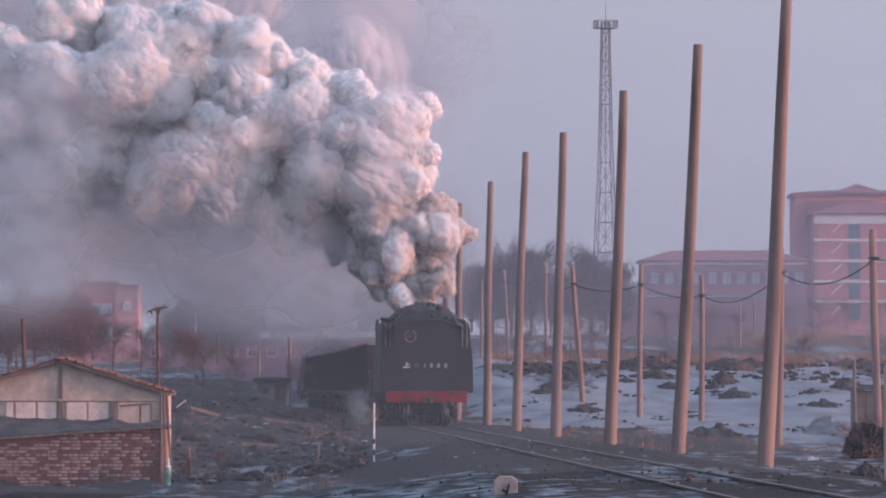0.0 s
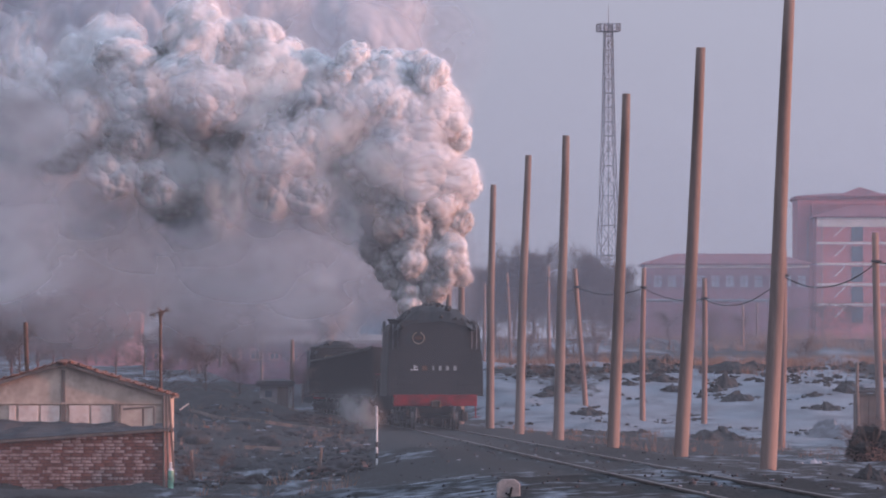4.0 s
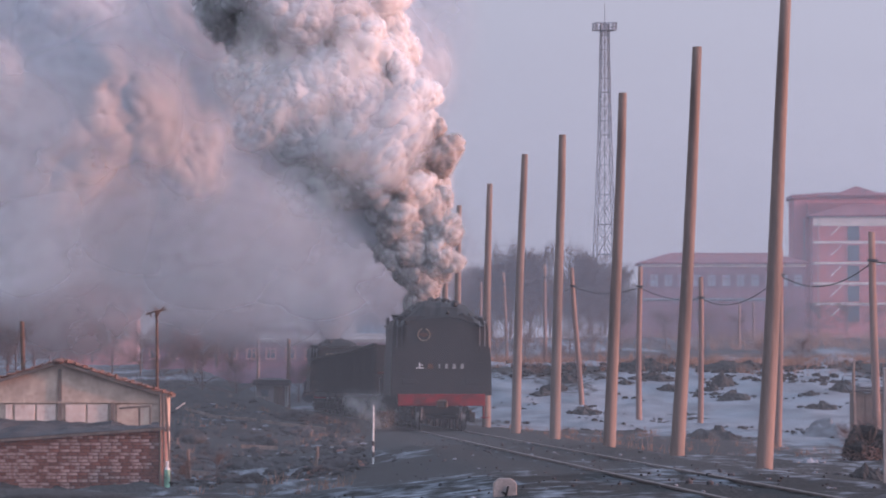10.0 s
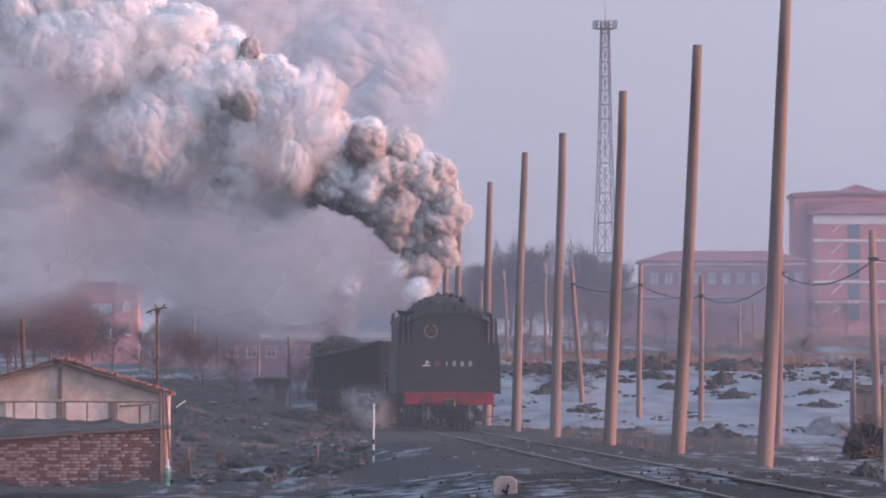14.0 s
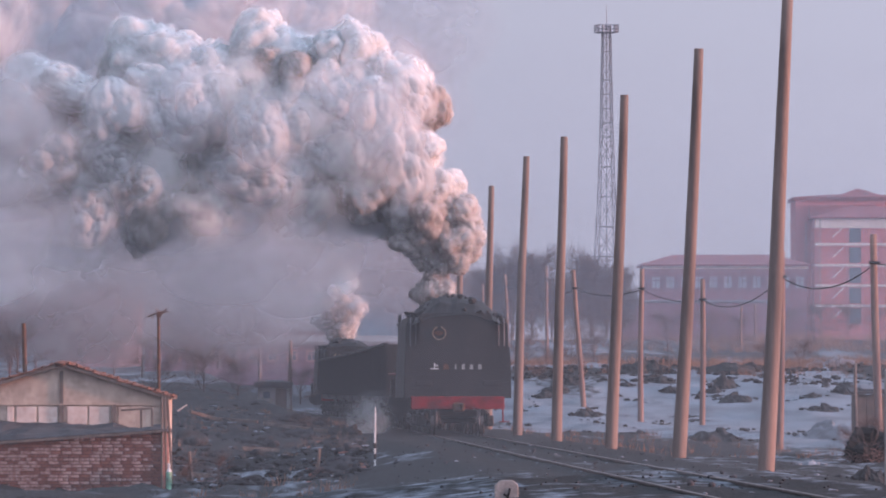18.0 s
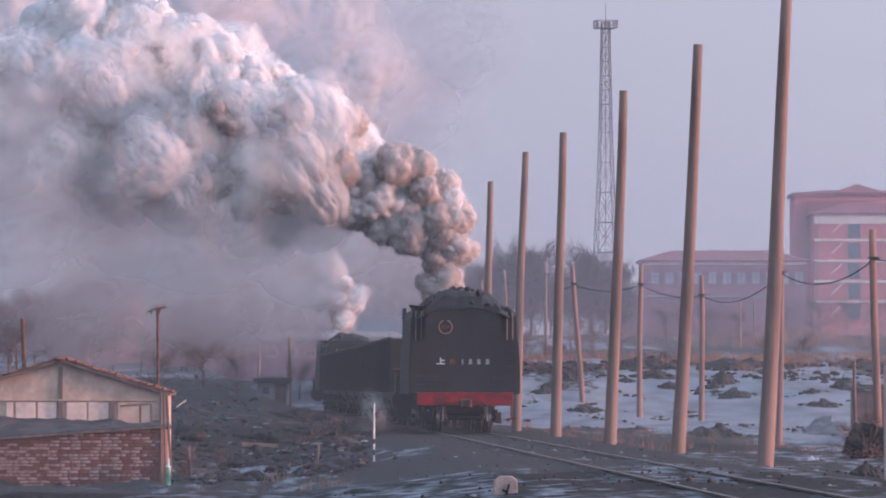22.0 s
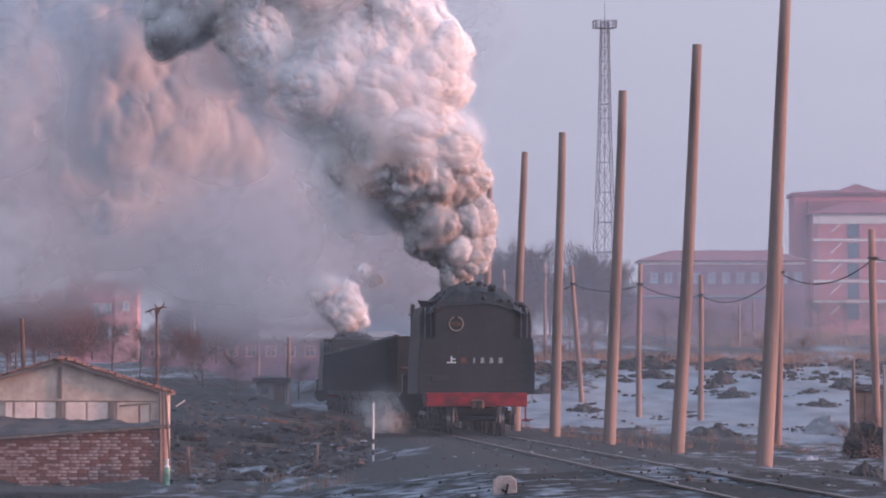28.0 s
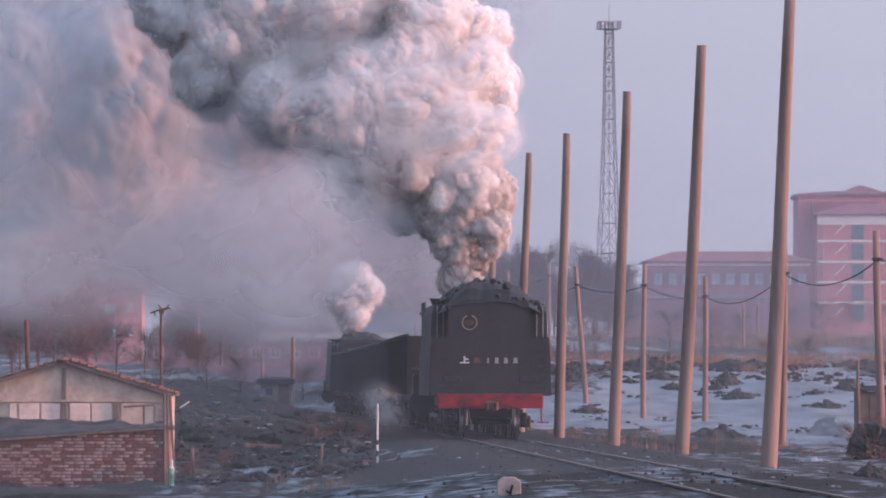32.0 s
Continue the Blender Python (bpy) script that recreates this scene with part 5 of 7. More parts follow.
b = thing("brick_stack", pose(-5.94, 139.5, gz(-5.94, 139.5)), "small stack of old red bricks near the shed", "brick stack")
for k in range(8):
    part("brick", new_box(0.24, 0.115, 0.06, pose((k % 2) * 0.25 - 0.1, (k // 2 % 2) * 0.12, (k // 4) * 0.062, 0, 0, 4 * math.sin(k * 9)), 0.004), M["brick"], b)


# ---------------- bare trees and scrub ----------------
def bare_tree(name, h, wide, seed, label, twigs=900, bark="twig"):
    """Trunk, limbs and a broad crown of thin winter twigs."""
    rnd = random.Random(seed)
    t = thing(name, Matrix(), label, "tree" if h > 3 else "shrub", "bare trees" if h > 3 else "bare shrubs")
    trunk, crown = bmesh.new(), bmesh.new()
    low = 0.1 if h > 3 else 0.02
    tube(trunk, (0, 0, -0.3), (0.02 * h, 0, h * 0.5), h * 0.022, h * 0.012, seg=7, caps=False)
    tube(trunk, (0.02 * h, 0, h * 0.5), (0.0, 0.02 * h, h * 0.85), h * 0.012, h * 0.004, seg=6, caps=False)
    tips = []
    for k in range(26):
        a, z0 = rnd.uniform(0, 6.28), h * rnd.uniform(low, 0.7)
        reach = wide * h * rnd.uniform(0.2, 0.5) * (1.15 - 0.6 * z0 / h)
        p = Vector((0.02 * h, 0, z0))
        q = p + Vector((reach * math.cos(a) * 0.6, reach * math.sin(a) * 0.6, h * rnd.uniform(0.08, 0.2)))
        e = q + Vector((reach * math.cos(a + 0.3) * 0.5, reach * math.sin(a + 0.3) * 0.5, h * rnd.uniform(0.08, 0.22)))
        tube(trunk, p, q, h * 0.008, h * 0.005, seg=5, caps=False)
        tube(crown, q, e, h * 0.005, h * 0.002, seg=4, caps=False)
        tips += [(p.lerp(q, 0.4), q), (q, e), (q, e)]
    for k in range(twigs):
        p, q = rnd.choice(tips)
        a = p.lerp(q, rnd.random()) + Vector((rnd.gauss(0, 1), rnd.gauss(0, 1), rnd.gauss(0, 1))) * h * 0.05
        d = (Vector((a.x, a.y, 0.0)) * (0.5 / h) + Vector((rnd.gauss(0, 0.45), rnd.gauss(0, 0.45), rnd.gauss(0.5, 0.45)))).normalized()
        b = a + d * h * rnd.uniform(0.06, 0.16)
        s = d.orthogonal().normalized() * h * 0.0035
        crown.faces.new([crown.verts.new(v) for v in (a - s, a + s, b)])
        s2 = d.cross(s).normalized() * h * 0.0035
        crown.faces.new([crown.verts.new(v) for v in (a - s2, a + s2, b)])
    part("trunk", trunk, M[bark], t)
    part("crown", crown, M[bark], t, "dense bare twigs")
    return t


def plant(master, spots):
    for k, (x, y, z, s) in enumerate(spots):
        m = pose(x, y, z, 0, 0, (k * 77 + 13) % 360)
        if k == 0:
            master.matrix_basis, master.scale = m, (s, s, s)
            base = master
        else:
            c = copy_thing(base, m)
            c.scale = (s, s, s)
            c.rotation_euler.z = radians((k * 77 + 13) % 360)


def spots_at(rows):
    return [((px - 784) * d / 10200, d, 1.43 + (687 - py) * d / 10200, s) for px, py, d, s in rows]


plant(bare_tree("bare_tree", 10.0, 1.0, 1, "bare winter tree with a dense purplish-brown crown", 5200),
      spots_at(((905, 590, 700, 1.02), (940, 590, 690, 0.98), (872, 590, 720, 0.85), (1045, 592, 720, 1.02), (1072, 592, 740, 0.85), (1022, 592, 700, 0.8), (835, 590, 740, 0.8), (975, 592, 730, 0.65), (1100, 590, 760, 0.6),
                (385, 645, 405, 0.6), (412, 645, 415, 0.5), (362, 645, 410, 0.5), (340, 640, 440, 0.42), (60, 640, 380, 0.42), (120, 640, 390, 0.44), (20, 640, 370, 0.36), (165, 640, 395, 0.34), (310, 640, 430, 0.36))))
plant(bare_tree("bare_shrub", 2.4, 1.7, 2, "low tangle of bare reddish shrubs", 1100),
      spots_at(((930, 640, 420, 1.0), (1010, 640, 400, 1.1), (880, 640, 430, 1.0), (1050, 640, 410, 1.0), (980, 668, 330, 0.8), (945, 690, 300, 0.6), (1450, 590, 640, 1.5), (1500, 588, 660, 1.5), (1550, 590, 650, 1.4), (1390, 592, 640, 1.3),
                (1250, 610, 520, 1.4), (1180, 612, 520, 1.4), (1310, 612, 530, 1.3), (1100, 615, 500, 1.3), (1420, 640, 330, 0.6), (1350, 641, 330, 0.5), (420, 700, 260, 0.8), (360, 690, 280, 0.9), (530, 705, 250, 0.6), (280, 700, 260, 0.8),
                (870, 592, 690, 2.0), (905, 592, 685, 2.2), (940, 592, 680, 2.1), (975, 592, 695, 1.8), (1020, 592, 690, 2.0), (1050, 592, 700, 2.2), (1085, 592, 705, 1.9),
                (330, 865, 131, 0.3), (385, 850, 140, 0.3), (1545, 790, 149, 0.35), (1500, 800, 148, 0.3), (30, 660, 250, 0.9), (200, 655, 300, 1.0), (250, 655, 320, 1.0))))


plant(bare_tree("red_thicket", 3.4, 1.5, 6, "dense reddish thicket of bare branches behind the shed", 4200, "redtwig"),
      spots_at(((15, 650, 300, 0.95), (62, 650, 306, 1.12), (110, 650, 312, 1.08), (150, 656, 304, 0.6), (-20, 650, 310, 0.9), (330, 655, 330, 0.6), (90, 652, 298, 0.8))))


def scrub():
    """Dry grass tufts along the banks."""
    rnd = random.Random(8)
    verts, faces = [], []
    def tuft(x, y, h):
        z = gz(x, y)
        for _ in range(9):
            a, lx = rnd.uniform(0, 6.28), rnd.gauss(0, 0.35)
            bx, by = x + rnd.gauss(0, 0.1), y + rnd.gauss(0, 0.1)
            w, hh = 0.012, h * rnd.uniform(0.5, 1.1)
            i = len(verts)
            verts.extend([(bx - w * math.cos(a), by - w * math.sin(a), z - 0.03), (bx + w * math.cos(a), by + w * math.sin(a), z - 0.03), (bx + lx * hh, by + rnd.gauss(0, 0.2) * hh, z + hh)])
            faces.append((i, i + 1, i + 2))
    for _ in range(2600):
        y = rnd.choice((rnd.uniform(308, 345), rnd.uniform(300, 420), rnd.uniform(500, 640)))
        px = rnd.gauss(1400, 90) if rnd.random() < 0.5 else rnd.uniform(870, 1568)
        tuft((px - 784) * y / 10200, y, rnd.uniform(0.35, 0.9) * y / 330)
    for _ in range(160):
        y = rnd.uniform(110, 260)
        px = rnd.uniform(310, 640)
        tuft(min((px - 784) * y / 10200, track_x(y) - 2.5), y, rnd.uniform(0.1, 0.35))
    for _ in range(130):
        y = rnd.uniform(140, 240)
        tuft(track_x(y) + rnd.uniform(3, 12), y, rnd.uniform(0.1, 0.4))
    me = bpy.data.meshes.new("dry_grass")
    me.from_pydata(verts, [], faces)
    me.materials.append(M["grass"])
    tagged(new("dry_grass", me), "dry reddish-brown winter grass on the banks", "grass", kind="stuff")


scrub()


def stones():
    """Loose cinders and lumps of snow beside the rails."""
    rnd = random.Random(9)
    bm = bmesh.new()
    for _ in range(420):
        y = rnd.uniform(84, 165)
        x = track_x(y) + rnd.choice((rnd.uniform(-6, 6), rnd.gauss(0, 2.2)))
        s = rnd.uniform(0.015, 0.035) if rnd.random() < 0.96 else rnd.uniform(0.04, 0.07)
        lump(bm, s, pose(x, y, gz(x, y) + s * 0.2), rnd.uniform(0, 60), 0.7, 1)
    tagged(link("cinder_stones", bm, M["felt"]), "loose cinders and dark stones on the track bed", "stones", kind="stuff")
    bm = bmesh.new()
    for _ in range(90):
        y = rnd.uniform(80, 150)
        x = track_x(y) + rnd.gauss(0, 2.6)
        s = rnd.uniform(0.015, 0.04)
        lump(bm, s, pose(x, y, gz(x, y) + s * 0.1) @ Matrix.Diagonal((1.4, 1.4, 0.6, 1)), rnd.uniform(0, 60), 0.5, 1)
    tagged(link("snow_lumps", bm, M["snowpile"]), "small lumps of frozen snow on the track bed", "snow", kind="stuff")


stones()


def clods():
    """Dark clods and clumps scattered over the snowy field."""
    rnd = random.Random(19)
    bm = bmesh.new()
    for _ in range(150):
        y = rnd.choice((rnd.uniform(215, 300), rnd.uniform(292, 318), rnd.uniform(298, 312)))
        px = rnd.uniform(900, 1568)
        x = (px - 784) * y / 10200
        if x < track_x(y) + 4.2:
            continue
        for _ in range(rnd.randrange(2, 7)):
            s = rnd.uniform(0.03, 0.11) * (1.6 if y > 285 else 1)
            cx, cy = x + rnd.gauss(0, 0.45), y + rnd.gauss(0, 1.4)
            lump(bm, s, pose(cx, cy, gz(cx, cy) + 0.1 * s, 0, 0, rnd.uniform(0, 90)) @ Matrix.Diagonal((1.3, 1.3, 0.8, 1)), rnd.uniform(0, 60), 1.0, 2)
    tagged(link("earth_clods", bm, M["dirt"]), "dark frozen clods scattered over the snow", "clods", kind="stuff")


clods()


def rubble():
    """Broken bricks, ash and frozen clods strewn over the slope, some with snow on them."""
    rnd = random.Random(23)
    for name, mt, count, lo, hi, label in (("slope_rubble", "dirt", 900, 0.03, 0.13, "dark broken rubble and ash strewn over the slope"),
                                           ("slope_snow", "snowpile", 190, 0.04, 0.12, "small remnants of sooty snow between the rubble"),
                                           ("brick_rubble", "brick", 35, 0.03, 0.08, "broken red bricks lying on the slope")):
        bm = bmesh.new()
        for _ in range(count):
            y = rnd.choice((rnd.uniform(128, 170), rnd.uniform(140, 240)))
            x = min((rnd.uniform(305, 650) - 784) * y / 10200, track_x(y) - rnd.uniform(2.6, 4.0))
            s = rnd.uniform(lo, hi)
            flat = 0.35 if mt == "snowpile" else 0.8
            lump(bm, s, pose(x, y, gz(x, y) + s * 0.15, 0, 0, rnd.uniform(0, 180)) @ Matrix.Diagonal((rnd.uniform(1, 2.4), 1, flat, 1)), rnd.uniform(0, 90), 1.0, 1)
        tagged(link(name, bm, M[mt]), label, "rubble", kind="stuff")


rubble()


def brush_heap(x, y, r, h, seed):
    """A heap of brown brushwood: a core of earth and leaves under a tangle of twigs."""
    rnd = random.Random(seed)
    t = thing("brushwood_heap", pose(x, y, gz(x, y) - 0.05), "tangled heap of brown brushwood and frozen earth", "brushwood heap", "brushwood heaps")
    bm = bmesh.new()
    lump(bm, r * 0.8, Matrix.Translation((0, 0, h * 0.3)) @ Matrix.Diagonal((1, 1, 0.6 * h / r, 1)), seed, 0.9, 4)
    part("earth_core", bm, M["dirt"], t)
    bm = bmesh.new()
    for _ in range(620):
        a, q = rnd.uniform(0, 6.28), math.sqrt(rnd.random())
        p = Vector((r * q * math.cos(a), r * q * math.sin(a), h * (1 - q * q) * rnd.uniform(0.4, 1.0)))
        d = Vector((rnd.gauss(0, 0.7) + math.cos(a) * 0.4, rnd.gauss(0, 0.7), rnd.gauss(0.3, 0.5))).normalized() * r * rnd.uniform(0.2, 0.5)
        tube(bm, p, p + d, 0.011, 0.005, seg=3, caps=False)
    part("twigs", bm, M["twig"], t, "brown tangled twigs")


brush_heap(9.62, 131.0, 0.5, 0.95, 3)
brush_heap(-5.35, 137.0, 0.3, 0.4, 4)
brush_heap(-3.0, 141.0, 0.25, 0.35, 5)
post = thing("concrete_post", pose(7.33, 95.0, gz(7.33, 95.0) - 0.2), "pale square concrete post beside the line", "post")
part("shaft", new_box(0.13, 0.13, 2.1, None, 0.012), M["concrete"], post)


# ---------------- bricks of the lean-to ----------------
def lay_bricks(owner, x0, x1, z0, z1, drop):
    """Courses of stretchers and headers; the far end of the wall is one joined part."""
    rnd = random.Random(4)
    meshes = {}
    for ln in (0.225, 0.108):
        for mt in ("brick", "frosted"):
            bm = bmesh.new()
            box(bm, ln, 0.1, 0.062, None, 0.006)
            me = bpy.data.meshes.new("brick")
            bm.to_mesh(me)
            bm.free()
            me.materials.append(M[mt])
            meshes[ln, mt] = me
    row, z, count = 0, z1 - 0.09, 0
    rest = {"brick": bmesh.new(), "frosted": bmesh.new()}
    while z > z0:
        ln = 0.108 if row % 3 == 2 else 0.225
        x = x1 - 0.02 - ln / 2 - 0.06 * (row % 2)
        while x > x0 + 0.1:
            if z + 0.08 > z1 - drop * (x1 - x):
                x -= ln + 0.017
                continue
            inner = min(1.0, max(0.0, (x1 - x - 0.12) / 0.5)) * min(1.0, max(0.0, (z1 - drop * (x1 - x) - z - 0.1) / 0.2))
            frost = rnd.random() < 0.05 + 0.62 * inner
            mt = "frosted" if frost else "brick"
            m = pose(x + rnd.uniform(-0.004, 0.004), 0.035 + rnd.uniform(-0.014, 0.008), z, rnd.uniform(-1, 1), 0, rnd.uniform(-1.5, 1.5))
            if x > x1 - 2.6 and count < 300:
                ob = new("brick", meshes[ln, mt])
                ob.parent = owner
                ob.matrix_basis = m
                count += 1
            else:
                box(rest[mt], ln, 0.1, 0.062, m)
            x -= ln + 0.017
        z -= 0.079
        row += 1
    for mt, bm in rest.items():
        tagged(part("joined_bricks", bm, M[mt], owner), kind="stuff")


lay_bricks(SHED[0], SHED[1] + 0.35, SHED[2], SHED[3] + 0.1, SHED[4], 0.072)


# ---------------- smoke and steam, in rigid billows ----------------
def ball(sub):
    bm = bmesh.new()
    bmesh.ops.create_icosphere(bm, subdivisions=sub, radius=1.0)
    v = np.array([q.co[:] for q in bm.verts])
    f = np.array([[q.index for q in p.verts] for p in bm.faces])
    bm.free()
    return v, f


BALLS = {k: ball(k) for k in (2, 3, 4, 5, 6)}


def billow_mesh(name, seed, core, shells, knob=0.5):
    """A cauliflower-like billow of unit size: lobes, knobs on them and crumbs on those; ragged shells of ever thinner smoke lie round its body."""
    rs = np.random.RandomState(seed)
    def scatter(n, lo, hi):
        c = rs.normal(size=(n, 3))
        return list(zip(c / np.linalg.norm(c, axis=1, keepdims=True), rs.uniform(lo, hi, n)))
    big, small, crumbs = scatter(11, 0.5, 0.85), scatter(120, 0.14, 0.34), scatter(420, 0.055, 0.14)
    st = rs.uniform(0.88, 1.12, 3)
    ph = rs.uniform(0, 6, (4, 3))
    def knobs(d, rows, power):
        s = np.zeros(len(d))
        for c, w in rows:
            q = 1 - ((d - c) ** 2).sum(1) / (w * w)
            s = np.maximum(s, w * np.clip(q, 0, 1) ** power)
        return s
    def grown(d):
        r = 0.62 + knob * knobs(d, big, 0.5) + 0.8 * knobs(d, small, 0.7) + 0.3 * knobs(d, crumbs, 0.9)
        for k, f in enumerate((5.0, 9.0, 14.0, 21.0)):
            r = r + 0.03 / (1 + k) * np.sin(d[:, 0] * f + ph[k, 0]) * np.sin(d[:, 1] * f + ph[k, 1]) * np.sin(d[:, 2] * f + ph[k, 2])
        return r
    vs, fs, de, n = [], [], [], 0
    for sub, k, alpha in [(core, 1.0, 2.0)] + shells:
        d, f = BALLS[sub]
        r = grown(d)
        r = (r.mean() + (r - r.mean()) * (1.0 if alpha > 1 else 0.85)) * k
        vs.append(d * r[:, None] * st)
        fs.append(f + n)
        ragged = np.sin(d @ (3.1 * ph[0] - 8) + ph[1, 0] + 9 * k) * np.sin(d @ (2.7 * ph[2] - 7) + ph[3, 1] - 7 * k)
        de.append(np.full(len(d), alpha) * (1.0 if alpha > 1 else np.clip(0.55 + 0.9 * ragged, 0, 1.4)))
        n += len(d)
    me = bpy.data.meshes.new(name)
    me.from_pydata(np.concatenate(vs).tolist(), [], np.concatenate(fs).tolist())
    me.attributes.new("dense", 'FLOAT', 'POINT').data.foreach_set("value", np.concatenate(de).astype(np.float32))
    me.shade_smooth()
    return me


def tinted(me, mt):
    c = me.copy()
    c.materials.append(M[mt])
    return c


SOFT = [(4, 1.03, 0.7), (4, 1.08, 0.55), (4, 1.13, 0.4), (4, 1.19, 0.28), (4, 1.27, 0.18)]
CRISP = [(4, 1.03, 0.7), (4, 1.07, 0.5), (4, 1.115, 0.34), (4, 1.17, 0.2)]
BIG = [tinted(billow_mesh("billow", 40 + k, 5, CRISP), "smoke") for k in range(5)]
GREY = [tinted(billow_mesh("billow", 50 + k, 5, CRISP), "smokepale") for k in range(3)]
ROOT = [tinted(billow_mesh("billow", 60 + k, 4, SOFT), "smokepale") for k in range(2)]
SHAPES = [billow_mesh("billow", k, 4, [(4, 1.05, 0.7), (4, 1.11, 0.45), (3, 1.18, 0.25)]) for k in range(5)]
KINDS = {mt: [tinted(me, mt) for me in SHAPES] for mt in ("smoke", "smokemid", "smokedark")}


def lens_mesh(name, material, bulge):
    """A wide, gently domed body of thin smoke, one unit in radius, thinning out to its rim."""
    verts, faces, rim = [(0, -bulge, 0)], [], [1.0]
    rings, seg = 14, 40
    for k in range(1, rings + 1):
        r = k / rings
        for a in range(seg):
            c = a * 2 * math.pi / seg
            verts.append((r * math.cos(c), -bulge * math.sqrt(1 - r * r), r * math.sin(c)))
            rim.append(1 - r)
    for a in range(seg):
        faces.append((0, 1 + a, 1 + (a + 1) % seg))
    for k in range(rings - 1):
        b = 1 + k * seg
        for a in range(seg):
            faces.append((b + a, b + seg + a, b + seg + (a + 1) % seg, b + (a + 1) % seg))
    me = bpy.data.meshes.new(name)
    me.from_pydata(verts, [], faces)
    me.attributes.new("rim", 'FLOAT', 'POINT').data.foreach_set("value", np.array(rim, np.float32))
    me.shade_smooth()
    me.materials.append(material)
    return me


BANK = lens_mesh("smoke_bank", haze_mat("thin_drifting_smoke_bank", (0.6, 0.62, 0.67), 0.75, 2.0, 0.7), 0.5)
# darker version of the bank: shadow low in the smoke is in its colour
YARD = lens_mesh("yard_smoke", haze_mat("shaded_yard_smoke", (0.44, 0.4, 0.42), 0.62, 1.8, 0.7), 0.4)
# sheets for the haze of the air; its pale blue is in their colour
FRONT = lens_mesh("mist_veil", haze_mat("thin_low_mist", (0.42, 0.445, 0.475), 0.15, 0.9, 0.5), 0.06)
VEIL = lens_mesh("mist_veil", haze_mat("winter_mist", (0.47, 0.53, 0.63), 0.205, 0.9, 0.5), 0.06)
def dome_mesh(name, material, seed, bulge=0.55):
    """A soft dome of old smoke, knobbly like a cloud, thinning out to its ragged rim."""
    rs = np.random.RandomState(seed)
    rings, seg = 34, 90
    r, a = np.meshgrid(np.arange(1, rings + 1) / rings, np.arange(seg) * 2 * math.pi / seg, indexing='ij')
    x, z, r = (r * np.cos(a)).ravel(), (r * np.sin(a)).ravel(), r.ravel()
    rise = np.zeros_like(x)
    for n, lo, hi, lift in ((16, 0.3, 0.6, 0.5), (70, 0.12, 0.3, 0.42), (160, 0.06, 0.13, 0.3)):
        layer = np.zeros_like(x)
        for _ in range(n):
            q, b, w = math.sqrt(rs.uniform(0, 1)), rs.uniform(0, 2 * math.pi), rs.uniform(lo, hi)
            layer = np.maximum(layer, w * np.clip(1 - ((x - q * math.cos(b)) ** 2 + (z - q * math.sin(b)) ** 2) / (w * w), 0, 1) ** 0.6)
        rise += lift * layer
    y = -bulge * np.sqrt(1 - r * r) - rise * (1 - r ** 3)
    rim = (1 - r) * (1 + 0.6 * vnoise(x * 2.3 + seed, z * 2.3, seed))
    verts = [(0.0, -bulge - 0.3, 0.0)] + np.stack([x, y, z], 1).tolist()
    faces = [(0, 1 + k, 1 + (k + 1) % seg) for k in range(seg)]
    for k in range(rings - 1):
        b = 1 + k * seg
        faces += [(b + j, b + seg + j, b + seg + (j + 1) % seg, b + (j + 1) % seg) for j in range(seg)]
    me = bpy.data.meshes.new(name)
    me.from_pydata(verts, [], faces)
    me.attributes.new("rim", 'FLOAT', 'POINT').data.foreach_set("value", np.clip(np.concatenate([[1.0], rim]), 0, 1).astype(np.float32))
    me.shade_smooth()
    me.materials.append(material)
    return me


OLD = haze_mat("old_blue_grey_smoke", (0.61, 0.625, 0.67), 0.88, 1.6, 0.55)
DOMES = [dome_mesh("dome", OLD, 80 + k) for k in range(5)]
FRESH = haze_mat("fresh_pale_smoke", (0.82, 0.83, 0.86), 0.6, 1.6, 0.8)
SKINS = [dome_mesh("skin", FRESH, 85 + k) for k in range(3)]
WISP = lens_mesh("wisp", haze_mat("soft_smoke_wisp", (0.96, 0.96, 0.96), 0.62, 2.4, 0.85), 0.55)
PUFFS = {n: lens_mesh("puff", haze_mat(n + "_puff", c, 0.96, 2.2, 0.8), 0.75) for n, c in (("white", (0.97, 0.97, 0.97)), ("grey", (0.8, 0.79, 0.79)), ("brown", (0.3, 0.26, 0.25)))}
FLOATERS = []
STACK = 9.3 + 11.4                                # chimney behind the rear of the leading tender
STACK2 = REAR + STACK


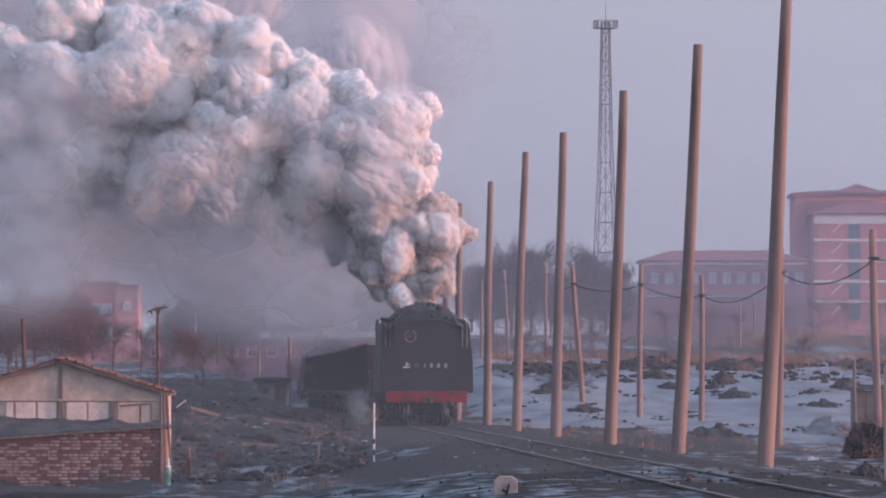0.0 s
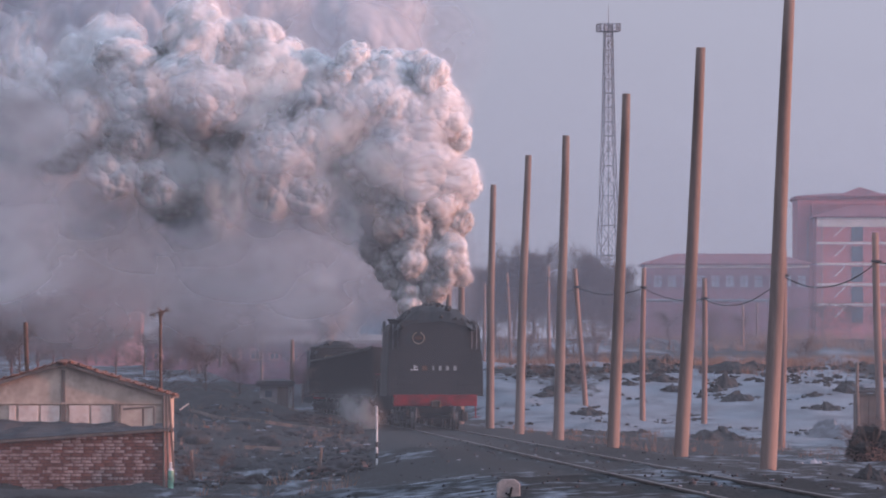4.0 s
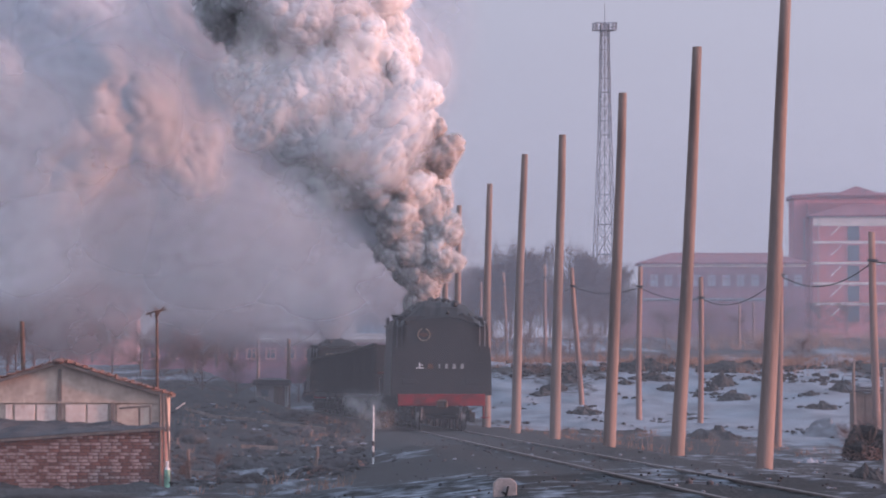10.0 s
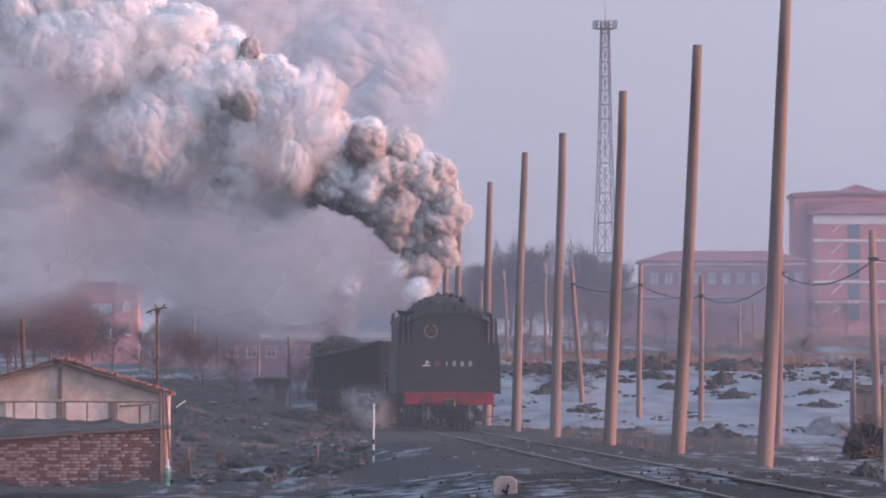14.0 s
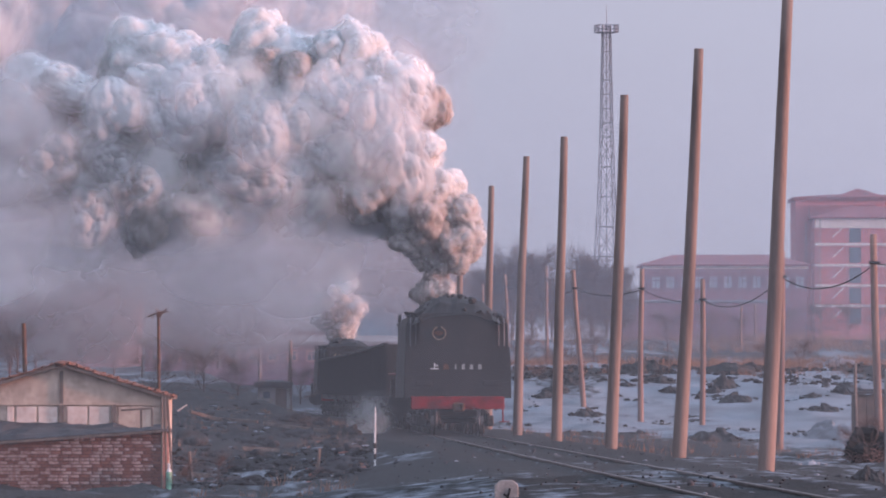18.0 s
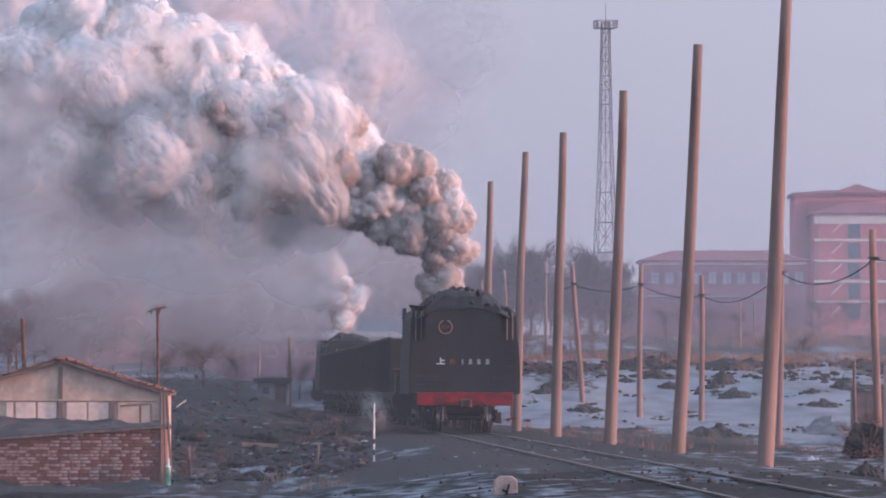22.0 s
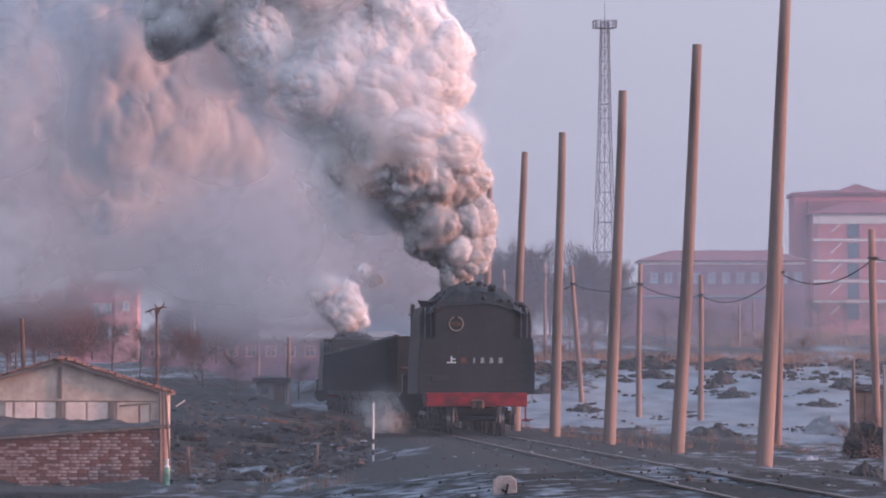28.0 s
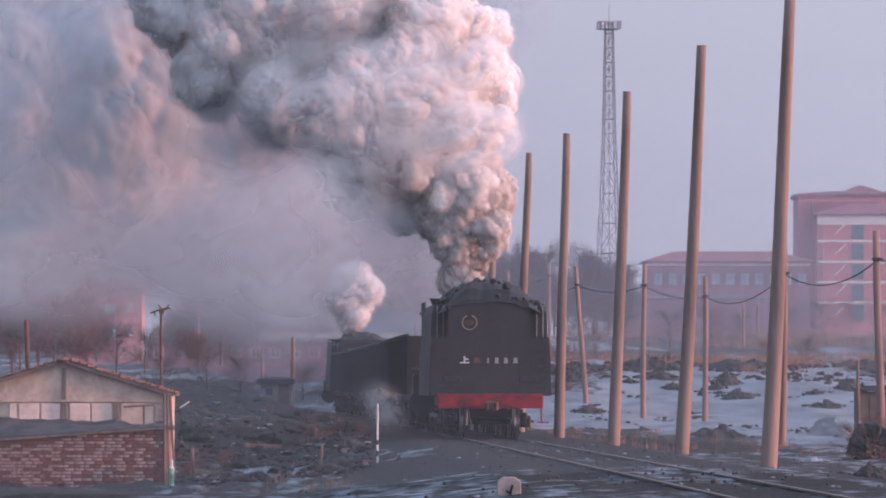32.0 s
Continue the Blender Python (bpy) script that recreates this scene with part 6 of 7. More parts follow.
# the plume's course, second by second: (across, up, half-width) at six stations from the chimney outwards,
# in steps of 1/3374 of the distance, across and down from the upper corner of the view
COURSE = {
    0: ((240, 170, 8), (234, 142, 32), (228, 102, 42), (172, 78, 48), (92, 62, 55), (10, 60, 60)),
    1: ((242, 171, 9), (238, 140, 33), (230, 100, 40), (195, 60, 44), (110, 62, 48), (10, 70, 55)),
    2: ((242, 172, 8), (242, 146, 24), (244, 108, 32), (226, 62, 45), (190, 22, 50), (80, 30, 60)),
    3: ((243, 172, 8), (242, 142, 28), (246, 100, 34), (232, 54, 48), (150, 68, 50), (60, 40, 60)),
    6: ((244, 168, 6), (247, 140, 13), (228, 112, 26), (190, 95, 40), (120, 85, 48), (40, 90, 55)),
    7: ((243, 166, 7), (240, 130, 25), (232, 92, 34), (182, 82, 45), (100, 76, 50), (20, 70, 55)),
    8: ((244, 160, 8), (246, 130, 14), (254, 92, 22), (232, 66, 32), (160, 72, 46), (60, 76, 55)),
    9: ((248, 160, 7), (241, 122, 22), (234, 74, 32), (222, 36, 38), (214, -8, 42), (190, -50, 45)),
    10: ((248, 164, 7), (242, 130, 20), (226, 96, 34), (196, 56, 42), (184, 14, 45), (168, -30, 50)),
    11: ((254, 160, 8), (254, 126, 23), (248, 80, 29), (192, 72, 42), (130, 52, 50), (40, 60, 55)),
    12: ((254, 156, 8), (252, 122, 26), (238, 96, 46), (196, 44, 48), (170, 2, 50), (120, -40, 55)),
    13: ((250, 150, 8), (240, 116, 22), (206, 86, 36), (156, 52, 45), (110, 22, 50), (60, 8, 55)),
    14: ((252, 148, 8), (236, 112, 24), (186, 86, 34), (130, 66, 38), (70, 50, 44), (10, 40, 50)),
    17: ((254, 150, 6), (238, 126, 16), (236, 96, 28), (190, 82, 42), (110, 90, 50), (20, 90, 60)),
    18: ((260, 154, 9), (250, 120, 20), (218, 98, 38), (205, 58, 42), (130, 75, 48), (40, 80, 55)),
    19: ((259, 150, 9), (242, 112, 26), (215, 82, 42), (170, 62, 46), (90, 75, 48), (10, 80, 50)),
    20: ((258, 146, 9), (246, 110, 24), (206, 72, 44), (150, 57, 46), (80, 60, 45), (0, 50, 55)),
    21: ((258, 146, 9), (237, 116, 28), (190, 87, 42), (130, 72, 44), (80, 60, 44), (10, 50, 50)),
    22: ((262, 148, 8), (241, 120, 20), (190, 96, 38), (140, 76, 44), (80, 60, 48), (10, 60, 55)),
    23: ((262, 150, 9), (241, 116, 25), (190, 96, 42), (130, 86, 46), (70, 75, 46), (10, 70, 50)),
    24: ((266, 146, 11), (238, 112, 25), (190, 96, 36), (120, 80, 44), (60, 70, 48), (0, 60, 50)),
    25: ((267, 150, 9), (262, 116, 18), (236, 86, 33), (185, 80, 44), (120, 80, 44), (50, 50, 55)),
    28: ((272, 156, 7), (256, 116, 22), (232, 86, 38), (222, 42, 44), (200, 0, 50), (140, -20, 55)),
    29: ((266, 160, 7), (266, 122, 24), (252, 80, 36), (246, 40, 38), (230, 0, 45), (190, -30, 50)),
    30: ((268, 156, 9), (248, 122, 27), (244, 86, 38), (240, 46, 44), (230, 6, 50), (180, -20, 55)),
    31: ((268, 156, 7), (256, 122, 26), (242, 86, 44), (245, 48, 50), (220, 12, 50), (150, 0, 50)),
    32: ((274, 146, 9), (264, 110, 23), (246, 82, 44), (236, 48, 52), (212, 12, 58), (140, 10, 60)),
}
BEATS = sorted(COURSE)
UNIT = 3.023 / 10200


def station(u, t):
    """A place on the plume's course, u from 0 at the chimney to 1 far out, and the plume's half-width there."""
    t = min(max(t, 0.0), 32.0)
    i = min(max(k for k in range(len(BEATS)) if BEATS[k] <= t), len(BEATS) - 2)
    f = (t - BEATS[i]) / (BEATS[i + 1] - BEATS[i])
    v = min(max(u, 0.0), 1.0) * 5
    j = min(int(v), 4)
    g = v - j
    a, b, w = ((1 - f) * ((1 - g) * p + g * q) + f * ((1 - g) * m + g * n) for p, q, m, n in zip(COURSE[BEATS[i]][j], COURSE[BEATS[i]][j + 1], COURSE[BEATS[i + 1]][j], COURSE[BEATS[i + 1]][j + 1]))
    y = way(t) + STACK + 3.0 * u
    s = UNIT * y
    return Vector(((a - 259.3) * s, y, 1.43 + (227.3 - b) * s)), (1.12 + 0.08 * u) * w * s


def mass_billow(name, mesh, u, r, off, k, label, group, grip=0.75):
    """A billow of the standing plume: keeps its station, rolls over itself and rides out and back a little with the draught."""
    ob = new(name, mesh)
    ob.scale = (r * (1.12 + 0.12 * math.sin(3.1 * k)), r * 0.92, r * (0.94 + 0.1 * math.sin(5.3 * k)))
    tagged(ob, label, "smoke", group)
    spin, rows = 9.0 + 4.0 * math.sin(k * 2.1), []
    for t in [float(q) for q in range(33)]:
        c, w = station(u + 0.035 * math.sin(t * 0.8 + k * 1.7), t)
        room = max(w - grip * r, 0.12 * w)
        turn = Euler((0.25 * math.sin(t * 0.31 + k), -radians(spin * t + 70 * k), 0.25 * math.sin(t * 0.23 + 2 * k))).to_matrix().to_4x4()
        rows.append((t, Matrix.Translation(c + Vector(off) * room) @ turn))
    FLOATERS.append((ob, rows))


def standing_plume():
    rnd = random.Random(500)
    k = 0
    # the narrow brown root over the chimney
    for u, r in ((0.0, 0.34), (0.03, 0.4), (0.06, 0.46), (0.09, 0.52)):
        mass_billow("root_billow", ROOT[k % 2], u, r, (rnd.uniform(-0.5, 0.5), 0, rnd.uniform(-0.3, 0.3)), k, "brown billow of fresh coal smoke over the chimney", "root billows of the main plume")
        k += 1
    for j in range(30):
        u = 0.02 + 0.2 * (j + 0.5) / 30
        a = rnd.uniform(0, 2 * math.pi)
        mass_billow("root_billow", GREY[j % 3], u, (0.32 + 1.5 * u) * rnd.uniform(0.75, 1.3), (1.1 * math.cos(a), -rnd.uniform(0, 0.8), 0.8 * math.sin(a)), k, "grey billow low in the plume", "root billows of the main plume", 0.25)
        k += 1
    # the body, and the billows that swell out of it
    for u in (0.12, 0.17, 0.22, 0.27, 0.32, 0.38, 0.45, 0.52, 0.6, 0.68, 0.76, 0.84, 0.92, 1.0):
        r = min(0.42 + 2.6 * u, 2.1)
        mass_billow("plume_billow", BIG[k % 5] if u > 0.3 else GREY[k % 3], u, r, (rnd.uniform(-0.3, 0.3), 0.35, rnd.uniform(-0.3, 0.3)), k, "great rounded billow of pale smoke, pink in the low sun", "great billows of the main plume")
        k += 1
    for j in range(110):
        u = 0.1 + 0.9 * ((j + 0.5) / 110) ** 1.05
        r = (0.4 + 0.85 * u) * rnd.uniform(0.75, 1.25)
        a, h = rnd.uniform(0, 2 * math.pi), rnd.uniform(0.35, 1.0)
        off = (h * math.cos(a), -rnd.uniform(0.2, 1.0) * math.sqrt(1.05 - h * h), h * math.sin(a))
        mesh = GREY[j % 3] if rnd.random() < (1.0 if u < 0.26 else 0.5 if u < 0.36 else 0.12) else BIG[j % 5]
        mass_billow("side_billow", mesh, u, r, off, k, "lesser round billow swelling out of the plume", "lesser billows of the main plume", 0.6)
        k += 1


standing_plume()


def clouds():
    """Older smoke behind the plume, broad and soft, drifting off to the side."""
    rnd = random.Random(91)
    spots = [(a + rnd.uniform(-18, 18), b + rnd.uniform(-14, 14), rnd.uniform(2.4, 3.8)) for b in (-5, 40, 85) for a in ((-20, 35, 90, 145, 195) if b < 60 else (-25, 25, 75, 125))]
    for k, (a, b, r) in enumerate(spots):
        ob = new("old_smoke_cloud", DOMES[k % 5])
        ob.scale = (r * 1.25, r * 0.7, r)
        tagged(ob, "broad soft cloud of older blue-grey smoke", "smoke", "old smoke clouds")
        rows, deep = [], rnd.uniform(5, 16)
        for t in range(0, 33, 2):
            y = way(t) + STACK + deep
            s = UNIT * y
            rows.append((float(t), Matrix.Translation(((a - 259.3 - 14 * math.sin(t * 0.21 + k)) * s, y, 1.43 + (227.3 - b + 8 * math.sin(t * 0.27 + 2 * k)) * s)) @ pose(0, 0, 0, 6 * math.sin(t * 0.2 + k), 0, 15) @ pose(0, 0, 0, 0, -5 * t + 50 * k, 0)))
        FLOATERS.append((ob, rows))


clouds()


def wisps():
    """Soft smoke that blurs the skin of the older part of the plume."""
    rnd = random.Random(92)
    for j in range(40):
        u, s = 0.4 + 0.6 * (j + 0.5) / 40, rnd.uniform(1.0, 1.8)
        d = Vector((rnd.uniform(-0.8, 0.55), rnd.uniform(-1.1, -0.7), rnd.uniform(-0.85, 0.6)))
        ob = new("smoke_wisp", SKINS[j % 3] if j % 4 else WISP)
        ob.scale = (s * rnd.uniform(0.9, 1.4), s, s * rnd.uniform(0.8, 1.2))
        tagged(ob, "soft wisp of thin smoke on the face of the plume", "smoke", "wisps of the main plume")
        ph, rows = rnd.uniform(0, 6), []
        for t in range(0, 33):
            c, w = station(u, t)
            rows.append((float(t), Matrix.Translation(c + d * w) @ pose(0, 0, 0, 12 * math.sin(t * 0.3 + ph), 0, 10 + 30 * d.x) @ pose(0, 0, 0, 0, -7 * t + 60 * ph, 0)))
        FLOATERS.append((ob, rows))


wisps()

AGES = (0.0, 0.2, 0.45, 0.75, 1.1, 1.6, 2.2, 3.0, 4.0, 5.2, 6.5, 8.0)


def add_billow(name, mesh, r, te, stack, hide, label, group, rnd, path, sink):
    """A small billow: waits inside the engine, leaves the chimney at te, travels along path(a, t), and is swallowed by the plume at its station sink."""
    ob = new(name, mesh)
    ob.scale = (r * rnd.uniform(0.9, 1.1), r * rnd.uniform(0.9, 1.1), r * rnd.uniform(0.9, 1.1))
    tagged(ob, label, "smoke", group)
    axis = Vector((rnd.gauss(0, 1), rnd.gauss(0, 1), rnd.gauss(0, 0.6))).normalized()
    a0 = rnd.uniform(0, 6)
    if mesh.name.startswith("puff"):
        axis, a0 = Vector((0, 1, 0)), 0.0
    def at(p, a):
        return Matrix.LocRotScale(p, Matrix.Rotation(a0, 3, 'Z').to_quaternion() @ Matrix.Rotation(1.15 * (1 - math.exp(-a / 3.0)), 3, axis).to_quaternion(), None)
    def inside(t, y, z):
        q = way(t) + y
        return Vector((track_x(q), q, z))
    rows = []
    t = 0.0
    while t < te - 0.5:
        rows.append((t, at(inside(t, *hide), 0)))
        t += 1.6
    if te > 0.5:
        rows.append((te - 0.4, at(inside(te - 0.4, *hide), 0)))
    last, gone = path
    for a in AGES:
        t = te + a
        if a >= gone:
            break
        p = inside(te, stack, 3.8 - r * 0.5) if a == 0.0 else last(a, min(max(t, 0.0), 32.0))
        rows.append((t, at(p, a)))
    a = gone
    while te + a < 33.5:
        p, q = station(sink, te + a)
        rows.append((te + a, at(p + Vector((0, 0.3 * q, 0)), a)))
        a += 2.0
    # keep what falls in the clip, with its ends at 0 and 32
    def between(t):
        for (t0, m0), (t1, m1) in zip(rows, rows[1:]):
            if t0 <= t <= t1:
                return m0.lerp(m1, (t - t0) / max(1e-6, t1 - t0))
        return rows[-1][1] if t > rows[0][0] else rows[0][1]
    kept = [(t, m) for t, m in rows if 0.06 < t < 31.94]
    FLOATERS.append((ob, [(0.0, between(0.0))] + kept + [(32.0, between(32.0))]))


def plume_path(rnd, gone, tight=1.0):
    """Along the skin of the main plume, quick at first."""
    off = Vector((rnd.gauss(0.1, 0.6), rnd.uniform(-1.0, -0.25), rnd.gauss(0.1, 0.6))).normalized() * tight * rnd.uniform(0.75, 1.05)
    pace = rnd.uniform(0.85, 1.2)
    def go(a, t):
        c, r = station(1 - math.exp(-a * pace / 4.6) - 0.04 * math.exp(-a / 0.25), t)
        if a < 0.4:
            q = way(t) + STACK
            c = Vector((track_x(q), q, 4.3)).lerp(c, a / 0.4)
            r *= a / 0.4
        return c + off * r
    return go, gone


def far_path(rnd, gone):
    """Up and a little sideways from the far chimney."""
    off = Vector((rnd.gauss(0, 0.4), rnd.gauss(0, 0.4), rnd.gauss(0, 0.3)))
    lift, pull = rnd.uniform(0.8, 1.1), rnd.uniform(-0.4, 1.0)
    def go(a, t):
        q = way(t) + STACK2
        s = 0.15 + 0.7 * min(a, 3.0)
        return Vector((track_x(q) - pull * 0.45 * a + 0.25 * a, q, 4.4 + lift * 3.4 * (1 - math.exp(-a / 1.5)))) + off * s
    return go, gone


def jet_path(rnd, gone, pull, lift):
    off = Vector((rnd.gauss(0, 0.3), rnd.gauss(0, 0.3), rnd.gauss(0, 0.3)))
    def go(a, t):
        q = way(t) + 14.5
        return Vector((track_x(q) - 0.2 - pull * a * 1.2, q, 4.15 + lift * 2.6 * (1 - math.exp(-a / 0.8)))) + off * (0.1 + 0.6 * a)
    return go, gone


SOOTY = ((7.4, 14.2), (16.8, 28.2), (31.0, 32.0))       # spells of dark firing


def build_plumes():
    rnd = random.Random(77)
    # main plume: billows that roll along its skin, darker ones in beats at its root
    te = -7.0
    while te < 31.9:
        sooty = any(lo < te < hi for lo, hi in SOOTY)
        kind = "smokemid" if rnd.random() < (0.85 if sooty else 0.08) else "smoke"
        r = rnd.uniform(0.4, 0.75)
        add_billow("smoke_billow", rnd.choice(KINDS[kind]), r, te, STACK, (rnd.uniform(3.5, 6.0), 2.4), "rounded billow of pale coal smoke lit pink by low sun", "billows of the main plume", rnd, plume_path(rnd, rnd.choice((4.0, 5.2, 6.5))), rnd.uniform(0.6, 0.9))
        te += 0.13
    te = -0.9
    while te < 31.9:
        if any(lo < te < hi for lo, hi in SOOTY) and (te / 1.9) % 1.0 < 0.75:
            add_billow("dark_smoke_billow", rnd.choice(KINDS["smokedark"]), rnd.uniform(0.26, 0.5), te, STACK, (rnd.uniform(3.5, 6.0), 2.4), "small brown billow at the root of the plume", "dark billows of the main plume", rnd, plume_path(rnd, rnd.choice((0.75, 1.1, 1.6)), 0.95), rnd.uniform(0.35, 0.5))
        te += 0.07
    # second, thinner plume at the far end of the train
    te = -3.0
    while te < 31.9:
        kind = ("brown", "grey", "white", "white")[int((te / 1.7) % 1.0 * 4)]
        add_billow("thin_smoke_billow", PUFFS[kind], rnd.uniform(0.55, 0.95), te, STACK2, (REAR + rnd.uniform(3, 6.0), 2.3), "small billow of smoke from the far locomotive", "billows of the far plume", rnd, far_path(rnd, rnd.choice((2.2, 3.0))), rnd.uniform(0.5, 0.8))
        te += 0.19
    # white steam from the safety valve, in spells
    for lo, hi, pull, lift in ((-0.8, 0.6, 0.3, 0.7), (8.1, 8.8, 0.5, 0.7), (12.2, 17.0, 0.6, 0.7), (18.4, 19.6, 2.2, 0.25), (22.4, 23.4, 2.2, 0.25), (28.4, 31.2, 0.5, 0.6)):
        te = lo
        while te < hi:
            add_billow("steam_puff", PUFFS["white"], rnd.uniform(0.36, 0.6), te, 14.5, (rnd.uniform(3, 6.0), 2.3), "small bright puff of white steam", "steam puffs", rnd, jet_path(rnd, 1.1, pull, lift), rnd.uniform(0.3, 0.45))
            te += 0.14


build_plumes()


def far_masses():
    """The standing root of the far plume."""
    for k, (r, h, dx, mt) in enumerate(((0.42, 0.45, 0.05, "smokedark"), (0.62, 1.15, 0.1, "smokemid"), (0.85, 2.1, 0.3, "smoke"), (0.8, 2.6, -0.6, "smoke"), (1.0, 3.4, 0.1, "smoke"), (0.95, 4.4, -0.5, "smoke"))):
        ob = new("far_plume_billow", tinted(billow_mesh("billow", 90 + k, 4, SOFT), mt))
        ob.scale = (r, r, r)
        tagged(ob, "soft billow of smoke over the far locomotive", "smoke", "standing billows of the far plume")
        rows = []
        for t in np.arange(0, 32.01, 1.0):
            q = way(t) + STACK2
            wob = 0.12 * h * math.sin(t * 0.9 + k)
            puff = 0.75 + 0.25 * math.sin(t * 0.55 + 1.0)
            rows.append((float(t), pose(track_x(q) + dx + wob, q, 4.25 + h * puff, 10 * math.sin(t * 0.5 + k), -14 * t, 0)))
        FLOATERS.append((ob, rows))


far_masses()


# ---------------- thin smoke and mist that one can see through ----------------
scene.cycles.transparent_max_bounces = 32
scene.cycles.max_bounces, scene.cycles.diffuse_bounces, scene.cycles.transmission_bounces = 6, 4, 4


def thin_bank(k, s, rows, mesh=BANK):
    """A bank of thin smoke that drifts: rows of time, x, y, z."""
    ob = new("smoke_bank", mesh)
    ob.scale = (s * 1.75, s * 0.8, s * 1.35)
    tagged(ob, "drifting bank of thin grey-pink smoke", "smoke", "drifting smoke banks")
    ts = [q[0] for q in rows]
    out = []
    for t in np.arange(0, 32.01, 2.0):
        x, y, z = (float(np.interp(t, ts, [q[j] for q in rows])) for j in (1, 2, 3))
        out.append((float(t), pose(x + 0.5 * math.sin(t * 0.5 + k), y, z + 0.3 * math.sin(t * 0.4 + 2 * k), 5 * math.sin(t * 0.1 + k), 12 * math.sin(k * 2.0 - 0.1 * t), 0)))
    FLOATERS.append((ob, out))


def build_banks():
    rnd = random.Random(31)
    k = 0
    for px, py, s in ((60, 60, 5.5), (200, 120, 5.0), (20, 220, 5.0), (160, 270, 4.6), (300, 320, 4.2), (60, 350, 4.2), (430, 400, 3.4), (350, 250, 5.0), (450, 80, 5.0), (560, 460, 2.8), (600, 120, 3.6), (-60, 160, 6.0), (250, 30, 5.0), (480, 330, 4.2)):
        y = rnd.uniform(238, 262)
        x, z = (px - 784) * y / 10200, 1.43 + (687 - py) * y / 10200
        thin_bank(k, s * 1.15, ((0, x, y, z), (32, x - 0.04 * 32, y, z + 0.4)))
        k += 1
    for px, py, s in ((-60, 230, 3.2), (0, 430, 2.4)):
        x, z = (px - 784) * 186 / 10200, 1.43 + (687 - py) * 186 / 10200
        thin_bank(k, s, ((0, x, 186, z), (32, x - 0.6, 186, z + 0.3)))
        k += 1
    # soft smoke sagging from the underside of the plume
    for u in (0.45, 0.55, 0.65, 0.75, 0.85, 0.95):
        rows = []
        for t in range(0, 33, 2):
            c, w = station(u, t)
            rows.append((t, c.x - 0.2 * w, c.y - 1.0, c.z - 0.9 * w))
        thin_bank(k, 1.5, rows)
        k += 1
    # smoke that lies over the yard behind the train
    for px, py, s in ((480, 500, 2.6), (600, 520, 2.4), (700, 500, 2.2), (420, 440, 3.0), (560, 440, 3.0), (680, 430, 2.6), (640, 470, 2.4), (730, 470, 2.0), (620, 400, 2.6), (740, 540, 1.6), (660, 560, 1.8), (520, 580, 1.8), (330, 480, 2.8)):
        y = rnd.uniform(330, 390)
        x, z = (px - 784) * y / 10200, 1.43 + (687 - py) * y / 10200
        thin_bank(k, s * 1.5, ((0, x, y, z), (16, x - 0.6, y, z + 0.3), (32, x, y, z)), YARD)
        k += 1
    for px, py, s in ((770, 90, 2.4), (690, 200, 2.6)):
        x, z = (px - 784) * 262 / 10200, 1.43 + (687 - py) * 262 / 10200
        thin_bank(k, s, ((0, x, 262, z), (8, x - 1.5, 262, z + 1), (13, x - 2.5, 262, z + 2.5), (20, x, 262, z), (32, x + 1.2, 262, z + 1.5)))
        k += 1
    # low banks, which lift and thin out in two spells
    for px, py, s in ((80, 540, 3.6), (230, 530, 3.2), (350, 560, 2.9), (450, 545, 2.6), (150, 590, 2.8)):
        y = rnd.uniform(268, 285)
        x, z = (px - 784) * y / 10200, 1.43 + (687 - py) * y / 10200
        thin_bank(k, s, ((0, x - 1, y, z + 4.2), (3, x, y, z + 2), (5, x, y, z), (9.5, x - 0.5, y, z), (11, x - 1.5, y, z + 3.6), (14, x - 1.5, y, z + 3.8), (16, x, y, z + 0.3), (24, x, y, z), (27.5, x - 1.5, y, z + 3.4), (32, x - 1.5, y, z + 2.6)), YARD)
        k += 1
    # upright see-through sheets, added at set distances to haze what lies behind
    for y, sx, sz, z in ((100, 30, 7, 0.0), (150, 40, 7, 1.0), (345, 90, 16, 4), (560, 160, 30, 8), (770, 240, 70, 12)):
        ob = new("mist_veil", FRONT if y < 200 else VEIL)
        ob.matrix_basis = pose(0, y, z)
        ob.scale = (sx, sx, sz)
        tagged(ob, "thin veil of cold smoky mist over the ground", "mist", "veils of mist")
        if y == 150:
            # this sheet moves back past the train, so the haze before it thins
            FLOATERS.append((ob, [(t, pose(0, yy, z)) for t, yy in ((0.0, 150), (8.0, 150), (14.0, 156), (18.0, 172), (22.0, 190), (27.0, 200), (32.0, 204))]))
    for k in range(9):
        te = k * 3.4 - 1
        ob = new("cylinder_steam", WISP)
        s = rnd.uniform(0.45, 0.7)
        ob.scale = (s * 1.2, s * 0.9, s * 1.7)
        tagged(ob, "low cloud of white steam beside the wheels", "steam", "low steam clouds")
        rows, t = [], 0.0
        while t < te - 0.7:
            q = way(t) + 4.5
            rows.append((t, pose(track_x(q), q, 2.2)))
            t += 1.6
        for a in (-0.6, 0.0, 0.7, 1.5, 2.6, 4.5, 7.5, 9.0):
            t = te + a
            if not 0 <= t < 31.9 or (rows and t <= rows[-1][0] + 0.05):
                continue
            q = way(max(0.0, min(32.0, te + 0.6 * max(a, 0.0)))) + 8.5
            b = max(0.0, a)
            rows.append((t, pose(track_x(q) - (0 if a < 0 else 1.7 + 0.3 * min(b, 3)), q + 0.3 * b, (1.6 if a < 0 else 0.45) + 0.08 * b - (3.0 if a > 7 else 0), 0, -9 * b, 0)))
        if rows[0][0] > 0:
            rows.insert(0, (0.0, rows[0][1]))
        rows.append((32.0, rows[-1][1]))
        FLOATERS.append((ob, rows))


build_banks()


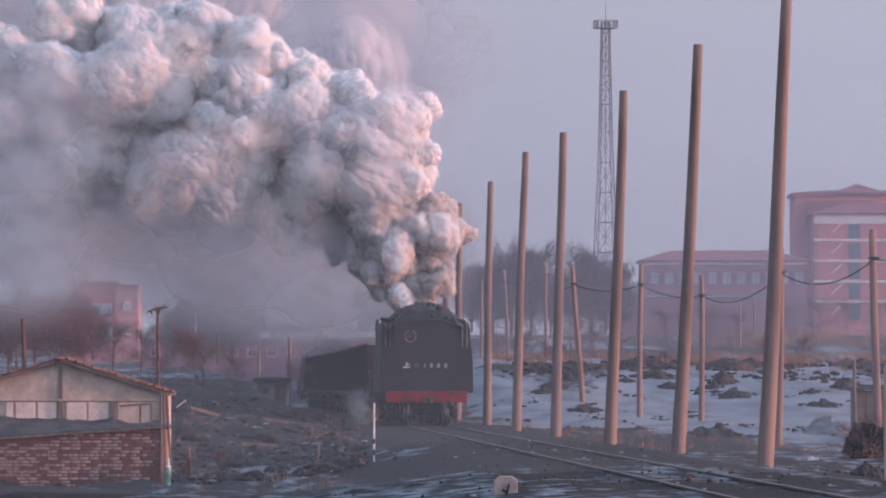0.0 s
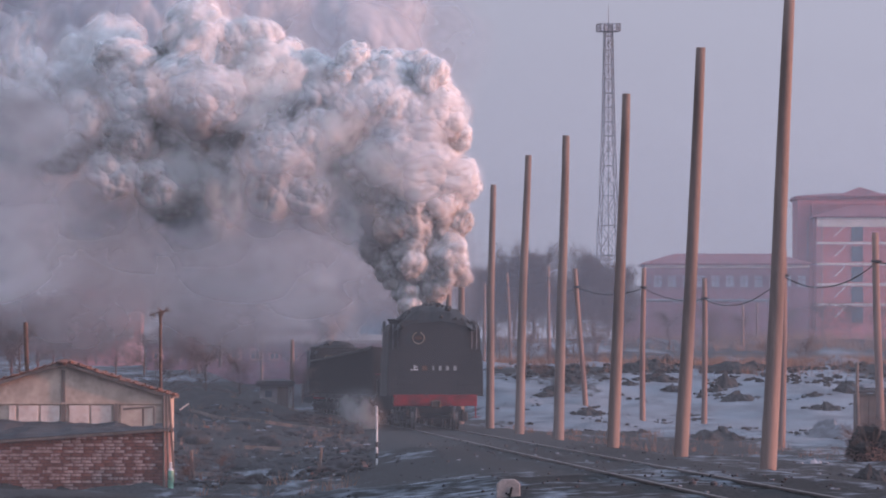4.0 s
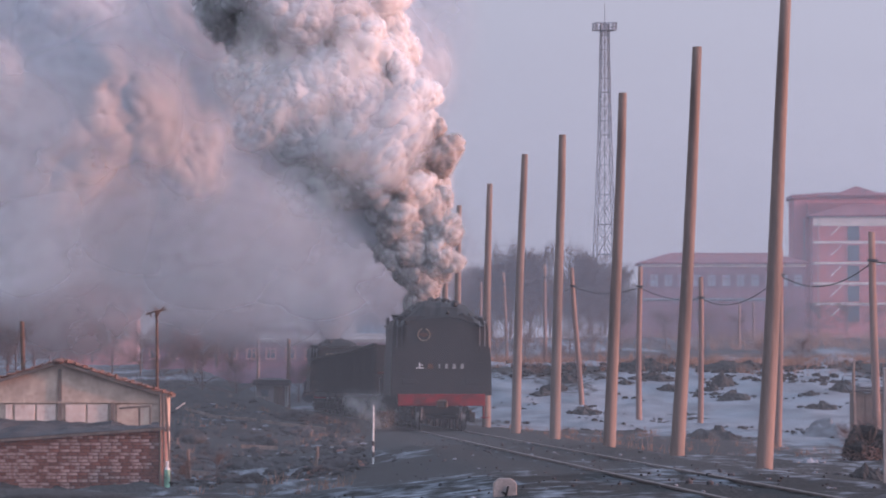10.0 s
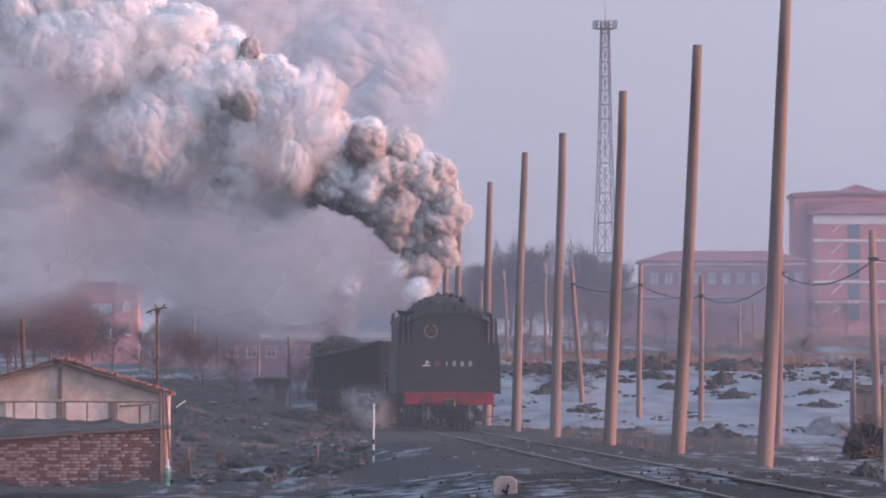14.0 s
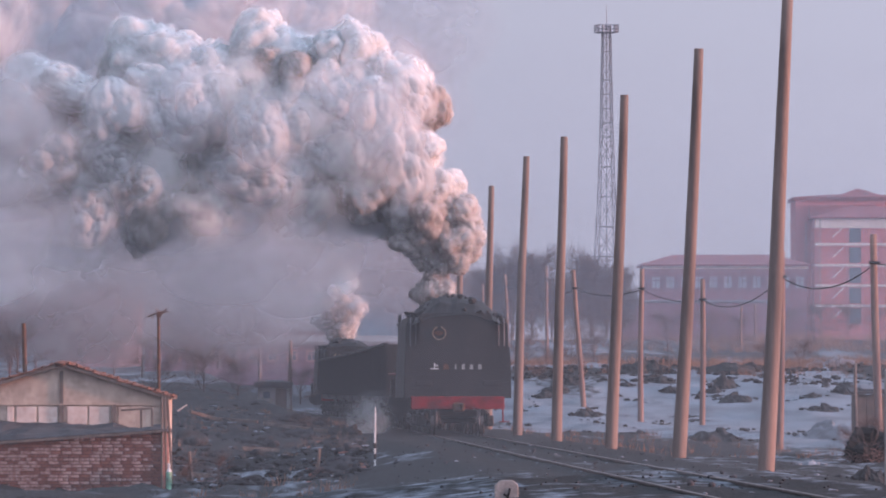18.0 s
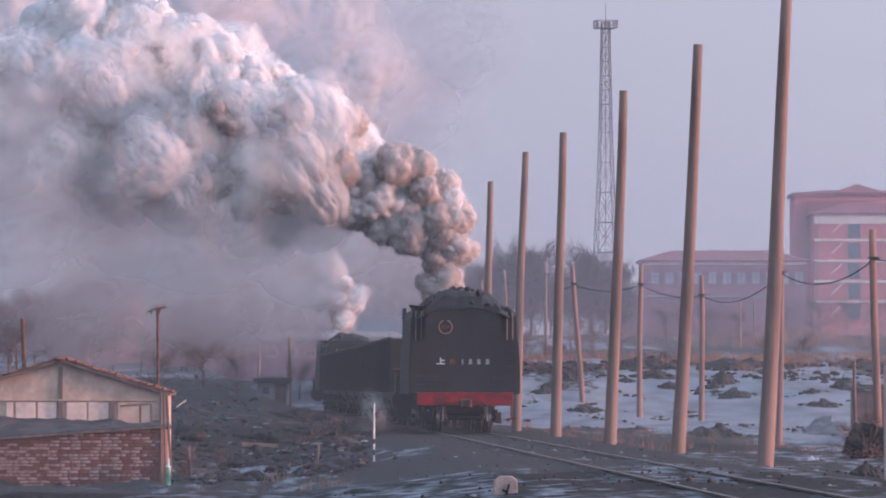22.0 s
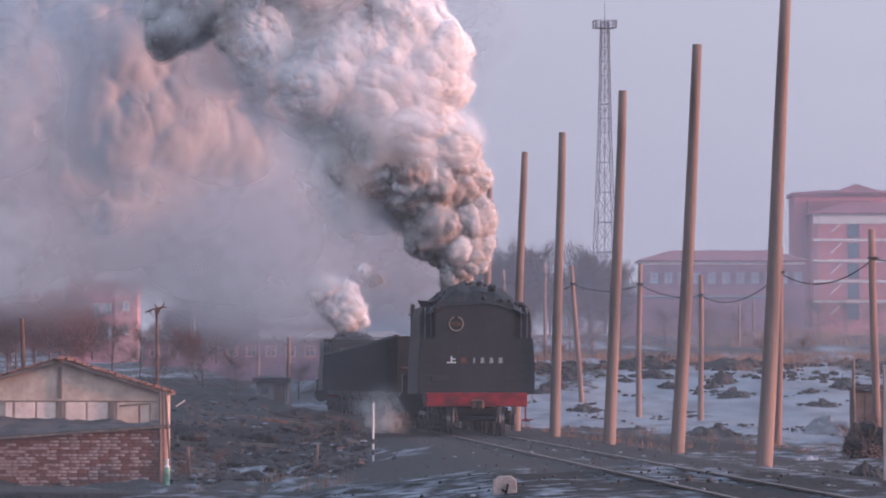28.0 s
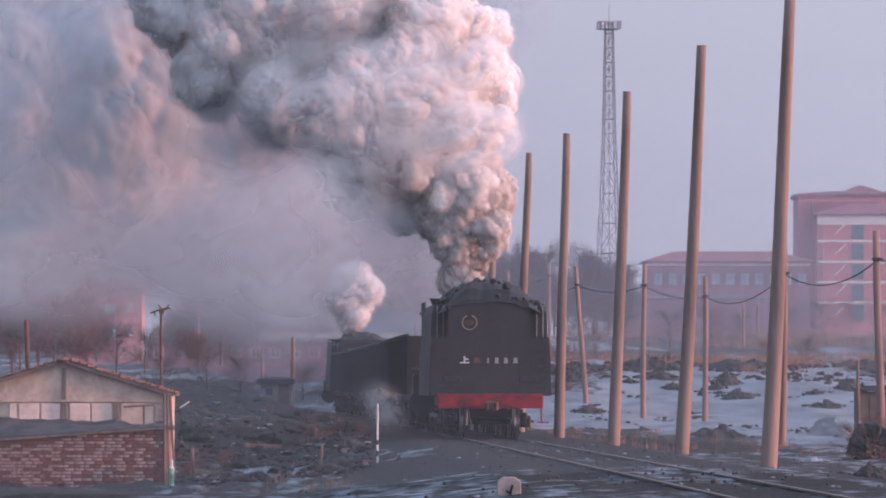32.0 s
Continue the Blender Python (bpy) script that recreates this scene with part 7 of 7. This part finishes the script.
# ---------------- what moves ----------------
def motions():
    steps = [k * 1.0 for k in range(33)]
    for ob, off in MOVERS:
        walk(ob, [(t, on_line(way(t) + off)) for t in steps])
    for ob, y, r in SPINNERS:
        walk(ob, [(t, pose(0, y, r, math.degrees((way(0) - way(t)) / r))) for t in [k * 0.4 for k in range(81)]])
    for ob, rows in FLOATERS:
        walk(ob, rows)


motions()
